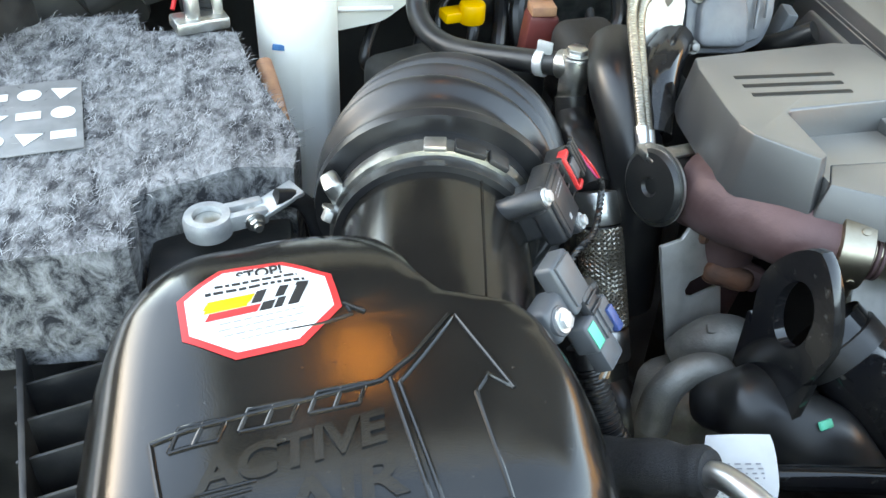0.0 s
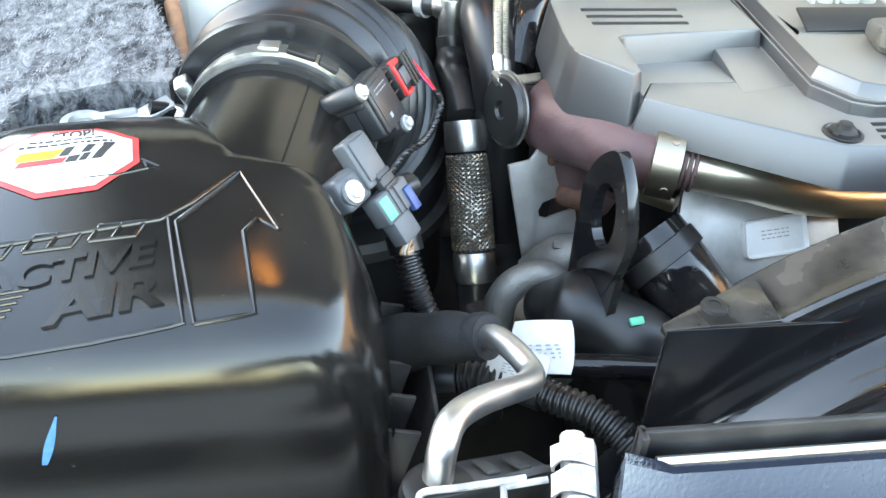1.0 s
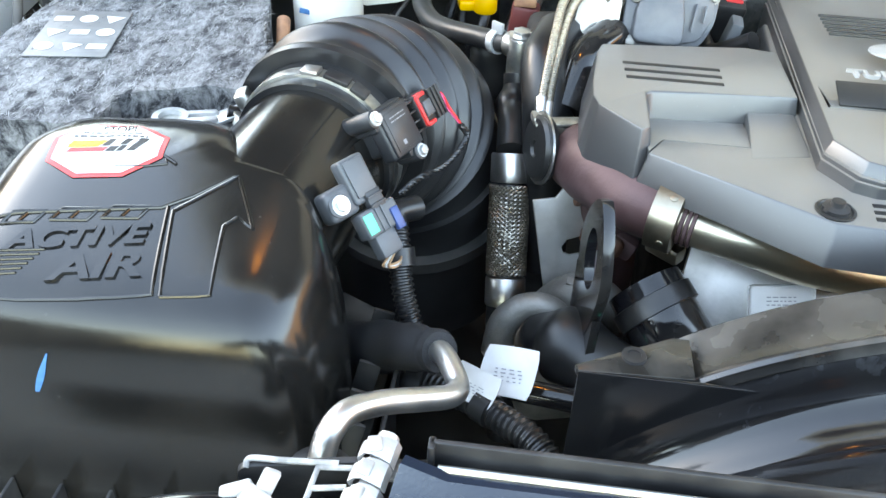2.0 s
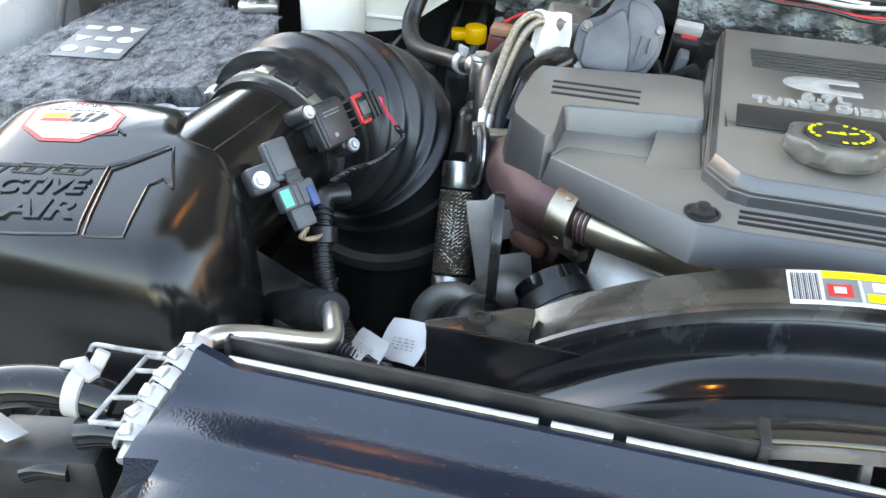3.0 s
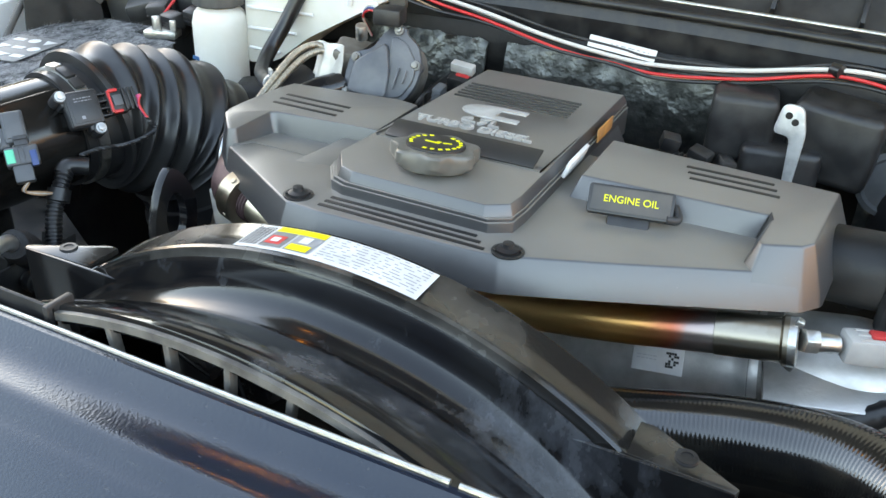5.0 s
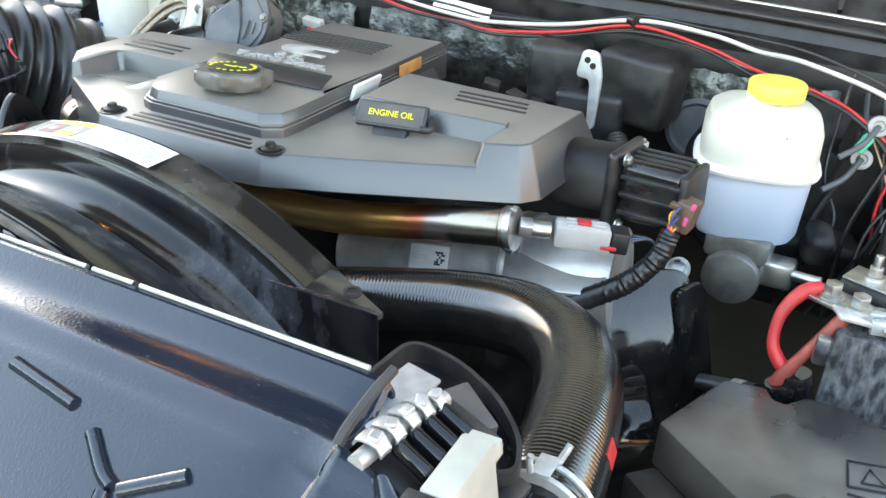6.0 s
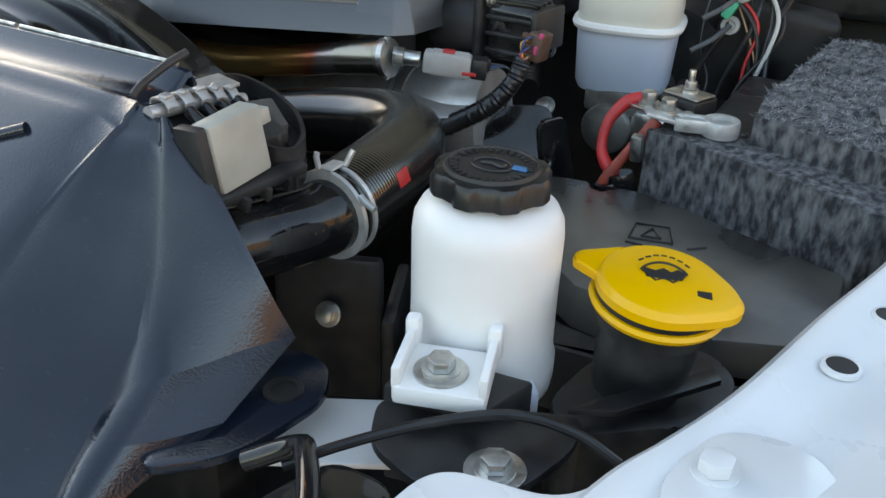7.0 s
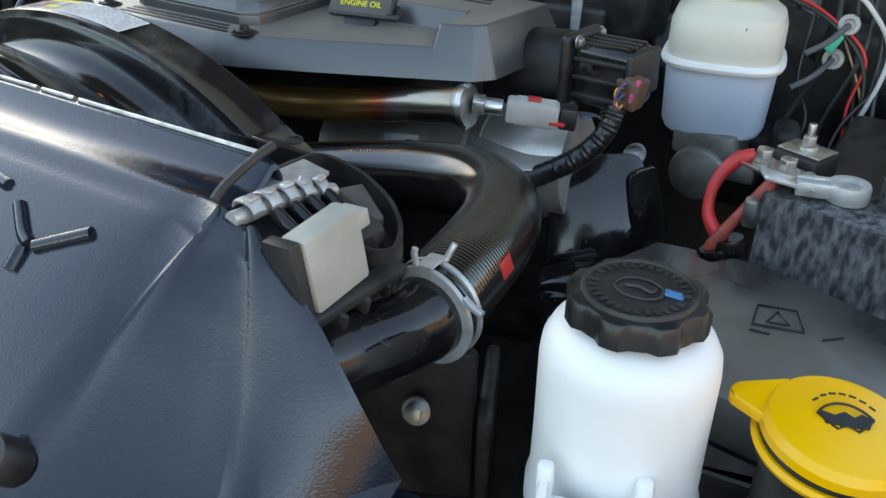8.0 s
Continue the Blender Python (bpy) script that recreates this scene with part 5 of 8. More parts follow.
M["feltdark"] = mat("dark_grey_felt", (0.022, 0.024, 0.028), (0.17, 0.175, 0.18), 0.95, scale=150, bump=1.0, bscale=500, mix=(0.38, 0.68), detail=12, stretch=(1.0, 0.7, 0.4))
M["fibre"] = mat("felt_fibre", (0.05, 0.05, 0.055), (0.34, 0.34, 0.34), 0.9, scale=120, mix=(0.4, 0.6))
bat = thing("battery", (-0.1, 0.64, 0.95), "battery wrapped in shaggy grey felt with a symbol label", "battery", "batteries")
OB = [(-0.245, 0.458), (-0.072, 0.462), (-0.076, 0.522), (-0.006, 0.553), (0.034, 0.548), (0.040, 0.593), (0.004, 0.70), (-0.012, 0.782), (-0.10, 0.79), (-0.106, 0.832), (-0.185, 0.825), (-0.230, 0.766), (-0.236, 0.66)]
wrap = part("felt_wrap", felt_block(OB, 1.178, 1.085), M["felt"], bat, "marbled grey felt wrap")
f = part("fibre_fuzz", fuzz(OB, 1.178, 9000, 1), M["fibre"], bat)
f["kind"] = "stuff"
bm = B()
box(bm, (-0.1, 0.64, 1.0), (0.25, 0.32, 0.17), 0.006)
part("case", bm, M["black"], bat, "black plastic battery case")
bm = B()
box(bm, (-0.02, 0.51, 1.10), (0.1, 0.075, 0.07), 0.004)
part("front_ledge", bm, M["black"], bat)
LBX = plane_at((-0.164, 0.634, 1.1805), (0.98, 0.17, 0), (-0.15, 0.98, 0))
bm = B()
box(bm, None, (0.078, 0.112, 0.0006), 0.0002, m=LBX)
part("symbol_label", bm, M["decal"], bat, "dark grey symbol label")
for i in range(3):
    for j in range(3):
        bm = B()
        mm = LBX @ pose(-0.025 + 0.025 * i, -0.034 + 0.034 * j, 0.0009)
        if (i + j) % 3 == 0:
            cyl(bm, mm @ Vector((0, 0, -0.0002)), mm @ Vector((0, 0, 0.0002)), 0.009, seg=20)
        elif (i + j) % 3 == 1:
            cyl(bm, mm @ Vector((0, 0, -0.0002)), mm @ Vector((0, 0, 0.0002)), 0.0115, seg=3)
        else:
            box(bm, None, (0.018, 0.011, 0.0004), m=mm)
        part("white_symbol", bm, M["paper"], bat)


def terminal(at, turn, label):
    """A lead battery clamp: ring, split ears, pinch bolt and cable lug."""
    t = thing("battery_terminal", at, label, "terminal", "battery terminals")
    m = pose(*at, 0, 0, turn)
    bm = B()
    lathe(bm, [(0.0095, -0.008), (0.0165, -0.008), (0.0172, -0.004), (0.0172, 0.004), (0.016, 0.007), (0.0105, 0.007), (0.0095, -0.008)], at, (0, 0, 1), 32)
    part("ring", bm, M["lead"], t)
    bm = B()
    cyl(bm, Vector(at) + Vector((0, 0, -0.012)), Vector(at) + Vector((0, 0, 0.003)), 0.0098, seg=28, bevel=0.001)
    part("post", bm, M["zinc"], t)
    for s in (-1, 1):
        bm = B()
        box(bm, None, (0.03, 0.007, 0.013), 0.002, m=m @ pose(0.026, 0.0065 * s, 0))
        part("ear", bm, M["lead"], t)
    bm = B()
    cyl(bm, m @ Vector((0.03, -0.022, 0)), m @ Vector((0.03, 0.016, 0)), 0.003, seg=12)
    hexbolt(bm, m @ Vector((0.03, -0.012, 0)), m.to_3x3() @ Vector((0, -1, 0)), 0.0052, 0.005)
    part("pinch_bolt", bm, M["zinc"], t)
    bm = B()
    box(bm, None, (0.034, 0.02, 0.004), 0.0012, m=m @ pose(0.052, 0.002, 0.004, 0, -14, 12))
    part("cable_lug", bm, M["lead"], t)
    return t


terminal((-0.027, 0.514, 1.158), 18, "grey lead battery clamp with a pinch bolt")
bm = B()
tube(bm, [(0.02, 0.53, 1.165), (0.04, 0.535, 1.155), (0.05, 0.53, 1.12), (0.045, 0.51, 1.05)], 0.007)
solo("battery_cable", bm, M["rubber"], "black battery cable beside the felt wrap", "cable", "cables")
bm = B()
box(bm, (-0.045, 0.795, 1.185), (0.05, 0.03, 0.012), 0.003, (0, 0, 20))
cyl(bm, (-0.05, 0.79, 1.18), (-0.05, 0.79, 1.21), 0.007, seg=12, bevel=0.001)
cyl(bm, (-0.028, 0.80, 1.18), (-0.028, 0.80, 1.205), 0.005, seg=12, bevel=0.001)
solo("rear_battery_terminal", bm, M["zinc"], "zinc plated battery terminal with upright studs", "terminal", "battery terminals")
bm = B()
tube(bm, [(-0.07, 0.81, 1.19), (-0.055, 0.85, 1.23), (-0.03, 0.9, 1.26)], 0.0022, seg=8)
solo("red_cable", bm, M["redwire"], "thin red cable at the battery terminal", "cable", "cables")
bm = B()
tube(bm, [(0.012, 0.745, 1.165), (0.02, 0.71, 1.15), (0.028, 0.67, 1.128)], 0.0075)
solo("terracotta_sleeve", bm, M["cork"], "terracotta coloured rubber sleeve by the battery", "sleeve")

# dark cables and brackets behind the battery
cab = thing("hinge_area_bracket", (-0.2, 0.88, 1.15), "dusty black bracket with a thick cable", "bracket")
bm = B()
box(bm, (-0.17, 0.90, 1.19), (0.13, 0.05, 0.1), 0.01, (15, 0, 12))
part("bracket", bm, M["dust"], cab)
bm = B()
box(bm, (-0.13, 0.87, 1.2), (0.08, 0.05, 0.03), 0.006, (10, -15, 30))
box(bm, (-0.06, 0.9, 1.2), (0.07, 0.05, 0.05), 0.006, (0, 10, -10))
part("block", bm, M["black"], cab)
bm = B()
tube(bm, [(-0.25, 0.84, 1.2), (-0.19, 0.87, 1.225), (-0.12, 0.89, 1.25), (-0.03, 0.91, 1.265)], 0.011)
part("cable", bm, M["rubber"], cab)
bm = B()
tube(bm, [(-0.2655, 0.684, 1.150), (-0.2675, 0.700, 1.170), (-0.285, 0.745, 1.200), (-0.305, 0.80, 1.232), (-0.325, 0.86, 1.262)], 0.0052, seg=12)
part("stay", bm, M["dust"], cab, "dusty dark steel stay")
PB = plane_at((-0.226, 0.772, 1.195), (0.51, 0.86, 0.0), (-0.08, 0.05, 0.99))
bm = B()
prism(bm, rounded([(-0.060, -0.06), (0.062, -0.06), (0.060, 0.012), (0.018, 0.052), (-0.002, 0.10), (-0.045, 0.10)], 0.006), -0.002, 0.002, 0.001, m=PB)
part("upright_plate", bm, M["grime"], cab, "dark brown upright steel plate")
bm = B()
prism(bm, [(0.058, 0.006), (0.064, 0.012), (0.022, 0.056), (0.002, 0.104), (-0.004, 0.10), (0.016, 0.05)], -0.006, 0.006, 0.0015, m=PB)
part("folded_flange", bm, M["dust"], cab, "dusty folded flange")
for k, (x, y, z, r) in enumerate(((-0.085, 0.835, 1.205, 20), (-0.045, 0.82, 1.198, -15), (-0.012, 0.835, 1.205, 5))):
    bm = B()
    box(bm, (x, y, z), (0.034, 0.026, 0.024), 0.004, (12, 8 * k - 8, r))
    for q in range(3):
        box(bm, (x, y - 0.012, z - 0.006 + 0.006 * q), (0.024, 0.004, 0.002), 0.0006, (12, 8 * k - 8, r))
    part("connector", bm, M["black"], cab)

# ---- coolant bottle ----
deg = thing("coolant_bottle", (0.05, 0.82, 1.0), "translucent white coolant bottle with dark ribbed cap", "coolant bottle")
bm = B()
lathe(bm, [(0.030, -0.25), (0.040, -0.245), (0.041, -0.02), (0.038, -0.008), (0.030, 0.0), (0.026, 0.004), (0.026, 0.01)], (0.044, 0.822, 1.232), seg=10)
part("neck_column", bm, M["bottle2"], deg)
bm = B()
lathe(bm, [(0.034, 0.0), (0.037, 0.002), (0.037, 0.018), (0.033, 0.024), (0.02, 0.027), (0.001, 0.027)], (0.044, 0.822, 1.236), seg=60, waves=lambda a, h: 1 + 0.03 * math.cos(10 * a))
part("cap", bm, M["dust"], deg, "dark ribbed cap")
bm = B()
prism(bm, [(0.078, 0.045), (0.13, 0.055), (0.19, 0.10), (0.28, 0.15), (0.31, 0.165), (0.22, 0.185), (0.08, 0.175)], 0.0, 0.09, 0.008, m=Matrix(((1, 0, 0, 0), (0, 0, 1, 0.84), (0, 1, 0, 1.105), (0, 0, 0, 1))))
part("body", bm, M["bottle2"], deg)
for k in range(3):
    bm = B()
    tube(bm, [(0.085, 0.8375, 1.175 + 0.03 * k), (0.14 + 0.03 * k, 0.8375, 1.175 + 0.032 * k)], 0.0025, n=2)
    part("moulded_line", bm, M["bottle"], deg)
bm = B()
box(bm, (0.027, 0.786, 1.16), (0.016, 0.002, 0.006), 0.0008, (0, 12, 10))
part("blue_mark", bm, M["bluemark"], deg, "blue paint mark")
bm = B()
cyl(bm, (0.262, 0.835, 1.262), (0.262, 0.835, 1.285), 0.005, seg=12, bevel=0.001)
part("spout", bm, M["bottle"], deg)

# ---- heater hose, fittings, flexible steel hose ----
hh = thing("heater_hose", (0.2, 0.75, 1.15), "black rubber heater hose ending at a bright fitting", "hose", "hoses")
bm = tube(B(), [(0.20, 0.86, 1.31), (0.185, 0.838, 1.275), (0.166, 0.815, 1.225), (0.158, 0.785, 1.19), (0.18, 0.74, 1.178), (0.235, 0.684, 1.19), (0.262, 0.662, 1.196)], 0.0105, seg=16)
part("hose", bm, M["rubber"], hh)
bm = B()
cyl(bm, (0.262, 0.664, 1.1955), (0.276, 0.652, 1.198), 0.0125, seg=20, bevel=0.002)
cyl(bm, (0.274, 0.653, 1.165), (0.274, 0.653, 1.208), 0.0125, seg=24, bevel=0.002)
part("fitting", bm, M["zinc"], hh, "bright plated elbow fitting")
bm = hexbolt(B(), (0.274, 0.653, 1.208), (0, 0, 1), 0.009, 0.005)
part("fitting_cap", bm, M["alu"], hh)
bm = B()
lathe(bm, [(0.0112, -0.004), (0.0125, -0.004), (0.0125, 0.004), (0.0112, 0.004)], (0.25, 0.671, 1.1935), (0.6, -0.55, 0.1), 24)
box(bm, (0.25, 0.668, 1.208), (0.014, 0.004, 0.012), 0.001, (0, 0, -40))
part("spring_clamp", bm, M["lead"], hh, "grey spring clamp")
bm = tube(B(), [(0.274, 0.653, 1.17), (0.275, 0.645, 1.155), (0.272, 0.618, 1.148), (0.274, 0.598, 1.146), (0.276, 0.567, 1.131)], 0.0145, seg=18, radii=lambda t: 0.0145 + 0.003 * math.exp(-((t - 0.45) / 0.12) ** 2))
part("rubber_elbow", bm, M["rubber"], hh)
fx = thing("flexible_steel_hose", (0.283, 0.5, 1.02), "braided steel hose with bright ferrules", "hose", "hoses")
T, E = Vector((0.2765, 0.565, 1.130)), Vector((0.2840, 0.494, 1.006))
bm = B()
tube(bm, [T + (E - T) * (0.2 + 0.06 * k) for k in range(11)], 0.0175, n=3, seg=24, radii=lambda t: 0.0175 + 0.0003 * math.sin(t * 260))
part("core", bm, M["black"], fx)
bm = B()
ax = (E - T).normalized()
fu, fv, _ = frame_of(ax)
for k in range(48):
    way = 1 if k % 2 else -1
    a0 = 2 * math.pi * (k // 2) / 24
    pts = []
    for s in range(81):
        h = s / 80
        a = a0 + way * h * 2 * math.pi * 0.9
        rr = 0.0180 + 0.0005 * way * math.cos(24 * a)
        pts.append(T + (E - T) * (0.21 + 0.58 * h) + (fu * math.cos(a) + fv * math.sin(a)) * rr)
    tube(bm, pts, 0.0011, seg=5, raw=True)
br_ = part("braid", bm, M["braid"], fx, "woven stainless braid")
br_["kind"] = "stuff"
for a, b in ((0.0, 0.19), (0.81, 1.0)):
    bm = B()
    d = (E - T)
    lathe(bm, [(0.018, 0.0), (0.019, 0.002), (0.019, d.length * (b - a) - 0.002), (0.018, d.length * (b - a))], T + d * a, d, 28)
    part("ferrule", bm, M["alu"], fx, "bright crimped ferrule")
bm = tube(B(), [E, E + (E - T) * 0.15, (0.293, 0.455, 0.97), (0.295, 0.45, 0.88)], 0.017, seg=16)
part("tail_hose", bm, M["rubber"], fx)

bm = B()
box(bm, (0.215, 0.86, 1.158), (0.045, 0.022, 0.012), 0.003, (0, 0, 15))
cyl(bm, (0.225, 0.855, 1.15), (0.225, 0.855, 1.172), 0.014, seg=20, bevel=0.003)
solo("yellow_dipstick_handle", bm, M["yellow"], "yellow plastic transmission dipstick handle", "dipstick")
fil = thing("fuel_filter_plug", (0.272, 0.77, 1.15), "maroon plastic plug with tan top", "connector", "connectors")
bm = B()
box(bm, (0.272, 0.768, 1.172), (0.03, 0.026, 0.05), 0.004, (0, 6, 0))
part("body", bm, M["maroon"], fil)
bm = B()
box(bm, (0.273, 0.766, 1.202), (0.024, 0.022, 0.01), 0.002)
part("top", bm, M["cork"], fil, "tan top cap")
bm = tube(B(), [(0.275, 0.77, 1.21), (0.30, 0.79, 1.218), (0.33, 0.80, 1.212)], 0.002, seg=8)
part("wire", bm, M["redwire"], fil)

# dark clutter in the rear corner
junk = thing("rear_harness", (0.2, 0.9, 1.05), "tangle of black hoses and brackets near the firewall", "harness")
rnd = random.Random(12)
for k in range(9):
    x0 = 0.10 + 0.03 * k
    bm = tube(B(), [(x0, 0.9, 1.0 + rnd.uniform(-0.05, 0.05)), (x0 + rnd.uniform(-0.02, 0.04), 0.86, 1.08 + rnd.uniform(-0.02, 0.02)),
                    (x0 + rnd.uniform(0.0, 0.08), 0.84 + rnd.uniform(0, 0.06), 1.13 + rnd.uniform(-0.02, 0.03)), (x0 + 0.06, 0.95, 1.18)], rnd.uniform(0.004, 0.010), seg=10)
    part("hose", bm, M["rubber"], junk)
for c, s, r in (((0.245, 0.72, 1.14), (0.05, 0.03, 0.07), (0, 0, 20)), ((0.31, 0.72, 1.16), (0.06, 0.07, 0.08), (5, 0, 10)), ((0.34, 0.63, 1.14), (0.07, 0.09, 0.1), (0, 10, 0)),
                ((0.15, 0.78, 1.1), (0.08, 0.06, 0.1), (0, 0, 25))):
    bm = box(B(), c, s, 0.014, r, 3)
    part("bracket", bm, M["grime"], junk)
bm = tube(B(), [(0.31, 0.66, 1.21), (0.30, 0.62, 1.2), (0.305, 0.585, 1.17), (0.31, 0.56, 1.12), (0.315, 0.55, 1.02)], 0.024, seg=18)
part("large_hose", bm, M["rubber"], junk)
bm = tube(B(), [(0.36, 0.66, 1.215), (0.335, 0.62, 1.205), (0.32, 0.58, 1.17)], 0.018, seg=18)
part("large_hose", bm, M["gloss"], junk)

# ---- actuator behind the cover ----
act = thing("turbo_actuator", (0.41, 0.67, 1.2), "grey cast turbo actuator housing with black connector", "actuator")
AX = Vector((0.12, -0.88, 0.42)).normalized()
AW = plane_at((0.410, 0.672, 1.243), (0.985, 0.14, -0.08), AX.cross(Vector((0.985, 0.14, -0.08))))
ACT = [(0.002, 0.052), (0.016, 0.052), (0.021, 0.042), (0.037, 0.033), (0.046, 0.012), (0.044, -0.014), (0.034, -0.034), (0.012, -0.043), (-0.041, -0.042), (-0.044, -0.020), (-0.043, 0.006), (-0.034, 0.013), (-0.018, 0.019), (-0.010, 0.036)]
bm = B()
prism(bm, rounded(ACT, 0.008, 4), -0.006, 0.002, 0.0016, m=AW)
part("flange", bm, M["actuator"], act)
bm = B()
prism(bm, rounded([(x * 0.9, y * 0.9) for x, y in ACT], 0.010, 4), -0.05, -0.006, 0.002, m=AW)
part("housing", bm, M["cast"], act)
bm = B()
prism(bm, rounded([(-0.036, -0.037), (0.014, -0.038), (0.012, -0.004), (0.000, 0.030), (-0.014, 0.016), (-0.034, 0.000)], 0.010, 4), 0.001, 0.011, 0.0032, m=AW, seg=3)
part("motor_bulge", bm, M["actuator"], act)
bm = B()
prism(bm, rounded([(0.008, -0.036), (0.030, -0.030), (0.041, -0.008), (0.039, 0.014), (0.022, 0.034), (0.004, 0.038), (0.006, 0.010)], 0.006, 4), 0.001, 0.006, 0.0018, m=AW, seg=2)
part("gear_bulge", bm, M["actuator"], act)
for k in range(2):
    bm = B()
    box(bm, None, (0.0025, 0.026 - 0.010 * k, 0.003), 0.0008, m=AW @ pose(0.021 + 0.010 * k, -0.010 + 0.004 * k, 0.0095, 0, 0, -6))
    part("cover_rib", bm, M["actuator"], act)
for x, y in ((0.010, 0.046), (-0.034, 0.005), (-0.037, -0.037), (0.039, 0.010)):
    c = AW @ Vector((x, y, 0.001))
    bm = B()
    cyl(bm, AW @ Vector((x, y, -0.016)), AW @ Vector((x, y, 0.004)), 0.0065, seg=16, bevel=0.001)
    part("lug", bm, M["actuator"], act)
    part("bolt", hexbolt(B(), AW @ Vector((x, y, 0.004)), AX, 0.0042, 0.0035), M["cast"], act)
bm = B()
box(bm, (0.408, 0.69, 1.300), (0.034, 0.03, 0.020), 0.004, (0, 0, 12))
part("connector", bm, M["black"], act)
bm = B()
box(bm, (0.411, 0.705, 1.322), (0.021, 0.010, 0.034), 0.003, (12, 4, 8))
part("tape_strap", bm, M["dust"], act, "worn black tape strap")
for k, c in enumerate(("redwire", "blue", "whitewire")):
    bm = tube(B(), [(0.396, 0.688, 1.300 + 0.003 * k), (0.380, 0.690, 1.302 + 0.003 * k), (0.366, 0.70, 1.290), (0.36, 0.73, 1.26)], 0.0014, seg=6)
    part("wire", bm, M[c], act)
bm = B()
box(bm, (0.358, 0.690, 1.240), (0.046, 0.045, 0.036), 0.006, (10, 8, 20))
part("fitting_block", bm, M["cast"], act)
bm = sheet(B(), [[(0.322 + 0.0065 * i + 0.003 * math.sin(j * 1.3), 0.668 - 0.006 * j + 0.003 * math.sin(i * 1.7 + j), 1.262 - 0.016 * j - 0.003 * (i % 3) * (j == 3)) for i in range(7)] for j in range(4)])
part("torn_foil_shield", solid(bm, 0.0012), M["castlight"], act, "torn grey foil shield")
bm = B()
cyl(bm, (0.381, 0.672, 1.272), (0.383, 0.668, 1.290), 0.007, seg=16, bevel=0.0015)
part("bleed_screw", bm, M["zinc"], act)
for k in range(2):
    bm = B()
    c = Vector((0.336 + 0.006 * k, 0.668 + 0.004 * k, 1.25 - 0.016 * k))
    cyl(bm, c + Vector((0.02, 0.012, -0.002)), c, 0.007, seg=16, bevel=0.001)
    hexbolt(bm, c + Vector((0.006, 0.004, 0)), (-0.8, -0.5, 0.1), 0.0065, 0.008)
    part("hose_fitting", bm, M["zinc"], act)
for k in range(2):
    st = thing("coolant_line", (0.31 + 0.006 * k, 0.6, 1.2), "silver braided flexible coolant line", "hose", "steel lines")
    s = Vector((0.008 * k, 0.002, -0.006 * k))
    pts = [Vector((0.336, 0.668, 1.25)) + s, Vector((0.322, 0.66, 1.258)) + s, Vector((0.309, 0.635, 1.25)) + s, Vector((0.3025, 0.59, 1.222)) + s * 0.7, Vector((0.298, 0.548, 1.192)) + s * 0.7]
    part("braid", ribbed(B(), pts, 0.0044, 0.0025, 0.0006, 12), M["braid"], st)
    bm = B()
    cyl(bm, pts[-1] + Vector((0, 0.004, 0.004)), pts[-1] + Vector((0, -0.01, -0.012)), 0.0055, seg=14, bevel=0.0008)
    part("crimp", bm, M["alu"], st)
    bm = tube(B(), [pts[-1] + Vector((0, -0.008, -0.01)), pts[-1] + Vector((0.001, -0.022, -0.03)), pts[-1] + Vector((0.0, -0.03, -0.055))], 0.0022, seg=10)
    part("steel_tail", bm, M["zinc"], st)
bm = B()
box(bm, (0.318, 0.53, 1.186), (0.05, 0.014, 0.003), 0.001, (0, 0, 12))
box(bm, (0.298, 0.533, 1.186), (0.014, 0.016, 0.008), 0.002, (0, 0, 12))
solo("line_bracket", bm, M["zinc"], "bright steel bracket that holds the flexible lines", "bracket")

# round rubber plug on the manifold
plg = thing("manifold_plug", (0.31, 0.515, 1.15), "black round rubber plug on the manifold", "plug")
PX = Vector((-0.93, -0.34, 0.12)).normalized()
bm = B()
lathe(bm, [(0.019, -0.045), (0.021, -0.004), (0.027, -0.003), (0.0285, 0.0), (0.0285, 0.006), (0.026, 0.009), (0.008, 0.0095), (0.006, 0.007), (0.001, 0.007)], (0.304, 0.517, 1.166), PX, 40)
part("plug", bm, M["rubber"], plg)
bm = B()
lathe(bm, [(0.0292, 0.011), (0.0315, 0.011), (0.0315, 0.013), (0.0292, 0.013)], (0.312, 0.52, 1.165), PX, 40)
part("wire_ring", bm, M["zinc"], plg)

# exhaust manifold, clamp and crossover pipe
man = thing("exhaust_manifold", (0.36, 0.48, 1.1), "purple-brown heat-stained cast iron exhaust manifold", "manifold")
bm = tube(B(), [(0.335, 0.515, 1.163), (0.347, 0.495, 1.167), (0.360, 0.466, 1.171), (0.376, 0.438, 1.174), (0.396, 0.4235, 1.1745)], 0.026, seg=24, radii=lambda t: 0.030 - 0.005 * t + 0.004 * math.exp(-((t - 0.3) / 0.2) ** 2))
part("elbow", bm, M["rust"], man)
bm = B()
box(bm, (0.342, 0.512, 1.16), (0.008, 0.055, 0.062), 0.004, (0, 0, -12))
part("flange", bm, M["rust2"], man, "rusty flange")
bm = tube(B(), [(0.36, 0.50, 1.14), (0.365, 0.505, 1.11), (0.375, 0.52, 1.07), (0.38, 0.54, 1.0)], 0.024, seg=18)
part("lower_runner", bm, M["rust"], man)
bm = B()
box(bm, (0.37, 0.49, 1.10), (0.05, 0.014, 0.022), 0.005, (0, 20, -20))
part("stay", bm, M["rust"], man)
CB = Vector((0.400, 0.420, 1.1745))
CD = Vector((0.93, -0.36, -0.05)).normalized()
bc = thing("band_clamp", CB, "bright steel band clamp with stamped dots", "clamp")
bm = B()
lathe(bm, [(0.0255, -0.0105), (0.0278, -0.010), (0.0278, 0.010), (0.0255, 0.0105)], CB, CD, 40)
part("band", bm, M["steel"], bc)
u, v, _ = frame_of(CD)
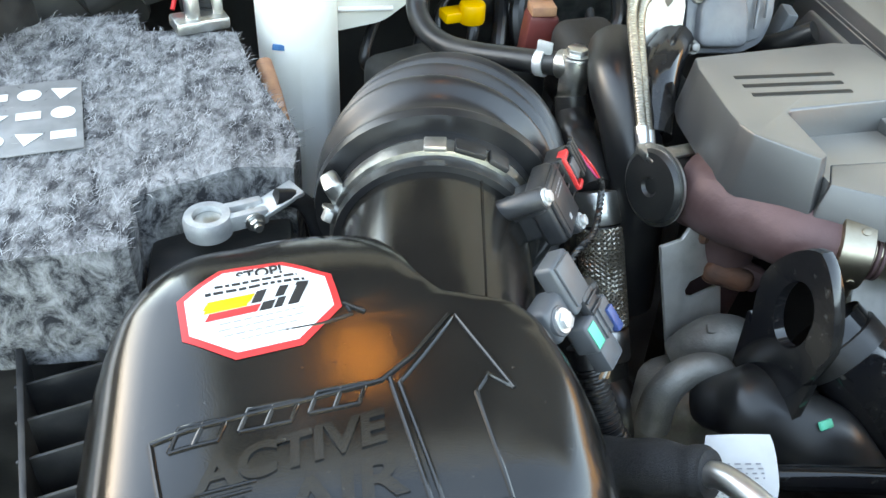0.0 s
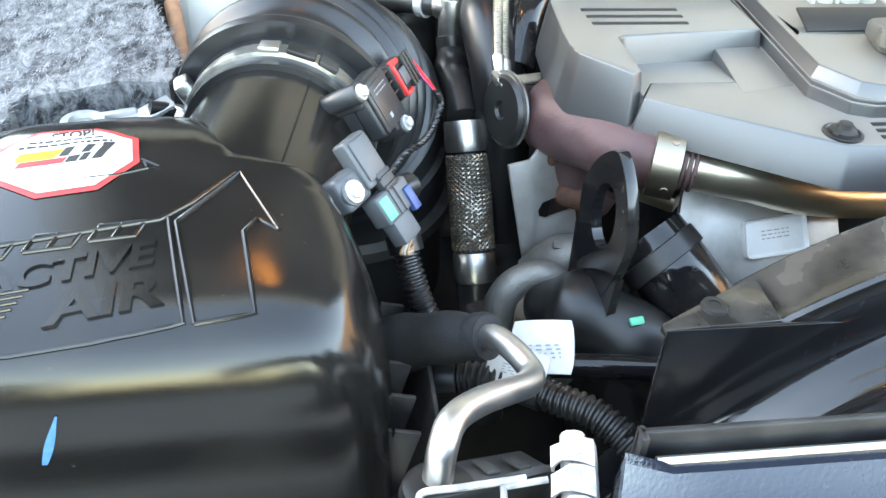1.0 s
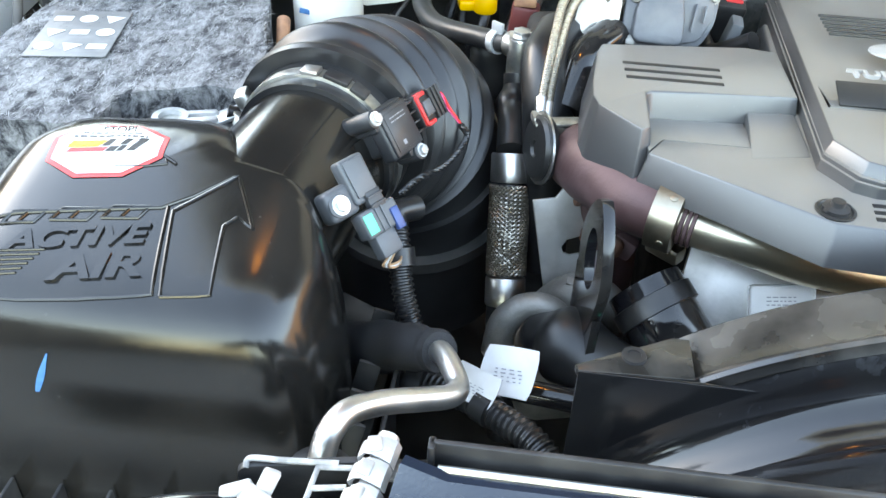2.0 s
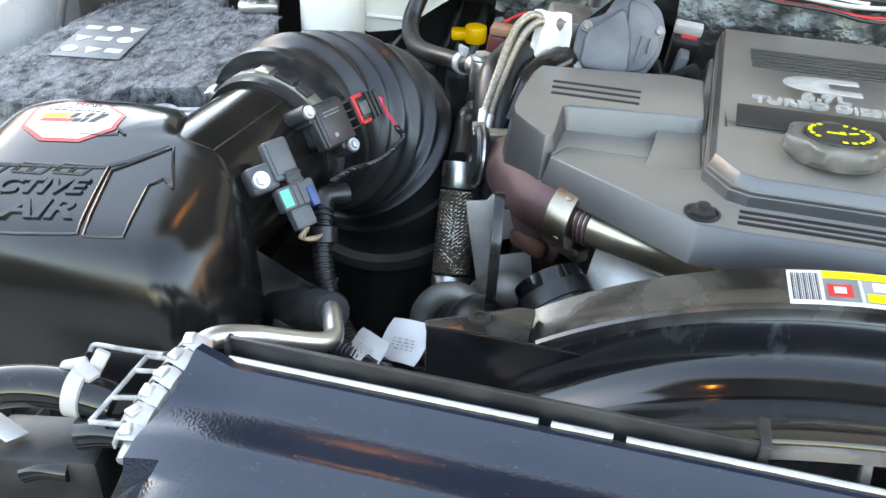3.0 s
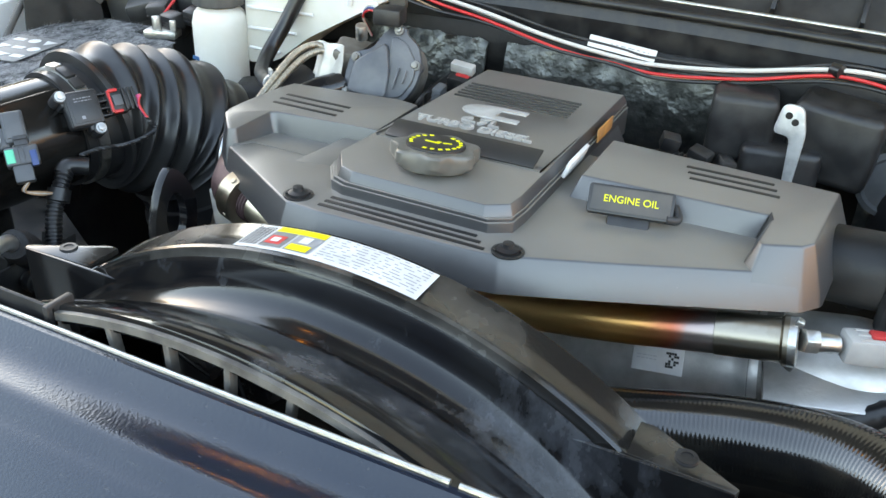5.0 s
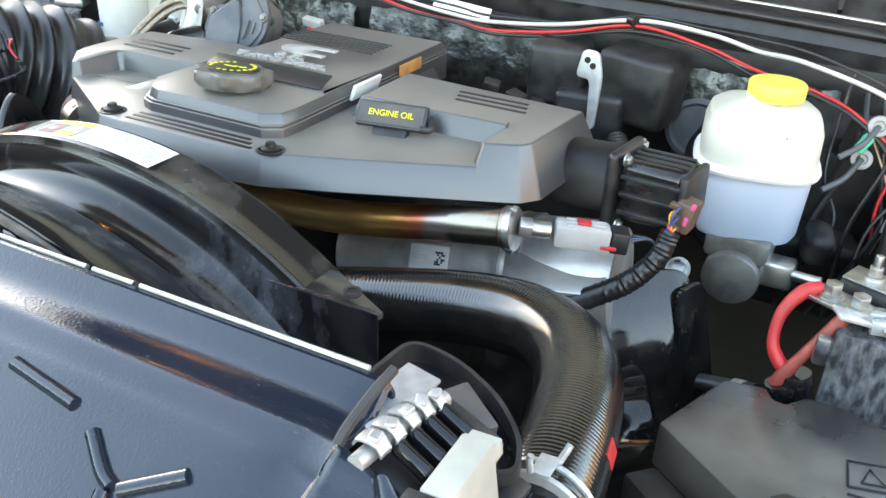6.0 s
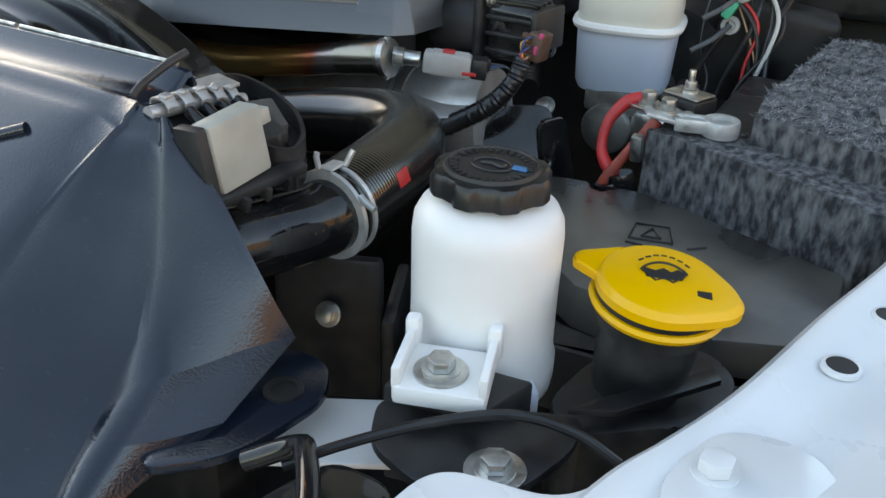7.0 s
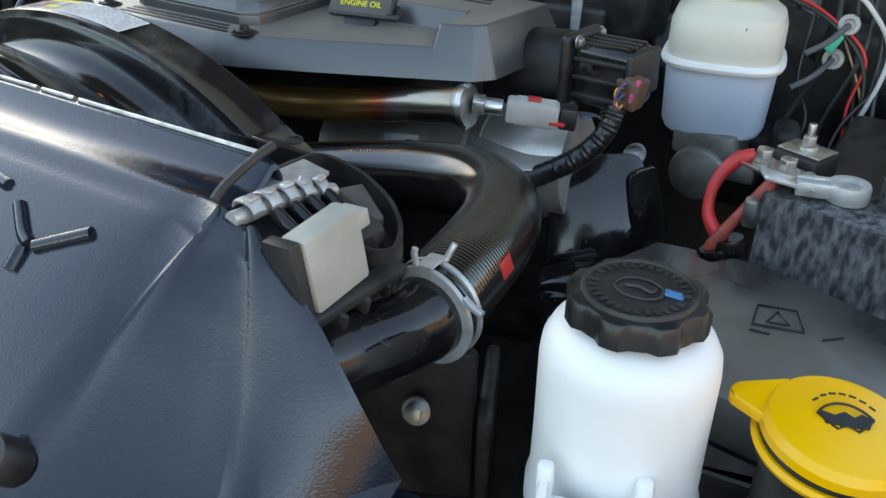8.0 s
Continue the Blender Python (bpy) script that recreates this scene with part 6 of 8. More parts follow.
for a in (20, 75, 130, 185, 240, 300):
    d = u * math.cos(radians(a)) + v * math.sin(radians(a))
    bm = B()
    cyl(bm, CB + d * 0.0270 + CD * 0.003, CB + d * 0.0286 + CD * 0.003, 0.0030, seg=14, bevel=0.0005)
    part("stamped_dot", bm, M["steel"], bc)
bm = B()
box(bm, CB + Vector((0.005, 0.006, -0.036)), (0.03, 0.014, 0.014), 0.003, (0, 0, -40))
part("latch", bm, M["steel"], bc)
pip = thing("crossover_pipe", (0.65, 0.43, 1.15), "heat-tinted stainless crossover pipe with gold and red bands", "pipe")
PP = [CB + CD * 0.006, Vector((0.428, 0.411, 1.172)), Vector((0.462, 0.405, 1.166)), Vector((0.51, 0.406, 1.152)), Vector((0.58, 0.418, 1.138)), Vector((0.69, 0.434, 1.133)), Vector((0.77, 0.434, 1.145)), Vector((0.862, 0.435, 1.164))]
part("pipe", tube(B(), PP, 0.0165, seg=32, n=12, radii=lambda t: 0.0172), M["temper"], pip)
for k in range(3):
    bm = B()
    lathe(bm, [(0.0165, -0.0022), (0.0192, -0.0010), (0.0192, 0.0010), (0.0165, 0.0022)], PP[0].lerp(PP[1], 0.30 + 0.17 * k), CD, 28)
    part("bellow_ring", bm, M["rust"], pip, "heat-browned bellows ring")
bm = B()
lathe(bm, [(0.0162, 0.0), (0.0182, 0.001), (0.0182, 0.05), (0.0205, 0.052), (0.0205, 0.056), (0.016, 0.057)], (0.858, 0.435, 1.1635), (1, 0.05, 0.16), 32)
part("collar", bm, M["steel"], pip)
bm = B()
lathe(bm, [(0.016, 0), (0.0205, 0.001), (0.0205, 0.007), (0.016, 0.008)], (0.912, 0.4375, 1.172), (1, 0.05, 0.16), 32)
box(bm, (0.917, 0.434, 1.1925), (0.006, 0.008, 0.007), 0.0015, (0, 25, 0))
box(bm, (0.918, 0.431, 1.1545), (0.007, 0.008, 0.006), 0.0015, (0, 25, 0))
part("end_clamp", bm, M["zinc"], pip, "steel end clamp")
hexo = thing("gas_sensor", (0.97, 0.46, 1.15), "steel gas sensor with white ceramic plug", "sensor")
SA, SB = Vector((0.922, 0.438, 1.176)), Vector((1.008, 0.478, 1.168))
sd = (SB - SA)
bm = B()
cyl(bm, SA, SA + sd * 0.12, 0.0105, seg=6, bevel=0.001)
cyl(bm, SA + sd * 0.12, SA + sd * 0.30, 0.008, seg=20, bevel=0.001)
part("metal_body", bm, M["zinc"], hexo)
SM = plane_at(SA + sd * 0.60, sd, (0, 0, 1)) @ Matrix.Diagonal((1.25, 1.3, 1.3, 1))
bm = B()
box(bm, None, (0.040, 0.017, 0.017), 0.003, m=SM)
for k in range(3):
    box(bm, None, (0.030, 0.0186, 0.002), 0.0006, m=SM @ pose(0.002, 0, -0.0055 + 0.0055 * k))
part("plug", bm, M["ceramic"], hexo, "off-white ribbed plug")
bm = B()
box(bm, None, (0.010, 0.008, 0.003), 0.001, m=SM @ pose(0.0, 0.0095, 0.0, 90))
box(bm, None, (0.012, 0.003, 0.014), 0.001, m=SM @ pose(0.019, -0.004, 0.002))
part("red_clip", bm, M["red"], hexo, "red plug clip")
bm = B()
box(bm, None, (0.013, 0.016, 0.016), 0.002, m=SM @ pose(0.027, 0, 0))
part("black_plug", bm, M["black"], hexo)
e = SM @ Vector((0.036, 0, 0))
for k, c in enumerate(("greyconn", "blue", "black")):
    bm = tube(B(), [e + Vector((0, 0, 0.003 * k)), e + Vector((0.015, 0.005, 0.004)), e + Vector((0.022, 0.01, -0.01)), e + Vector((0.015, 0.01, -0.04))], 0.0014, seg=6)
    part("wire", bm, M[c], hexo)

# aluminium heat shield and lifting eye
shd = thing("heat_shield", (0.335, 0.49, 1.03), "dull aluminium heat shield plate with a bolt", "heat shield")
bm = B()
prism(bm, [(-0.03, -0.08), (0.024, -0.08), (0.024, -0.014), (-0.004, -0.014), (-0.010, -0.010), (-0.011, -0.004), (-0.006, 0.002), (0.026, 0.004), (0.040, 0.03), (0.038, 0.052), (0.0, 0.056), (-0.012, 0.044), (-0.032, 0.046)], -0.0015, 0.0015, 0.0008,
      m=plane_at((0.338, 0.486, 1.095), (0.94, 0.30, 0.15), (-0.18, 0.12, 0.97)))
part("plate", bm, M["castlight"], shd)
part("bolt", hexbolt(B(), (0.350, 0.503, 1.128), (-0.2, -0.9, 0.2), 0.0065, 0.008, 0.01), M["zinc"], shd)
bm = B()
box(bm, (0.362, 0.482, 1.10), (0.04, 0.012, 0.02), 0.008, (0, 10, -20), 3)
part("rusty_lug", bm, M["rust2"], shd)
eye = thing("lifting_eye", (0.352, 0.375, 1.05), "black flat steel lifting eye with a long hole", "lifting eye")
bm = B()
EM = plane_at((0.347, 0.374, 1.160), (-0.16, 0.98, 0.05), (0.03, -0.12, 0.95))
outer, hole = [], []
for k in range(40):
    a = 2 * math.pi * k / 40
    c, q = math.cos(a), math.sin(a)
    f = 1 / (abs(c) ** 1.5 + abs(q) ** 1.5) ** (1 / 1.5)
    outer.append((0.036 * c * f, (0.052 if q > 0 else 0.085) * q * f))
    hole.append((0.0165 * c, 0.026 * q))
rings = [[EM @ Vector((x, y, z)) for x, y in o] for o, z in ((hole, 0.004), (outer, 0.004), ([(x * 1.02, y * 1.01) for x, y in outer], 0.002), ([(x * 1.02, y * 1.01) for x, y in outer], -0.002), (outer, -0.004), (hole, -0.004), (hole, 0.004))]
loft(bm, rings, caps=(False, False))
part("plate", bm, M["gloss"], eye)
bm = B()
prism(bm, [(-0.034, -0.03), (-0.034, -0.13), (0.026, -0.13), (0.036, -0.03), (0.018, -0.05), (-0.018, -0.05)], -0.0035, 0.0035, 0.001, m=EM)
part("stem", bm, M["gloss"], eye)

# accessory drive corner: cast arms, black boot, tensioner
acc = thing("accessory_bracket", (0.33, 0.42, 0.95), "cast aluminium accessory bracket arms", "bracket")
bm = tube(B(), [(0.282, 0.398, 1.035), (0.2845, 0.40, 1.062), (0.294, 0.402, 1.078), (0.309, 0.403, 1.0855), (0.324, 0.403, 1.083), (0.333, 0.402, 1.074)], 0.012, seg=20, n=10, radii=lambda t: 0.0135 - 0.004 * t)
part("arm", bm, M["cast"], acc)
bm = tube(B(), [(0.318, 0.456, 1.045), (0.334, 0.452, 1.058), (0.352, 0.45, 1.064), (0.372, 0.447, 1.058), (0.385, 0.445, 1.04)], 0.016, seg=20, n=10, radii=lambda t: 0.012 + 0.008 * math.sin(3.1 * t))
part("arm", bm, M["cast"], acc)
bm = B()
box(bm, (0.352, 0.4445, 1.079), (0.036, 0.008, 0.004), 0.0018, (28, 6, -6))
part("arm_rib", bm, M["cast"], acc)
bm = B()
box(bm, (0.33, 0.44, 0.99), (0.07, 0.07, 0.1), 0.02, (0, 0, 15), 3)
part("foot", bm, M["cast"], acc)
bt = thing("rubber_boot", (0.37, 0.36, 0.95), "black rubber boot with a turquoise paint mark", "boot")
bm = tube(B(), [(0.306, 0.392, 1.062), (0.322, 0.383, 1.070), (0.340, 0.370, 1.074), (0.366, 0.352, 1.068), (0.392, 0.338, 1.05), (0.41, 0.332, 1.02)], 0.024, seg=24, n=12, radii=lambda t: 0.012 + 0.018 * min(1.0, t * 3.2) + 0.0018 * math.sin(t * 21))
part("boot", bm, M["rubber"], bt)
for k, (x, y, z) in enumerate(((0.318, 0.3852, 1.0685), (0.3285, 0.3785, 1.0715))):
    bm = B()
    lathe(bm, [(0.016 + 0.006 * k, -0.003), (0.019 + 0.007 * k, 0.0), (0.016 + 0.006 * k, 0.003)], (x, y, z), (0.75, -0.6, 0.25), 28)
    part("fold", bm, M["rubber"], bt)
bm = B()
box(bm, (0.368, 0.336, 1.0945), (0.012, 0.006, 0.003), 0.001, (40, 10, 20))
part("paint_mark", bm, M["green"], bt, "turquoise paint mark")
bm = tube(B(), [(0.39, 0.40, 1.12), (0.41, 0.375, 1.10), (0.44, 0.36, 1.06), (0.46, 0.36, 1.0)], 0.03, seg=20)
ce = thing("coolant_elbow", (0.43, 0.37, 1.0), "black rubber coolant elbow below the pipe", "hose", "hoses")
part("elbow", bm, M["gloss"], ce)
bm = B()
lathe(bm, [(0.0300, -0.008), (0.0328, -0.007), (0.0328, 0.007), (0.0300, 0.008)], (0.400, 0.387, 1.110), (0.55, -0.65, -0.5), 32)
part("collar", bm, M["rubber"], ce)
cs = thing("drive_cover", (0.46, 0.42, 0.98), "grey sheet cover with a white label", "cover")
bm = B()
prism(bm, rounded([(-0.060, -0.02), (-0.045, 0.045), (0.075, 0.045), (0.080, -0.075), (0.010, -0.070)], 0.015), -0.003, 0.003, 0.001, m=plane_at((0.475, 0.415, 1.115), (0.97, 0.02, 0.05), (-0.03, 0.55, 0.83)))
part("sheet", bm, M["castlight"], cs)
CM = plane_at((0.497, 0.4045, 1.1130), (0.97, 0.02, 0.12), (-0.05, 0.55, 0.83))
bm = B()
box(bm, None, (0.050, 0.030, 0.0012), 0.004, m=CM, seg=2)
part("label", bm, M["paper"], cs, "white printed label")
part("label_print", bars(B(), CM @ pose(0.0, 0.002, 0.0009), 0.022, 0.009, 3, 0.0002, 17), M["greyink"], cs)
bm = tube(B(), [(0.295, 0.318, 1.075), (0.345, 0.308, 1.079), (0.40, 0.298, 1.079), (0.46, 0.29, 1.07)], 0.009, seg=14)
solo("cross_tube", bm, M["gloss"], "glossy black cross tube near the radiator", "tube")

# ---- looms, tags and the bent aluminium pipe ----
lm = thing("wiring_loom", (0.22, 0.33, 1.05), "black corrugated wiring loom with cloth tape", "wiring loom", "looms")
part("conduit", ribbed(B(), [(0.198, 0.384, 1.172), (0.202, 0.370, 1.162), (0.208, 0.350, 1.138), (0.219, 0.334, 1.110), (0.236, 0.318, 1.094), (0.252, 0.302, 1.090)], 0.0088, 0.0042, 0.0014), M["rubber"], lm)
part("taped_end", tube(B(), [(0.212, 0.40, 1.172), (0.198, 0.386, 1.174), (0.198, 0.376, 1.168)], 0.0095), M["rubber"], lm)
lm2 = thing("wiring_loom", (0.29, 0.27, 1.05), "black corrugated wiring loom running to the shroud", "wiring loom", "looms")
part("conduit", ribbed(B(), [(0.215, 0.300, 1.085), (0.24, 0.296, 1.09), (0.268, 0.280, 1.098), (0.290, 0.262, 1.102), (0.315, 0.24, 1.104), (0.345, 0.205, 1.09)], 0.0105, 0.005, 0.0018), M["rubber"], lm2)
sl = thing("loom_sleeve", (0.23, 0.28, 1.1), "black braided cloth sleeve with bent pipe end", "sleeve")
part("sleeve", tube(B(), [(0.172, 0.332, 1.080), (0.196, 0.315, 1.104), (0.222, 0.294, 1.128), (0.246, 0.270, 1.149)], 0.0135, seg=24, n=12, radii=lambda t: 0.0225 - 0.009 * t + 0.0008 * math.sin(t * 19)), M["sleeve"], sl)
bm = B()
lathe(bm, [(0.0110, -0.007), (0.0142, -0.0065), (0.0150, 0.0), (0.0132, 0.0045), (0.0080, 0.0055)], (0.2435, 0.2735, 1.1465), (0.55, -0.70, 0.50), 20)
part("cuff", bm, M["sleeve"], sl, "taped cloth cuff")
for lo, at, ax in ((lm, (0.2045, 0.362, 1.152), (0.2, -0.55, -0.8)), (lm2, (0.279, 0.2715, 1.1005), (0.75, -0.6, 0.1)), (lm2, (0.228, 0.298, 1.088), (0.9, -0.2, 0.2))):
    bm = B()
    lathe(bm, [(0.009, -0.007), (0.0118, -0.0065), (0.0118, 0.0065), (0.009, 0.007)], at, ax, 18)
    part("tape_wrap", bm, M["rubber"], lo)
ap = thing("bent_pipe", (0.23, 0.2, 1.15), "bare aluminium pipe with two bends", "pipe")
part("pipe", tube(B(), [(0.243, 0.272, 1.146), (0.248, 0.264, 1.155), (0.256, 0.246, 1.160), (0.262, 0.230, 1.160), (0.258, 0.217, 1.165), (0.245, 0.204, 1.174), (0.225, 0.186, 1.187), (0.209, 0.168, 1.196), (0.202, 0.154, 1.194), (0.199, 0.145, 1.182), (0.198, 0.14, 1.165)], 0.0072, seg=18, n=6), M["alu"], ap)
bm = B()
lathe(bm, [(0.010, -0.012), (0.017, -0.010), (0.018, -0.004), (0.0165, 0.0), (0.018, 0.004), (0.0165, 0.009), (0.009, 0.012)], (0.199, 0.141, 1.172), (0.05, 0.12, 0.98), 28)
part("grommet", bm, M["rubber"], ap, "black rubber grommet")


def tag(o, x, y, w, h, rows, seed):
    t = thing("loom_tag", o, "white printed paper tag on the loom", "tag", "loom tags")
    m = plane_at(o, x, y)
    bm = B()
    rows_ = []
    for j in range(7):
        v = j / 6 - 0.5
        rows_.append([(w * (i / 10 - 0.5) * (1 - 0.10 * abs(v) ** 3 * 8), h * v, -0.0022 * (2 * (i / 10 - 0.5)) ** 2 + 0.0009 * v * math.sin(3.0 * i / 10 + seed)) for i in range(11)])
    bm = solid(sheet(bm, rows_), 0.0007)
    bmesh.ops.transform(bm, matrix=m, verts=bm.verts[:])
    part("paper", bm, M["paper"], t)
    part("print", bars(B(), m @ pose(w * 0.05, -h * 0.1, 0.0011), w * 0.5, h * 0.3, rows, 0.0002, seed, 0.5), M["greyink"], t)
    return t


tag((0.291, 0.304, 1.106), (0.82, -0.25, 0.2), (0.35, 0.75, 0.45), 0.042, 0.038, 4, 21)
tag((0.268, 0.281, 1.112), (0.68, -0.55, 0.2), (0.35, 0.62, 0.6), 0.042, 0.024, 4, 22)
bm = B()
box(bm, (0.24, 0.22, 1.09), (0.07, 0.035, 0.004), 0.002, (-30, 10, 15))
for k in range(3):
    box(bm, (0.222 + 0.018 * k, 0.218, 1.094 + 0.002 * k), (0.008, 0.02, 0.002), 0.0005, (-30, 10, 15))
solo("slotted_plate", bm, M["dust"], "small dusty slotted plate below the pipe", "plate")


# ---- left end of the radiator: crimp tabs, side frame, hose ----
def crimps(name, pts, label):
    """A seam bead with tabs of irregular width folded over it."""
    t = thing(name, pts[0], label, "crimp strip", "crimp strips")
    line = [Vector(p) for p in pts]
    run = [line[0] * 2 - line[1]] + line + [line[-1] * 2 - line[-2]]
    bm = tube(B(), [p + Vector((0, 0, -0.0045)) for p in run], 0.0048, n=5, seg=12)
    part("seam_bead", bm, M["crimp"], t)
    rnd = random.Random(len(pts))
    for k, p in enumerate(line):
        d = (run[k + 2] - run[k]).normalized()
        side = d.cross(Vector((0, 0, 1))).normalized()
        rows = []
        for j, a in enumerate((-75, -45, -15, 15, 45, 78, 100)):
            r = 0.0072 + 0.0006 * (j % 2)
            o = p + Vector((0, 0, -0.003)) + side * (r * 1.15 * math.sin(radians(a))) + Vector((0, 0, r * math.cos(radians(a))))
            w = 0.0052 * (1.0 - 0.22 * (j > 3)) * rnd.uniform(0.85, 1.1)
            rows.append([o - d * w, o - d * w * 0.4 + Vector((0, 0, 0.0006)), o + d * w * 0.4 + Vector((0, 0, 0.0006)), o + d * w])
        part("tab", solid(sheet(B(), rows), 0.0012), M["crimp"], t)
        bm = B()
        box(bm, p + side * 0.002 + Vector((0, 0, 0.0048)), (0.0062, 0.0075, 0.0028), 0.0012, (rnd.uniform(-12, 12), rnd.uniform(-10, 10), rnd.uniform(-25, 25)), 3)
        part("fold", bm, M["crimp"], t)
    return t


M["crimp"] = mat("dull_folded_aluminium", (0.56, 0.55, 0.54), (0.42, 0.41, 0.40), 0.38, 0.5, metal=0.6, scale=90, bump=0.2)
crimps("crimp_strip", [(0.2395, 0.096, 1.254), (0.2375, 0.085, 1.252), (0.2355, 0.074, 1.249), (0.2335, 0.063, 1.246), (0.2325, 0.052, 1.243), (0.2335, 0.043, 1.240)], "folded silver crimp tabs along the radiator tank")
M["palebar"] = mat("chalky_worn_edge", (0.42, 0.40, 0.38), (0.22, 0.21, 0.20), 0.5, 0.65, scale=120)
sf = thing("radiator_side_frame", (0.2, 0.07, 1.1), "black plastic radiator side frame with open pockets", "frame", "side frames")
bm = B()
prism(bm, rounded([(-0.028, -0.02), (0.03, -0.02), (0.03, 0.012), (-0.028, 0.012)], 0.007), -0.0016, 0.0016, 0.0006, m=plane_at((0.206, 0.0955, 1.232), (0.97, 0.2, 0.0), (0.0, -0.1, 0.99)))
part("upright_plate", bm, M["black"], sf)
LF = [Vector(p) for p in ((0.2135, 0.0925, 1.244), (0.2125, 0.082, 1.243), (0.2105, 0.063, 1.241), (0.2085, 0.047, 1.239))]
RF = [Vector(p) for p in ((0.2300, 0.0935, 1.245), (0.2275, 0.084, 1.244), (0.2260, 0.066, 1.242), (0.2255, 0.049, 1.240))]
for a, b in list(zip(LF, RF)) + list(zip(LF, LF[1:])):
    bm = B()
    tube(bm, [a, a.lerp(b, 0.5), b], 0.0013, n=2, seg=8)
    part("edge_bar", bm, M["palebar"], sf, "worn pale edge bar")
bm = B()
tube(bm, [(0.183, 0.0885, 1.243), (0.1845, 0.0915, 1.2455), (0.198, 0.0925, 1.2455), (0.222, 0.0945, 1.2455)], 0.0014, seg=8)
part("edge_bar", bm, M["palebar"], sf)
bm = B()
prism(bm, [(0.204, 0.066), (0.232, 0.05), (0.245, 0.09), (0.212, 0.096)], 1.15, 1.222, 0.003)
part("tank_end", bm, M["black"], sf)
bm = tube(B(), [(0.196, 0.054, 1.221), (0.212, 0.056, 1.225), (0.236, 0.058, 1.226)], 0.0085, seg=20, n=4)
part("round_rail", bm, M["gloss"], sf)
bm = B()
box(bm, (0.172, 0.058, 1.19), (0.06, 0.034, 0.035), 0.004, (0, 0, 12))
part("bracket", bm, M["black"], sf)
bm = tube(B(), [(0.166, 0.042, 1.196), (0.176, 0.044, 1.2), (0.19, 0.046, 1.2)], 0.0055, seg=14, n=3)
part("round_clip", bm, M["gloss"], sf)
lh = thing("charge_hose", (0.15, 0.06, 1.2), "shiny dark hose with white plastic clamp", "hose", "hoses")
part("hose", tube(B(), [(0.10, 0.03, 1.215), (0.125, 0.048, 1.229), (0.15, 0.060, 1.235), (0.175, 0.066, 1.236), (0.198, 0.068, 1.233), (0.206, 0.069, 1.230)], 0.0112, seg=24, n=8), M["gloss"], lh)
bm = B()
lathe(bm, [(0.0113, -0.0045), (0.0128, -0.004), (0.0128, 0.004), (0.0113, 0.0045)], (0.189, 0.0672, 1.235), (1, 0.12, -0.1), 28)
part("clamp", bm, M["ceramic"], lh, "white plastic hose clamp")
bm = B()
box(bm, (0.1955, 0.0765, 1.2475), (0.0075, 0.004, 0.017), 0.0015, (-20, 28, 10))
part("clamp_wing", bm, M["ceramic"], lh)
bm = B()
box(bm, (0.184, 0.074, 1.2465), (0.014, 0.006, 0.005), 0.0015, (0, -15, 15))
box(bm, (0.193, 0.071, 1.2465), (0.012, 0.008, 0.005), 0.0015, (0, 20, -20))
part("clamp_head", bm, M["ceramic"], lh)
bm = B()
box(bm, (0.150, 0.052, 1.2145), (0.022, 0.014, 0.0016), 0.0005, (-25, 10, -15))
solo("hose_tag", bm, M["paper"], "small white tag hanging at the hose", "tag")


# ---- driver's side ----
# right end of the radiator: crimp tabs, tank, white module
crimps("crimp_strip", [(1.0085, 0.050, 1.2490), (1.0095, 0.063, 1.2485), (1.0105, 0.076, 1.2475), (1.0115, 0.089, 1.2455), (1.013, 0.101, 1.2425)], "folded silver crimp tabs along the radiator tank")
fr2 = thing("radiator_side_frame", (1.03, 0.12, 1.1), "black plastic radiator side frame with open loop", "frame", "side frames")
TRAY = rounded([(0.968, 0.098), (0.972, 0.152), (1.002, 0.158), (1.034, 0.148), (1.056, 0.128), (1.064, 0.106), (1.052, 0.092), (1.022, 0.104)], 0.016, 6)
fall = lambda x, y: 1.236 - 0.28 * (x - 0.98)
bm = B()
prism(bm, TRAY, lambda x, y: fall(x, y) - 0.030, lambda x, y: fall(x, y) - 0.012, 0.001)
part("tray_floor", bm, M["gloss"], fr2)
bm = B()
rim = [Vector((x, y, fall(x, y))) for x, y in TRAY]
rows = [[p + Vector((0, 0, -0.014)) for p in rim + rim[:1]], [p + Vector((0, 0, -0.001)) for p in rim + rim[:1]], [p for p in rim + rim[:1]]]
part("tray_rim", solid(sheet(bm, rows), 0.003), M["black"], fr2, "black rounded tray rim")
bm = B()
box(bm, (1.022, 0.125, 1.219), (0.034, 0.022, 0.012), 0.002, (0, 16, -30))
part("tray_block", bm, M["dust"], fr2, "dusty moulded block")
for x, y in ((1.046, 0.108), (1.040, 0.118)):
    bm = B()
    cyl(bm, (x, y, 1.200), (x, y, 1.220), 0.004, seg=12, bevel=0.001)
    part("tray_peg", bm, M["black"], fr2)
bm = B()
box(bm, (0.998, 0.088, 1.246), (0.022, 0.055, 0.003), 0.001, (0, 6, -6))
part("alloy_plate", bm, M["crimp"], fr2, "flat bare aluminium plate")
for k in range(4):
    bm = B()
    box(bm, (1.026 + 0.001 * k, 0.060 + 0.013 * k, 1.2375 - 0.001 * k), (0.026, 0.0085, 0.010), 0.004, (0, 24, -8), 3)
    part("tooth", bm, M["gloss"], fr2, "glossy black moulded tooth")
bm = B()
box(bm, (1.015, 0.085, 1.215), (0.06, 0.075, 0.030), 0.006, (0, 18, -8))
part("tank_end", bm, M["black"], fr2)
bm = B()
box(bm, (1.06, 0.072, 1.200), (0.012, 0.08, 0.008), 0.002, (0, 15, -5))
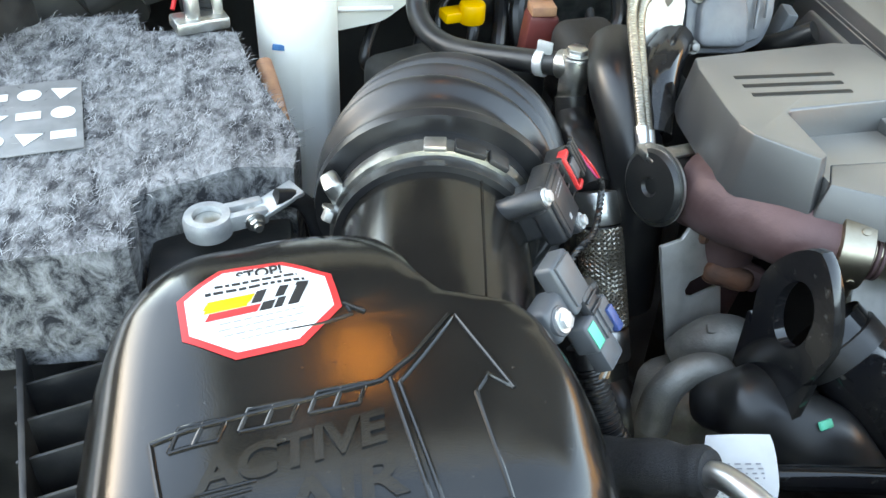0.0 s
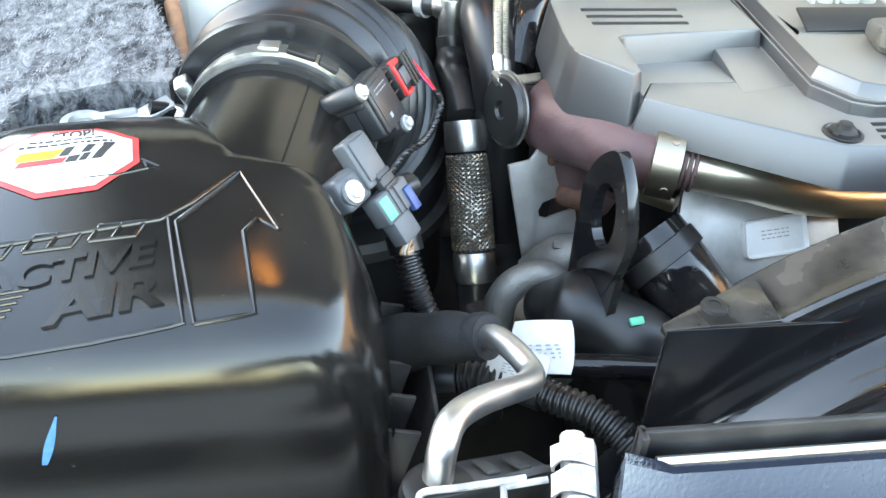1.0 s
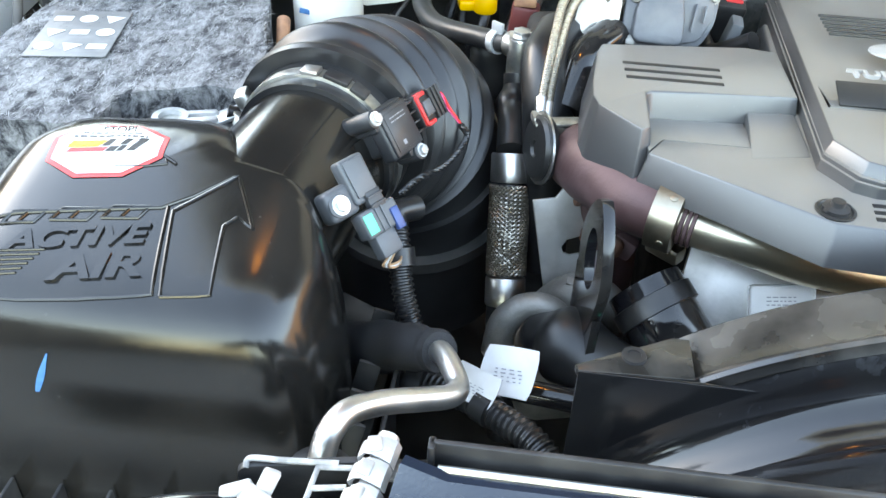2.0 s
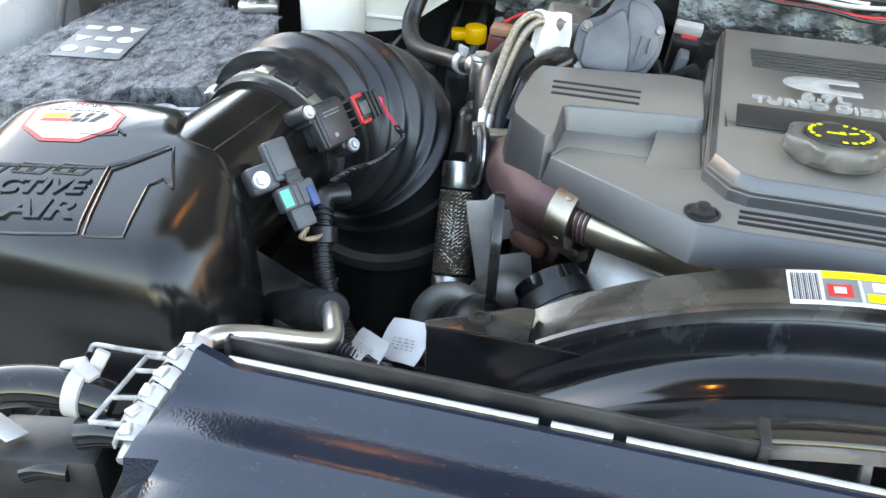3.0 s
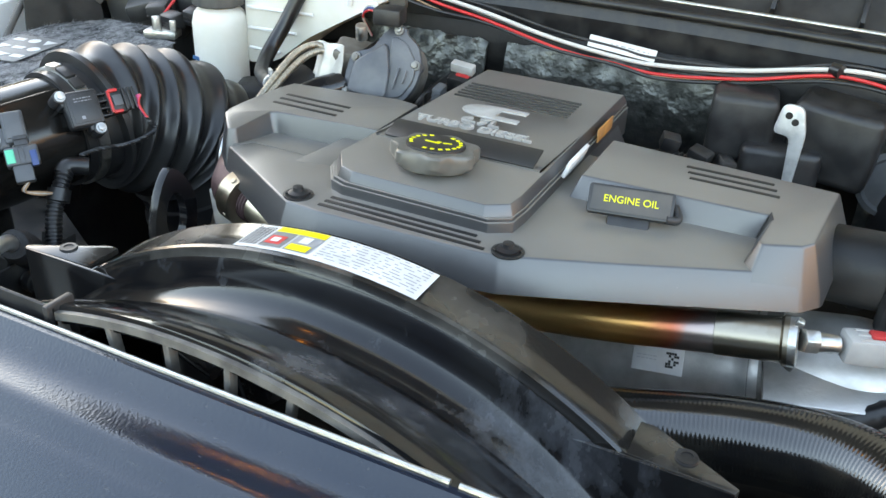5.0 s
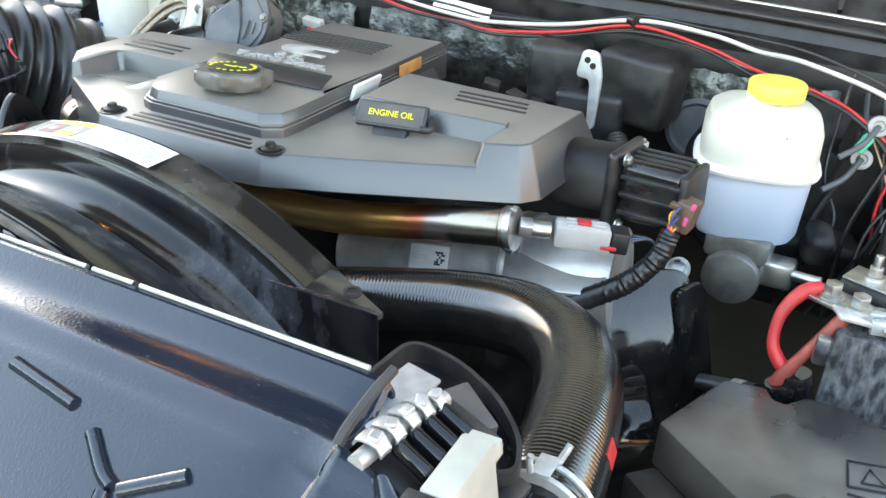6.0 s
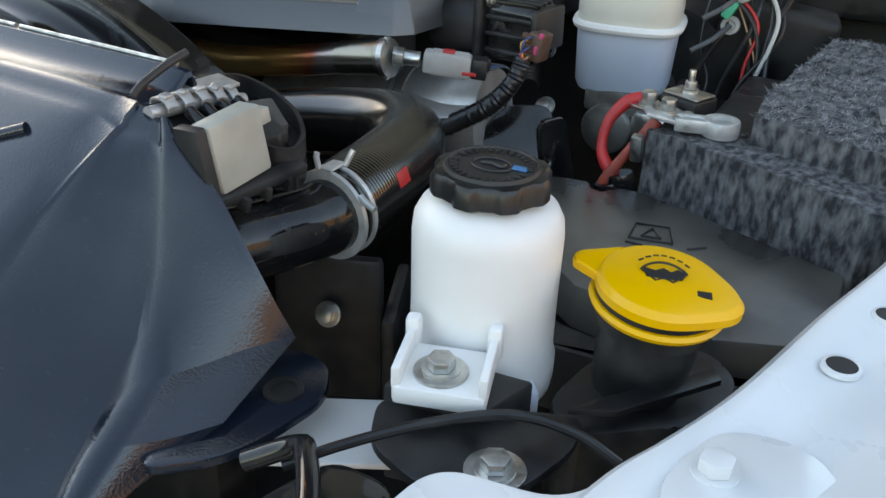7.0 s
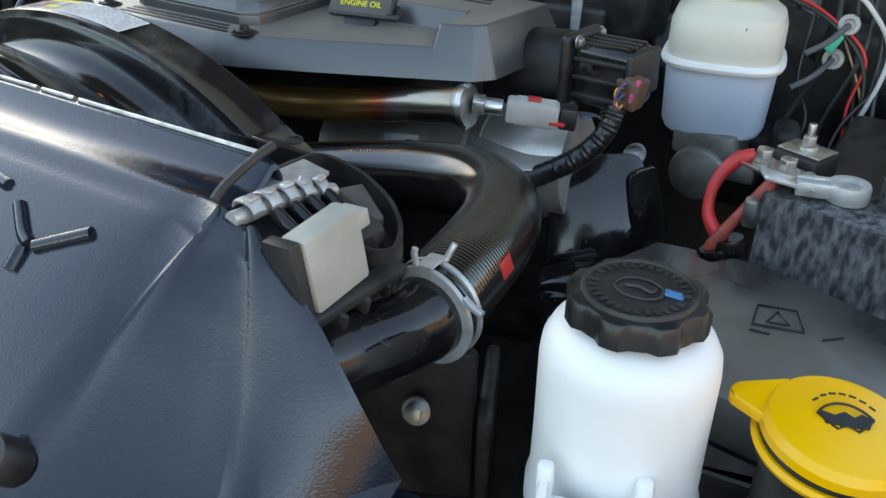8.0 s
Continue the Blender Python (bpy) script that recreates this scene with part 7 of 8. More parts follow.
for k in range(3):
    box(bm, (1.062, 0.095 - 0.02 * k, 1.194), (0.012, 0.004, 0.01), 0.001, (0, 15, -5))
part("rail", bm, M["black"], fr2)
wb = thing("white_module", (1.045, 0.065, 1.2), "small off-white plastic module block", "module")
WM = plane_at((1.052, 0.060, 1.2265), (0.06, 0.99, -0.14), (-0.1, -0.45, 0.88)) @ pose(0, 0, 0, 0, 0, 14)
bm = B()
box(bm, None, (0.043, 0.044, 0.018), 0.0025, m=WM)
M["beige"] = mat("aged_beige_plastic", (0.42, 0.40, 0.345), (0.35, 0.33, 0.28), 0.45, 0.55, scale=30)
part("body", bm, M["beige"], wb)
bm = B()
box(bm, None, (0.010, 0.010, 0.017), 0.001, m=WM @ pose(0.0240, 0.012, 0))
part("step", bm, M["beige"], wb)
bm = B()
box(bm, None, (0.008, 0.046, 0.02), 0.001, m=WM @ pose(-0.026, 0, -0.003))
part("dark_edge", bm, M["black"], wb)
# latch spike beside the crimp strip
bm = tube(B(), [(1.000, 0.034, 1.256), (1.001, 0.042, 1.262), (1.003, 0.062, 1.270), (1.005, 0.076, 1.274)], 0.0028, seg=10)
solo("seal_strip_end", bm, M["black"], "bent black end of the sealing strip", "seal")

# upper radiator hose
uh = thing("radiator_hose", (1.0, 0.27, 1.1), "large black woven radiator hose with red paint mark", "hose", "hoses")
HP = [(0.74, 0.34, 1.092), (0.82, 0.352, 1.108), (0.90, 0.362, 1.124), (0.965, 0.355, 1.136), (1.012, 0.325, 1.144), (1.040, 0.278, 1.150), (1.054, 0.225, 1.153), (1.062, 0.178, 1.155), (1.067, 0.138, 1.154)]
M["hose"] = mat("woven_hose", (0.008, 0.008, 0.008), (0.014, 0.013, 0.011), 0.09, 0.14, scale=40, bump=0.08, bscale=900, ior=1.8)
part("hose", ribbed(B(), HP, 0.0322, 0.0034, 0.00015, 40), M["hose"], uh)
bm = tube(B(), [(1.069, 0.145, 1.154), (1.064, 0.115, 1.154), (1.055, 0.085, 1.155), (1.04, 0.05, 1.155)], 0.026, seg=28, n=6, radii=lambda t: 0.0265 if t > 0.25 else 0.0275)
part("tank_neck", bm, M["gloss"], uh, "glossy black tank neck")
for y in (0.1355, 0.1475):
    bm = B()
    lathe(bm, [(0.0318, -0.0018), (0.0338, -0.0018), (0.0342, 0.0), (0.0338, 0.0018), (0.0318, 0.0018)], (1.067, y, 1.154), (0.05, 1, 0), 40)
    part("clamp_band", bm, M["lead"], uh, "thin grey spring clamp band")
bm = B()
box(bm, (1.0655, 0.1425, 1.1890), (0.012, 0.018, 0.0022), 0.001, (0, -4, 0))
tube(bm, [(1.060, 0.134, 1.189), (1.059, 0.133, 1.197), (1.0595, 0.1335, 1.2005)], 0.0022, seg=8)
tube(bm, [(1.071, 0.150, 1.188), (1.074, 0.153, 1.196), (1.075, 0.1545, 1.199)], 0.0022, seg=8)
part("clamp_ear", bm, M["lead"], uh, "bent clamp ears")
bm = B()
tube(bm, [(1.094, 0.136, 1.175), (1.100, 0.134, 1.1725), (1.108, 0.133, 1.170)], 0.0026, seg=10)
part("clamp_ear", bm, M["lead"], uh)
bm = B()
box(bm, (1.0892, 0.198, 1.1662), (0.012, 0.018, 0.0016), 0.0005, (0, 70, 8))
part("red_mark", bm, M["red"], uh, "red paint mark")
fb = thing("frame_bracket", (1.04, 0.19, 0.9), "dark bracket on the frame below the hose", "bracket")
part("front_plate", box(B(), (1.03, 0.18, 1.02), (0.09, 0.012, 0.14), 0.005, (0, 0, 25)), M["black"], fb)
part("side_plate", box(B(), (1.07, 0.22, 0.99), (0.012, 0.1, 0.12), 0.005, (0, 0, 25)), M["black"], fb)
bm = hexbolt(B(), (1.040, 0.165, 1.045), (0.2, -0.9, 0.35), 0.0075, 0.007, 0.011)
solo("frame_bolt", bm, M["zinc"], "grey hex bolt on the dark bracket", "bolt", "bolts")

# steering fluid bottle
ps = thing("steering_fluid_bottle", (1.208, 0.108, 1.08), "white plastic fluid bottle with black ribbed cap", "fluid bottle")
C = Vector((1.208, 0.106, 0))
bm = B()
lathe(bm, [(0.040, 1.088), (0.0465, 1.092), (0.0475, 1.10), (0.0475, 1.112), (0.0455, 1.118), (0.0452, 1.15), (0.0455, 1.196), (0.0445, 1.205), (0.041, 1.212), (0.034, 1.217), (0.027, 1.219), (0.0265, 1.226)], C, seg=56)
part("body", bm, M["bottle"], ps)
bm = B()
lathe(bm, [(0.031, 0.0), (0.0335, 0.0015), (0.0335, 0.0112), (0.0315, 0.0145), (0.0285, 0.0155)], (C.x, C.y, 1.2205), seg=96, waves=lambda a, h: 1 + (0.10 * max(-0.45, min(0.5, math.cos(8 * a) * 1.6)) + 0.018) * (1 if h < 0.015 else 0.6))
part("cap", bm, M["rubber"], ps, "black ribbed screw cap")
bm = B()
lathe(bm, [(0.0285, 0.0), (0.0275, 0.0022), (0.0262, 0.0022), (0.0255, 0.0008), (0.001, 0.0008)], (C.x, C.y, 1.2358), seg=56)
part("cap_top", bm, M["black"], ps)
for k in range(30):
    a = 2 * math.pi * k / 30
    if k % 15 in (0,):
        continue
    bm = B()
    box(bm, (C.x + 0.0222 * math.cos(a), C.y + 0.0222 * math.sin(a), 1.2372), (0.0042, 0.0026, 0.0014), 0.0004, (0, 0, math.degrees(a)))
    part("raised_print_bar", bm, M["black"], ps)
bm = tube(B(), [(C.x + 0.012 * math.cos(a), C.y + 0.0095 * math.sin(a), 1.237) for a in [2 * math.pi * k / 16 for k in range(17)]], 0.0008, n=2, seg=6)
tube(bm, [(C.x - 0.007, C.y - 0.001, 1.2372), (C.x, C.y + 0.001, 1.2372), (C.x + 0.006, C.y - 0.001, 1.2372), (C.x + 0.007, C.y + 0.003, 1.2372)], 0.0012, n=3, seg=6)
part("raised_sign", bm, M["black"], ps, "raised sign in an oval")
bm = B()
box(bm, (C.x + 0.016, C.y + 0.003, 1.2372), (0.01, 0.006, 0.0008), 0.0003)
part("blue_mark", bm, M["bluemark"], ps, "blue paint smear")
FT = plane_at((1.222, 0.036, 1.136), (0.93, 0.32, 0.0), (-0.32, 0.93, 0.0))
bm = B()
box(bm, None, (0.052, 0.046, 0.012), 0.003, m=FT)
part("foot", bm, M["bottle"], ps)
for x in (-0.024, 0.024):
    bm = B()
    box(bm, None, (0.005, 0.05, 0.014), 0.0015, m=FT @ pose(x, 0.004, 0.010))
    box(bm, None, (0.009, 0.010, 0.022), 0.003, m=FT @ pose(x, 0.024, 0.012))
    part("foot_rib", bm, M["bottle"], ps)
bm = B()
box(bm, (C.x + 0.036, C.y - 0.028, 1.105), (0.03, 0.02, 0.016), 0.002, (0, 0, 40))
part("side_block", bm, M["fluid"], ps, "bluish moulded block")
part("bolt", hexbolt(B(), FT @ Vector((-0.002, -0.004, 0.006)), (0, 0, 1), 0.0082, 0.007, 0.0155), M["zinc"], ps, "zinc plated hex bolt")
pb = thing("bottle_bracket", (1.24, 0.02, 1.05), "black folded steel bracket with hex bolt", "bracket")
bm = B()
prism(bm, rounded([(1.186, 0.022), (1.204, -0.014), (1.246, -0.028), (1.288, -0.005), (1.30, 0.04), (1.294, 0.07), (1.25, 0.05)], 0.014), 1.112, 1.1175, 0.0015)
part("plate", bm, M["black"], pb)
bm = B()
prism(bm, [(1.19, 0.06), (1.19, 0.02), (1.252, 0.034), (1.262, 0.07)], 1.06, 1.1285, 0.003)
part("riser", bm, M["black"], pb)
part("bolt", hexbolt(B(), (1.272, 0.002, 1.1175), (0, 0, 1), 0.0082, 0.007, 0.0165), M["zinc"], pb, "zinc plated hex bolt")
bm = tube(B(), [(1.18, -0.055, 1.12), (1.20, -0.035, 1.128), (1.232, -0.004, 1.135), (1.268, 0.024, 1.138), (1.30, 0.036, 1.132), (1.325, 0.04, 1.12)], 0.003, seg=10)
solo("release_cable", bm, M["rubber"], "thin black release cable over the bracket", "cable", "cables")
bm = B()
prism(bm, rounded([(1.185, -0.09), (1.2, -0.04), (1.24, -0.04), (1.262, -0.1), (1.23, -0.16)], 0.015), 1.10, 1.126, 0.004)
bm2 = tube(B(), [(1.16, -0.06, 1.118), (1.185, -0.05, 1.132), (1.2, -0.06, 1.14), (1.23, -0.1, 1.142), (1.25, -0.16, 1.14)], 0.006)
hb = thing("headlamp_housing", (1.2, -0.08, 1.05), "glossy black headlamp housing edge", "headlamp housing")
part("shell", bm, M["gloss"], hb)
part("rim", bm2, M["gloss"], hb)
bm = B()
box(bm, (1.16, 0.02, 1.08), (0.1, 0.06, 0.004), 0.001, (0, 0, 30))
solo("white_inner_panel", bm, M["white"], "white painted inner panel edge below the bracket", "panel")

# washer filler with yellow cap
wf = thing("washer_filler", (1.31, 0.125, 1.08), "yellow washer cap on a black filler neck", "washer filler")
YC = Vector((1.308, 0.130, 1.164))
YA = Vector((0.08, -0.04, 0.98)).normalized()
yu, yv, _ = frame_of(YA)
LOBE = math.atan2(Vector((0.93, 0.05, 0)).dot(yv), Vector((0.93, 0.05, 0)).dot(yu))
lobe = lambda a, h: 1 + 0.26 * max(0.0, math.cos(a - LOBE)) ** 9 * (1 if h < 0.0205 else 0.35)
bm = B()
lathe(bm, [(0.026, -0.07), (0.030, -0.03), (0.029, -0.012), (0.034, -0.010), (0.034, 0.0), (0.030, 0.002)], YC, YA, 36)
part("neck", bm, M["black"], wf)
bm = B()
lathe(bm, [(0.032, 0.0), (0.0385, 0.001), (0.040, 0.004), (0.038, 0.006), (0.032, 0.0065)], YC, YA, 48)
part("cap_skirt", bm, M["yellow"], wf)
bm = B()
lathe(bm, [(0.034, 0.0095), (0.0375, 0.0105), (0.0375, 0.0155), (0.0345, 0.0195), (0.027, 0.0212), (0.001, 0.0217)], YC, YA, 96, waves=lobe)
part("cap", bm, M["yellow"], wf, "bright yellow flip cap")
YM = plane_at(YC + YA * 0.0222, Vector((0.9, 0.35, -0.04)), Vector((-0.35, 0.9, 0.18)))
bm = B()
prism(bm, rounded([(-0.018, -0.004), (0.018, -0.004), (0.004, 0.022), (-0.006, 0.022)], 0.004), -0.006, 0.0, 0.002, m=YM @ pose(-0.030, 0.012, -0.005, -8, 0, 72))
part("thumb_tab", bm, M["yellow"], wf)
bm = B()
lathe(bm, [(0.034, 0.006), (0.037, 0.007), (0.037, 0.011), (0.034, 0.0115)], YC, YA, 40)
part("seal_gap", bm, M["grime"], wf)
arcp = [(0.017 * math.cos(radians(a)), -0.012 + 0.022 * math.sin(radians(a))) for a in range(40, 141, 10)]
inner = [(0.006 * math.cos(radians(a)), -0.012 + 0.008 * math.sin(radians(a))) for a in range(140, 39, -20)]
bm = tube(B(), [YM @ Vector((x, y, 0.0003)) for x, y in arcp + inner + [arcp[0]]], 0.0007, n=1, seg=6)
part("screen_sign", bm, M["ink"], wf, "black windscreen sign")
for k in range(7):
    a = radians(50 + 13 * k)
    bm = B()
    box(bm, None, (0.0034, 0.001, 0.0005), m=YM @ pose(0.021 * math.cos(a), -0.012 + 0.0285 * math.sin(a), 0.0003, 0, 0, math.degrees(a) - 90))
    part("spray_dash", bm, M["ink"], wf)
bm = B()
prism(bm, [(-0.010, -0.004), (0.010, -0.004), (0.013, 0.002), (0.008, 0.005), (0.004, 0.002), (0.0, 0.005), (-0.005, 0.002), (-0.012, 0.004)], 0.0, 0.0005, m=YM)
part("wave_sign", bm, M["ink"], wf)
bm = B()
box(bm, None, (0.02, 0.0022, 0.0005), m=YM @ pose(-0.002, -0.016, 0.0003, 0, 0, -38))
part("blue_stroke", bm, M["bluemark"], wf, "blue marker stroke")
bm = B()
box(bm, None, (0.008, 0.006, 0.0005), m=YM @ pose(0.022, -0.014, 0.0003))
part("book_sign", bm, M["ink"], wf)
bm = B()
prism(bm, rounded([(1.285, 0.06), (1.35, 0.115), (1.362, 0.17), (1.33, 0.2), (1.27, 0.15), (1.262, 0.09)], 0.02), 1.03, 1.105, 0.006)
part("filler_body", bm, M["black"], wf)
bm = B()
prism(bm, [(1.285, 0.065), (1.31, 0.078), (1.352, 0.14), (1.345, 0.15), (1.30, 0.09)], 1.118, 1.122, 0.001)
part("splash_flap", bm, M["rubber"], wf)

# tray cover beside the battery
tc = thing("battery_tray_cover", (1.24, 0.33, 1.0), "dusty black tray cover with stamped triangle sign", "tray cover")
TO = [(1.092, 0.33), (1.125, 0.412), (1.158, 0.418), (1.166, 0.405), (1.175, 0.404), (1.188, 0.421), (1.215, 0.422), (1.395, 0.362), (1.40, 0.25), (1.33, 0.22), (1.22, 0.235)]
bm = B()
prism(bm, TO, 1.06, lambda x, y: 1.1 + 0.02 * (y - 0.35), 0.004)
part("top", bm, M["dustytray"], tc)
bm = B()
prism(bm, [(1.1, 0.31), (1.22, 0.215), (1.33, 0.2), (1.4, 0.235), (1.4, 0.2), (1.22, 0.18), (1.08, 0.29)], 1.02, 1.075, 0.004)
part("front_step", bm, M["black"], tc)
TM = plane_at((1.243, 0.346, 1.1005), (0.96, 0.25, 0), (-0.25, 0.96, 0.02))
for q in ([(-0.018, -0.014), (0.018, -0.014), (0.014, 0.014), (-0.014, 0.014), (-0.018, -0.014)], [(-0.008, -0.008), (0.0, 0.008), (0.008, -0.008), (-0.008, -0.008)], [(-0.02, -0.022), (-0.006, -0.024)], [(0.03, -0.02), (0.045, -0.012)]):
    bm = tube(B(), [TM @ Vector((x, y, 0.0003)) for x, y in q], 0.0009, n=1, seg=6)
    part("stamped_line", bm, M["ink"], tc, "stamped sign line")

# second battery
M["redark"] = mat("dull_red_sleeve", (0.36, 0.05, 0.03), (0.26, 0.04, 0.03), 0.45, 0.6, scale=60)
b2 = thing("battery", (1.32, 0.58, 1.0), "battery wrapped in shaggy dark grey felt", "battery", "batteries")
part("felt_wrap", felt_block([(1.196, 0.452), (1.30, 0.418), (1.40, 0.378), (1.45, 0.40), (1.45, 0.49), (1.30, 0.5), (1.205, 0.49)], 1.150, 1.06, seed=3.0, amp=0.003), M["feltdark"], b2, "dark grey felt wrap")
OT = [(1.285, 0.47), (1.36, 0.45), (1.46, 0.42), (1.465, 0.82), (1.30, 0.82), (1.288, 0.68), (1.278, 0.56)]
part("felt_top", felt_block(OT, 1.174, 1.12, seed=6.0, amp=0.007), M["feltdark"], b2, "loose shaggy felt top")
f = part("fibre_fuzz", fuzz(OT, 1.174, 9000, 6, 0.007), M["fibre"], b2)
f["kind"] = "stuff"
bm = B()
box(bm, (1.33, 0.62, 1.06), (0.22, 0.3, 0.14), 0.006)
part("case", bm, M["black"], b2, "black plastic battery case")
bm = B()
box(bm, None, (0.05, 0.05, 0.001), 0.0003, m=pose(1.405, 0.53, 1.181, 0, 0, 10))
part("symbol_label", bm, M["decal"], b2)
for k in range(3):
    bm = B()
    cyl(bm, (1.392 + 0.012 * k, 0.515 + 0.014 * k, 1.1815), (1.392 + 0.012 * k, 0.515 + 0.014 * k, 1.182), 0.006, seg=16)
    part("white_symbol", bm, M["paper"], b2)
terminal((1.257, 0.472, 1.160), 195, "grey lead battery clamp with bolts and fuse link")
fl = thing("fuse_link", (1.2, 0.48, 1.15), "zinc fuse link plate with nuts and stud", "fuse link")
bm = B()
box(bm, (1.196, 0.476, 1.163), (0.055, 0.03, 0.004), 0.001, (0, 0, -25))
part("plate", bm, M["zinc"], fl)
for p in ((1.186, 0.478, 1.165), (1.208, 0.467, 1.165)):
    part("nut", hexbolt(B(), p, (0, 0, 1), 0.0075, 0.010, 0.0095), M["zinc"], fl)
bm = B()
box(bm, (1.214, 0.512, 1.158), (0.042, 0.038, 0.026), 0.003, (0, 0, -20))
part("fuse_block", bm, M["black"], fl)
bm = B()
box(bm, (1.214, 0.512, 1.1725), (0.04, 0.03, 0.002), 0.0006, (0, 0, -20))
part("fuse_plate", bm, M["zinc"], fl)
part("stud", hexbolt(B(), (1.214, 0.512, 1.1735), (0, 0, 1), 0.006, 0.008, 0.008), M["zinc"], fl)
bm = B()
cyl(bm, (1.214, 0.512, 1.178), (1.214, 0.512, 1.196), 0.0035, seg=12, bevel=0.0008)
part("stud_tip", bm, M["zinc"], fl)
for k, (pts, col, lab) in enumerate((([(1.178, 0.482, 1.170), (1.164, 0.476, 1.163), (1.153, 0.466, 1.145), (1.152, 0.458, 1.122), (1.160, 0.452, 1.108), (1.172, 0.450, 1.098)], "red", "bright red sleeved battery cable"),
                                     ([(1.200, 0.466, 1.156), (1.192, 0.460, 1.142), (1.180, 0.452, 1.124), (1.168, 0.446, 1.102), (1.162, 0.444, 1.088)], "redark", "dark red battery cable with black tape"))):
    rc = thing("battery_cable", pts[2], lab, "cable", "cables")
    part("sleeve", tube(B(), pts, 0.0056, seg=14, radii=lambda t: 0.0056 + 0.0007 * math.sin(t * 9)), M[col], rc)
    part("taped_part", tube(B(), [Vector(pts[-1]) + Vector((0.004, 0, 0.004)), Vector(pts[-1]) + Vector((0.010, 0.0, -0.02)), Vector(pts[-1]) + Vector((0.012, 0.0, -0.06))], 0.0125, seg=14, n=4, radii=lambda t: 0.0125 + 0.0015 * math.sin(t * 14)), M["gloss"], rc)
bm = B()
box(bm, (1.190, 0.447, 1.132), (0.012, 0.010, 0.028), 0.003, (10, 0, 0))
solo("cable_lug", bm, M["zinc"], "zinc cable lug over the red sleeve", "lug")

# brake fluid bottle
br = thing("brake_fluid_bottle", (1.078, 0.72, 1.09), "translucent brake fluid bottle with yellow cap", "brake bottle")
K = Vector((1.078, 0.722, 0))
sq = lambda a, h: 0.94 / (abs(math.cos(a - 0.2)) ** 3.4 + abs(math.sin(a - 0.2)) ** 3.4) ** (1 / 3.4)
bm = B()
lathe(bm, [(0.046, 1.102), (0.056, 1.104), (0.060, 1.112), (0.0635, 1.178), (0.0635, 1.18)], K, seg=48, waves=sq)
part("lower_shell", bm, M["fluid"], br, "bluish fluid-filled shell")
bm = B()
lathe(bm, [(0.0635, 1.178), (0.069, 1.179), (0.0705, 1.183), (0.069, 1.187), (0.064, 1.188)], K, seg=48, waves=sq)
part("weld_rim", bm, M["bottle"], br)
bm = B()
lathe(bm, [(0.064, 1.187), (0.0645, 1.20), (0.064, 1.222), (0.060, 1.234), (0.050, 1.241), (0.030, 1.247), (0.0245, 1.249), (0.024, 1.255)], K, seg=48, waves=sq)
part("upper_shell", bm, M["brakeup"], br, "yellowed white upper shell")
bm = B()
lathe(bm, [(0.026, 0.0), (0.029, 0.001), (0.0295, 0.014), (0.028, 0.0165), (0.02, 0.0175), (0.001, 0.0175)], (K.x + 0.006, K.y, 1.251), seg=64, waves=lambda a, h: 1 + 0.012 * math.cos(24 * a))
part("cap", bm, M["paleyellow"], br, "yellow screw cap")
bm = B()
box(bm, (1.128, 0.688, 1.222), (0.022, 0.002, 0.026), 0.0005, (0, 0, 55))
part("label", bm, M["paper"], br, "white printed label")
bm = B()
box(bm, (1.112, 0.672, 1.222), (0.012, 0.002, 0.008), 0.0005, (0, 20, 40))
part("blue_mark", bm, M["bluemark"], br)
mc = thing("master_cylinder", (1.085, 0.7, 1.02), "grey cast brake master cylinder", "master cylinder")
bm = B()
cyl(bm, (1.085, 0.655, 1.063), (1.085, 0.86, 1.07), 0.031, seg=32, bevel=0.004)
part("barrel", bm, M["cast"], mc)
bm = B()
box(bm, (1.085, 0.72, 1.095), (0.07, 0.11, 0.03), 0.006)
part("saddle", bm, M["cast"], mc)
bm = B()
box(bm, (1.13, 0.68, 1.075), (0.035, 0.03, 0.03), 0.005)
cyl(bm, (1.145, 0.67, 1.08), (1.175, 0.665, 1.082), 0.006, seg=12, bevel=0.001)
part("port", bm, M["alu"], mc)
bm = B()
lathe(bm, [(0.04, -0.09), (0.1, -0.085), (0.125, -0.04), (0.125, 0.03), (0.1, 0.06), (0.05, 0.07)], (1.09, 0.93, 1.08), (0, 1, 0), 48)
solo("brake_booster", bm, M["black"], "black round brake booster on the firewall", "booster")

# throttle actuator at the cover's end
th = thing("throttle_actuator", (0.99, 0.54, 1.15), "dark throttle actuator with plate flange and plug", "actuator")
bm = B()
cyl(bm, (0.915, 0.555, 1.19), (0.978, 0.548, 1.196), 0.034, seg=32, bevel=0.003)
part("pipe_stub", bm, M["grime"], th)
bm = B()
box(bm, (0.982, 0.545, 1.195), (0.012, 0.066, 0.078), 0.006, (0, 0, -8), 3)
part("flange", bm, M["black"], th)
bm = B()
box(bm, (1.019, 0.541, 1.197), (0.066, 0.052, 0.062), 0.011, (0, -2, -8), 4)
part("motor", bm, M["gloss"], th, "glossy dark motor case")
for k in range(3):
    bm = B()
    box(bm, (1.016, 0.5145, 1.178 + 0.0175 * k), (0.058, 0.006, 0.0045), 0.0012, (0, -2, -8))
    part("motor_rib", bm, M["black"], th)
for k in range(3):
    bm = B()
    box(bm, (1.019, 0.530 + 0.012 * k, 1.2285), (0.056, 0.0035, 0.003), 0.0008, (0, -2, -8))
    part("motor_rib", bm, M["black"], th)
bm = B()
box(bm, (1.051, 0.535, 1.204), (0.008, 0.056, 0.044), 0.003, (0, -2, -8))
part("end_plate", bm, M["black"], th)
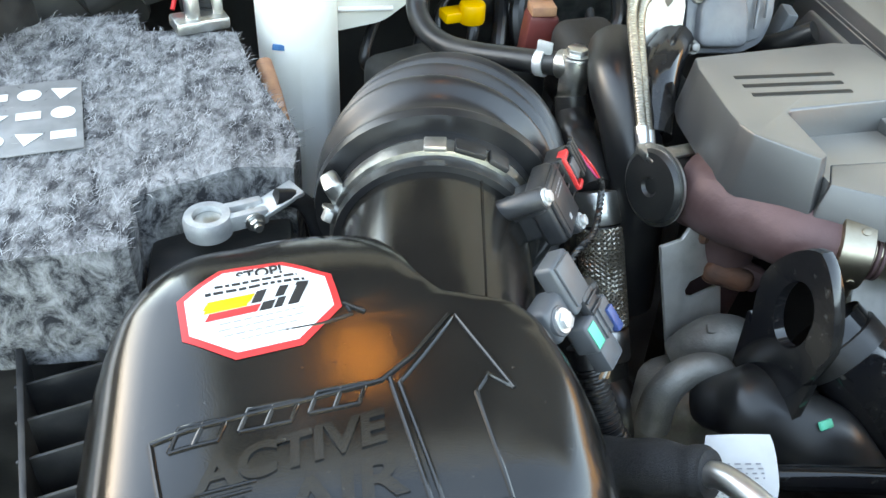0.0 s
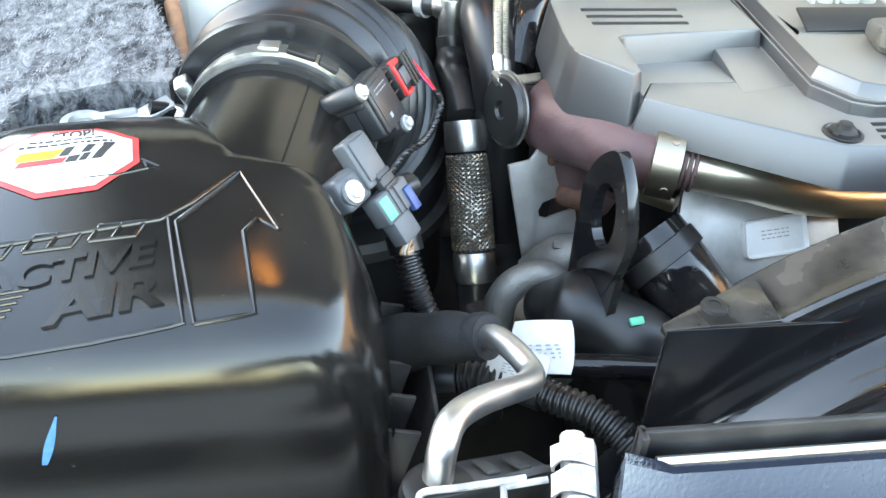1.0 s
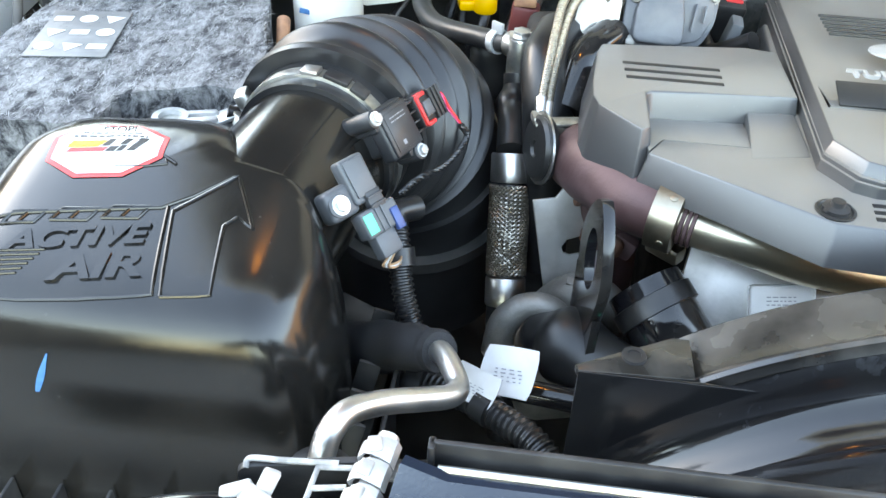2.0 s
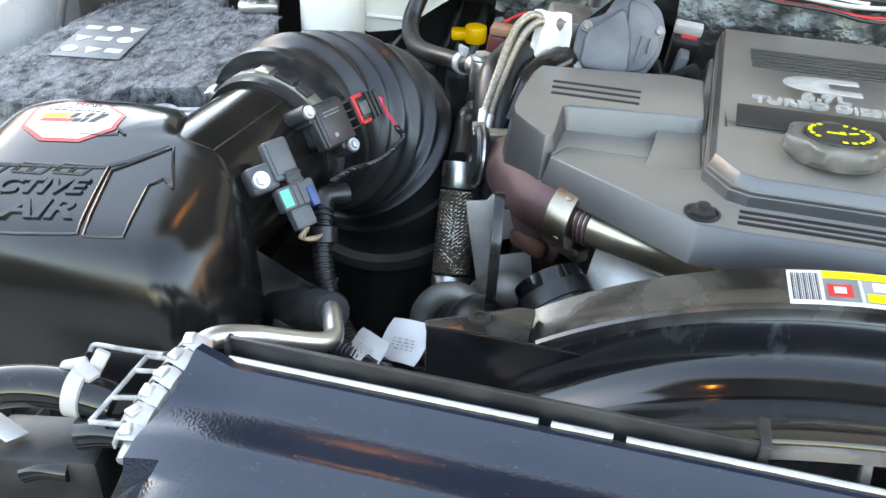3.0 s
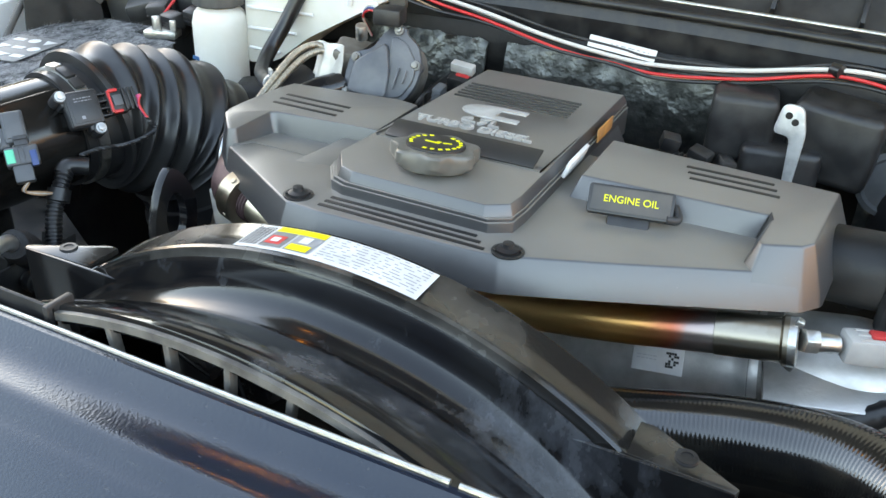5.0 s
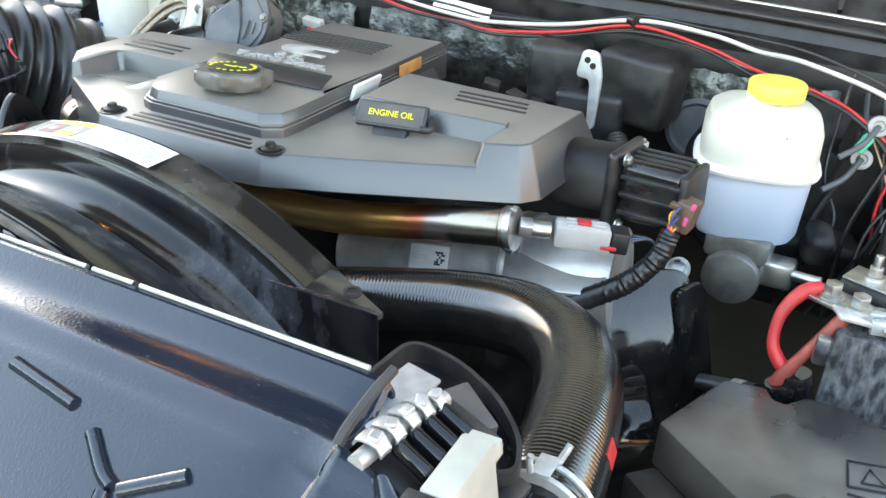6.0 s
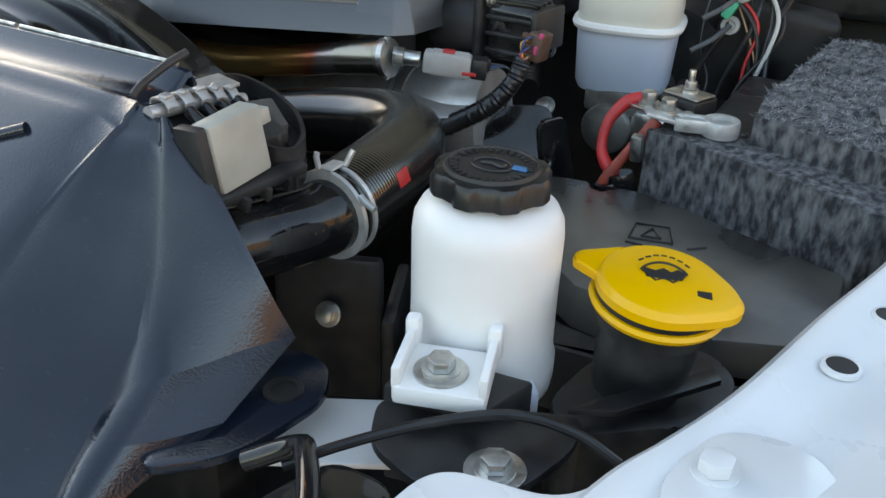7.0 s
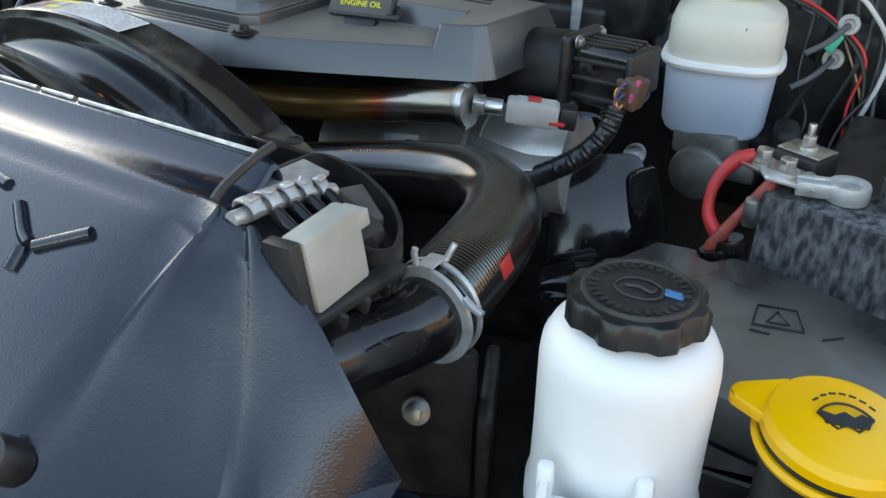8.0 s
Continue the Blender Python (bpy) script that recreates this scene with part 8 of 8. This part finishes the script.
for y, z in ((0.52, 1.228), (0.572, 1.226), (0.516, 1.163)):
    part("bolt", hexbolt(B(), (0.989, y, z), (1, -0.12, 0), 0.0048, 0.004), M["zinc"], th)
bm = B()
box(bm, (1.053, 0.511, 1.192), (0.018, 0.022, 0.030), 0.003, (0, 10, -8))
for k in range(3):
    box(bm, (1.0445 + 0.001 * k, 0.500, 1.203 - 0.010 * k), (0.010, 0.006, 0.006), 0.0012, (0, 10, -8))
part("plug", bm, M["brown"], th, "brown plug with coloured wires")
bm = B()
box(bm, (1.060, 0.5005, 1.205), (0.004, 0.004, 0.006), 0.001, (0, 10, -8))
box(bm, (1.055, 0.4995, 1.190), (0.004, 0.003, 0.009), 0.001, (0, 10, -8))
part("lock_tab", bm, M["pink"], th, "pink lock tab")
rnd = random.Random(14)
for k, c in enumerate(("blue", "orangeink", "blue", "redwire", "copperwire", "greyconn")):
    x0, z0 = 1.050 - 0.003 * (k % 2), 1.204 - 0.0048 * k
    bm = tube(B(), [(x0, 0.502, z0), (x0 - 0.004, 0.493 + rnd.uniform(-0.004, 0.002), z0 - rnd.uniform(0.0, 0.006)), (1.044 + rnd.uniform(-0.004, 0.004), 0.488, 1.188 - 0.002 * k), (1.046 + rnd.uniform(-0.003, 0.003), 0.490, 1.178)], 0.0013, seg=6)
    part("wire", bm, M[c], th)
ll = thing("wiring_loom", (1.0, 0.47, 1.05), "black taped wiring loom below the throttle plug", "wiring loom", "looms")
part("taped_conduit", tube(B(), [(1.046, 0.490, 1.182), (1.041, 0.482, 1.160), (1.026, 0.473, 1.138), (1.003, 0.464, 1.120), (0.962, 0.450, 1.098), (0.91, 0.435, 1.085)], 0.010, seg=14, n=12, radii=lambda t: 0.0085 + 0.002 * min(1, t * 2) + 0.0006 * math.sin(t * 160)), M["rubber"], ll)

# cast intake housing with code label
ih = thing("intake_housing", (0.87, 0.5, 1.0), "cast aluminium intake housing with square code label", "housing")
part("barrel", tube(B(), [(0.70, 0.532, 1.050), (0.81, 0.526, 1.068), (0.88, 0.524, 1.080), (0.96, 0.522, 1.096), (1.0, 0.524, 1.10)], 0.058, seg=40, n=12, radii=lambda t: 0.058 + 0.0035 * math.exp(-((t - 0.56) / 0.022) ** 2) - 0.02 * max(0, t - 0.8)), M["castlight"], ih)
bm = B()
lathe(bm, [(0.0575, -0.012), (0.0605, -0.011), (0.0605, 0.011), (0.0575, 0.012)], (0.905, 0.5235, 1.085), (1, -0.02, 0.19), 40)
part("joint_band", bm, M["cast"], ih)
bm = B()
box(bm, (0.95, 0.47, 1.12), (0.10, 0.05, 0.006), 0.002, (20, -5, 10))
part("ledge", bm, M["castlight"], ih)
QM = plane_at((0.812, 0.4735, 1.0960), (1.0, -0.03, 0.165), (-0.08, 0.46, 0.88))
bm = B()
box(bm, None, (0.046, 0.026, 0.0008), 0.0003, m=QM)
part("label", bm, M["paper"], ih, "white code label")
bm = B()
rnd = random.Random(5)
for i in range(6):
    for j in range(6):
        if rnd.random() < 0.55:
            box(bm, None, (0.0022, 0.0022, 0.0003), m=QM @ pose(0.006 + 0.0024 * i, -0.006 + 0.0024 * j, 0.0006))
part("speckled_square", bm, M["ink"], ih)
part("print", bars(B(), QM @ pose(-0.01, 0, 0.0006), 0.018, 0.006, 2, 0.0002, 2), M["faint"], ih)

# glossy black bracket behind the hose
gb = thing("steering_shaft_cover", (1.05, 0.5, 0.95), "glossy black steel bracket with silver bolt", "bracket")
bm = B()
prism(bm, rounded([(-0.055, -0.11), (0.03, -0.11), (0.05, 0.02), (0.04, 0.07), (-0.01, 0.068), (-0.05, 0.02)], 0.015), -0.004, 0.004, 0.002, m=plane_at((1.035, 0.505, 1.055), (0.86, 0.46, 0.0), (-0.12, 0.38, 0.9)))
part("plate", bm, M["gloss"], gb)
bm = B()
prism(bm, rounded([(-0.02, -0.1), (0.05, -0.1), (0.02, 0.07), (-0.015, 0.07)], 0.01), -0.003, 0.003, 0.002, m=plane_at((1.075, 0.53, 1.04), (0.4, 0.9, 0.0), (-0.1, 0.2, 0.95)))
part("side_plate", bm, M["gloss"], gb)
part("bolt", hexbolt(B(), (1.047, 0.556, 1.112), (-0.2, -0.75, 0.6), 0.0095, 0.006), M["zinc"], gb, "silver bolt")
bm = B()
cyl(bm, (1.02, 0.44, 0.98), (1.07, 0.46, 1.0), 0.045, seg=32, bevel=0.004)
solo("belt_pulley", bm, M["gloss"], "glossy black pulley below the bracket", "pulley")
bm = tube(B(), [(1.10, 0.47, 1.05), (1.13, 0.46, 1.06), (1.15, 0.45, 1.07)], 0.009)
solo("small_hose", bm, M["rubber"], "short black hose by the red cables", "hose", "hoses")
bm = B()
lathe(bm, [(0.0092, -0.006), (0.0105, -0.005), (0.0105, 0.005), (0.0092, 0.006)], (1.135, 0.458, 1.062), (0.9, -0.3, 0.3), 20)
solo("band_ring", bm, M["zinc"], "bright band on the short hose", "clamp")

# black boxes and a silver lever behind the cover
hv = thing("heater_valve_box", (0.85, 0.85, 1.1), "black plastic boxes with silver lever bracket", "valve box")
for c, s, r in (((0.80, 0.85, 1.20), (0.075, 0.07, 0.08), (0, 0, 8)), ((0.905, 0.865, 1.195), (0.10, 0.08, 0.09), (0, 4, -6)), ((0.85, 0.84, 1.14), (0.09, 0.07, 0.1), (0, 0, 10))):
    bm = box(B(), c, s, 0.01, r, 3)
    part("box", bm, M["black"], hv)
bm = B()
prism(bm, rounded([(-0.022, -0.005), (-0.016, 0.03), (0.006, 0.03), (0.014, 0.0), (0.012, -0.065), (0.002, -0.07), (-0.002, -0.005)], 0.008), -0.002, 0.002, 0.001, m=plane_at((0.862, 0.792, 1.218), (0.98, -0.15, 0), (0.05, 0.05, 0.99)))
part("lever", bm, M["lead"], hv, "silver stamped lever")
for x, z in ((-0.008, 0.018), (0.0, 0.012)):
    bm = B()
    c = plane_at((0.862, 0.792, 1.218), (0.98, -0.15, 0), (0.05, 0.05, 0.99)) @ Vector((x, z, 0))
    cyl(bm, c + Vector((0, 0.003, 0)), c + Vector((0, -0.003, 0)), 0.004, seg=16)
    part("lever_hole", bm, M["ink"], hv)
bm = tube(B(), [(0.845, 0.78, 1.15), (0.862, 0.775, 1.13), (0.87, 0.76, 1.105)], 0.006, seg=8)
part("lever_tail", bm, M["lead"], hv)
part("loom", ribbed(B(), [(0.70, 0.79, 1.15), (0.74, 0.77, 1.165), (0.78, 0.77, 1.16), (0.82, 0.78, 1.13)], 0.012, 0.005, 0.002, 16), M["rubber"], hv)
for c, w, r in (((0.735, 0.775, 1.185), (0.022, 0.02, 0.018), 20), ((0.772, 0.772, 1.178), (0.026, 0.02, 0.014), -15), ((0.800, 0.775, 1.170), (0.018, 0.022, 0.02), 35)):
    bm = box(B(), c, w, 0.003, (8, 12, r))
    part("small_plug", bm, M["black"], hv)
part("loom", ribbed(B(), [(0.90, 0.80, 1.14), (0.94, 0.74, 1.12), (0.97, 0.68, 1.09)], 0.014, 0.006, 0.002, 14), M["rubber"], hv)
rs = thing("rear_plug", (0.475, 0.79, 1.15), "black plug with white and red lock behind the cover", "connector", "connectors")
bm = B()
box(bm, (0.478, 0.75, 1.205), (0.03, 0.03, 0.05), 0.004, (15, 5, 0))
part("body", bm, M["black"], rs)
bm = B()
box(bm, (0.48, 0.745, 1.236), (0.03, 0.012, 0.012), 0.002, (15, 5, 0))
part("white_lock", bm, M["ceramic"], rs)
bm = B()
box(bm, (0.482, 0.742, 1.226), (0.018, 0.010, 0.008), 0.002, (15, 5, 0))
part("red_lock", bm, M["red"], rs)
part("hose", tube(B(), [(0.45, 0.72, 1.2), (0.46, 0.70, 1.19), (0.47, 0.68, 1.2), (0.49, 0.66, 1.22)], 0.009), M["rubber"], rs)
bm = B()
box(bm, (0.475, 0.69, 1.212), (0.012, 0.02, 0.035), 0.003, (10, 10, 0))
part("grey_clip", bm, M["greyconn"], rs)

# ---- wires strung across the cowl ----
WU = [(0.18, 0.885, 1.305), (0.30, 0.88, 1.290), (0.39, 0.872, 1.280), (0.454, 0.87, 1.270), (0.554, 0.87, 1.252), (0.637, 0.872, 1.243), (0.69, 0.872, 1.239), (0.79, 0.868, 1.250), (0.888, 0.855, 1.274),
      (0.977, 0.86, 1.269), (1.047, 0.855, 1.263), (1.10, 0.815, 1.266), (1.172, 0.80, 1.250), (1.214, 0.80, 1.227), (1.231, 0.80, 1.197), (1.232, 0.79, 1.160), (1.22, 0.78, 1.10)]
WD = [(0.18, 0.885, 1.300), (0.30, 0.88, 1.287), (0.39, 0.872, 1.274), (0.454, 0.87, 1.264), (0.554, 0.87, 1.246), (0.637, 0.872, 1.239), (0.69, 0.872, 1.236), (0.79, 0.868, 1.246), (0.888, 0.855, 1.271),
      (0.98, 0.86, 1.257), (1.053, 0.86, 1.238), (1.11, 0.83, 1.236), (1.165, 0.81, 1.222), (1.205, 0.80, 1.185), (1.215, 0.79, 1.13), (1.21, 0.78, 1.08)]
for c, r, dy, dz, k, run in (("whitewire", 0.0027, 0.0, 0.002, 0, WU), ("redwire", 0.0021, -0.006, 0.0, 1, WD), ("black", 0.003, 0.006, -0.001, 2, WU), ("copperwire", 0.0013, -0.003, -0.005, 3, WD), ("black", 0.0024, -0.007, -0.004, 4, WD), ("black", 0.0018, 0.004, 0.010, 5, WU)):
    rnd = random.Random(40 + k)
    pts = [(x + rnd.uniform(-0.01, 0.01), y + dy + rnd.uniform(-0.003, 0.003), z + dz + rnd.uniform(-0.003, 0.003)) for x, y, z in run]
    bm = tube(B(), pts, r, seg=8)
    solo("strung_wire", bm, M[c], {"whitewire": "white wire", "redwire": "red wire", "black": "black wire", "copperwire": "thin tan wire"}[c] + " strung loosely below the cowl", "wire", "strung wires")
bm = B()
lathe(bm, [(0.034, 0.0), (0.040, 0.001), (0.040, 0.006), (0.034, 0.008), (0.030, 0.004), (0.001, 0.004)], (0.979, 0.897, 1.141), (0.05, -0.98, 0.15), 36)
solo("firewall_plug", bm, M["greyconn"], "grey round plug in the foil mat on the firewall", "plug")
tg = thing("wire_tag", (0.635, 0.872, 1.262), "white printed tag wrapped on the wires", "tag")
GM = plane_at((0.637, 0.878, 1.2545), (1, 0.0, -0.085), (-0.02, 0.45, 0.9))
bm = B()
box(bm, None, (0.088, 0.015, 0.001), 0.0004, m=GM)
part("paper", bm, M["paper"], tg)
part("print", bars(B(), GM @ pose(0.01, 0, 0.0007), 0.05, 0.008, 2, 0.0002, 31), M["greyink"], tg)
bm = B()
cyl(bm, (0.884, 0.855, 1.277), (0.894, 0.848, 1.277), 0.008, seg=14)
solo("wire_tape", bm, M["rubber"], "black tape knot on the wires", "tape")

# brake lines and white grommets on the firewall
for k, (x, y, z) in enumerate(((1.188, 0.80, 1.216), (1.180, 0.80, 1.176))):
    gl = thing("line_fitting", (x, y, z), "white plastic grommet with silver line", "grommet", "line fittings")
    bm = B()
    lathe(bm, [(0.0055, -0.006), (0.0105, -0.005), (0.012, 0.0), (0.011, 0.004), (0.0065, 0.005), (0.0055, 0.002)], (x, y, z), (0.1, -0.95, 0.25), 24)
    part("grommet", bm, M["ceramic"], gl)
    part("line", tube(B(), [(x, y - 0.004, z), (x - 0.012, y - 0.04, z - 0.012), (x - 0.030, y - 0.055, z - 0.024)], 0.0033, seg=10), M["greyconn"], gl)
bm = B()
box(bm, (1.178, 0.79, 1.197), (0.012, 0.012, 0.022), 0.003, (0, 25, 0))
solo("green_plug", bm, M["green"], "green plug between the line fittings", "connector", "connectors")
rw = thing("side_harness", (1.25, 0.8, 1.0), "dark wires and connectors beside the brake bottle", "harness")
rnd = random.Random(77)
for k in range(6):
    x0 = 1.15 + 0.018 * k
    part("wire", tube(B(), [(x0, 0.84, 1.24 + rnd.uniform(-0.03, 0.03)), (x0 + rnd.uniform(-0.02, 0.03), 0.80, 1.17 + rnd.uniform(-0.03, 0.03)), (x0 + rnd.uniform(-0.03, 0.03), 0.77, 1.1), (x0 - 0.02, 0.74, 1.0)], rnd.uniform(0.002, 0.0045), seg=8), M["rubber"], rw)
for c, s in (((1.22, 0.86, 1.13), (0.14, 0.06, 0.14)), ((1.16, 0.72, 1.1), (0.03, 0.05, 0.04)), ((1.14, 0.80, 1.03), (0.12, 0.06, 0.1))):
    part("bracket", box(B(), c, s, 0.012, (5, 8, 14), 3), M["grime"], rw)
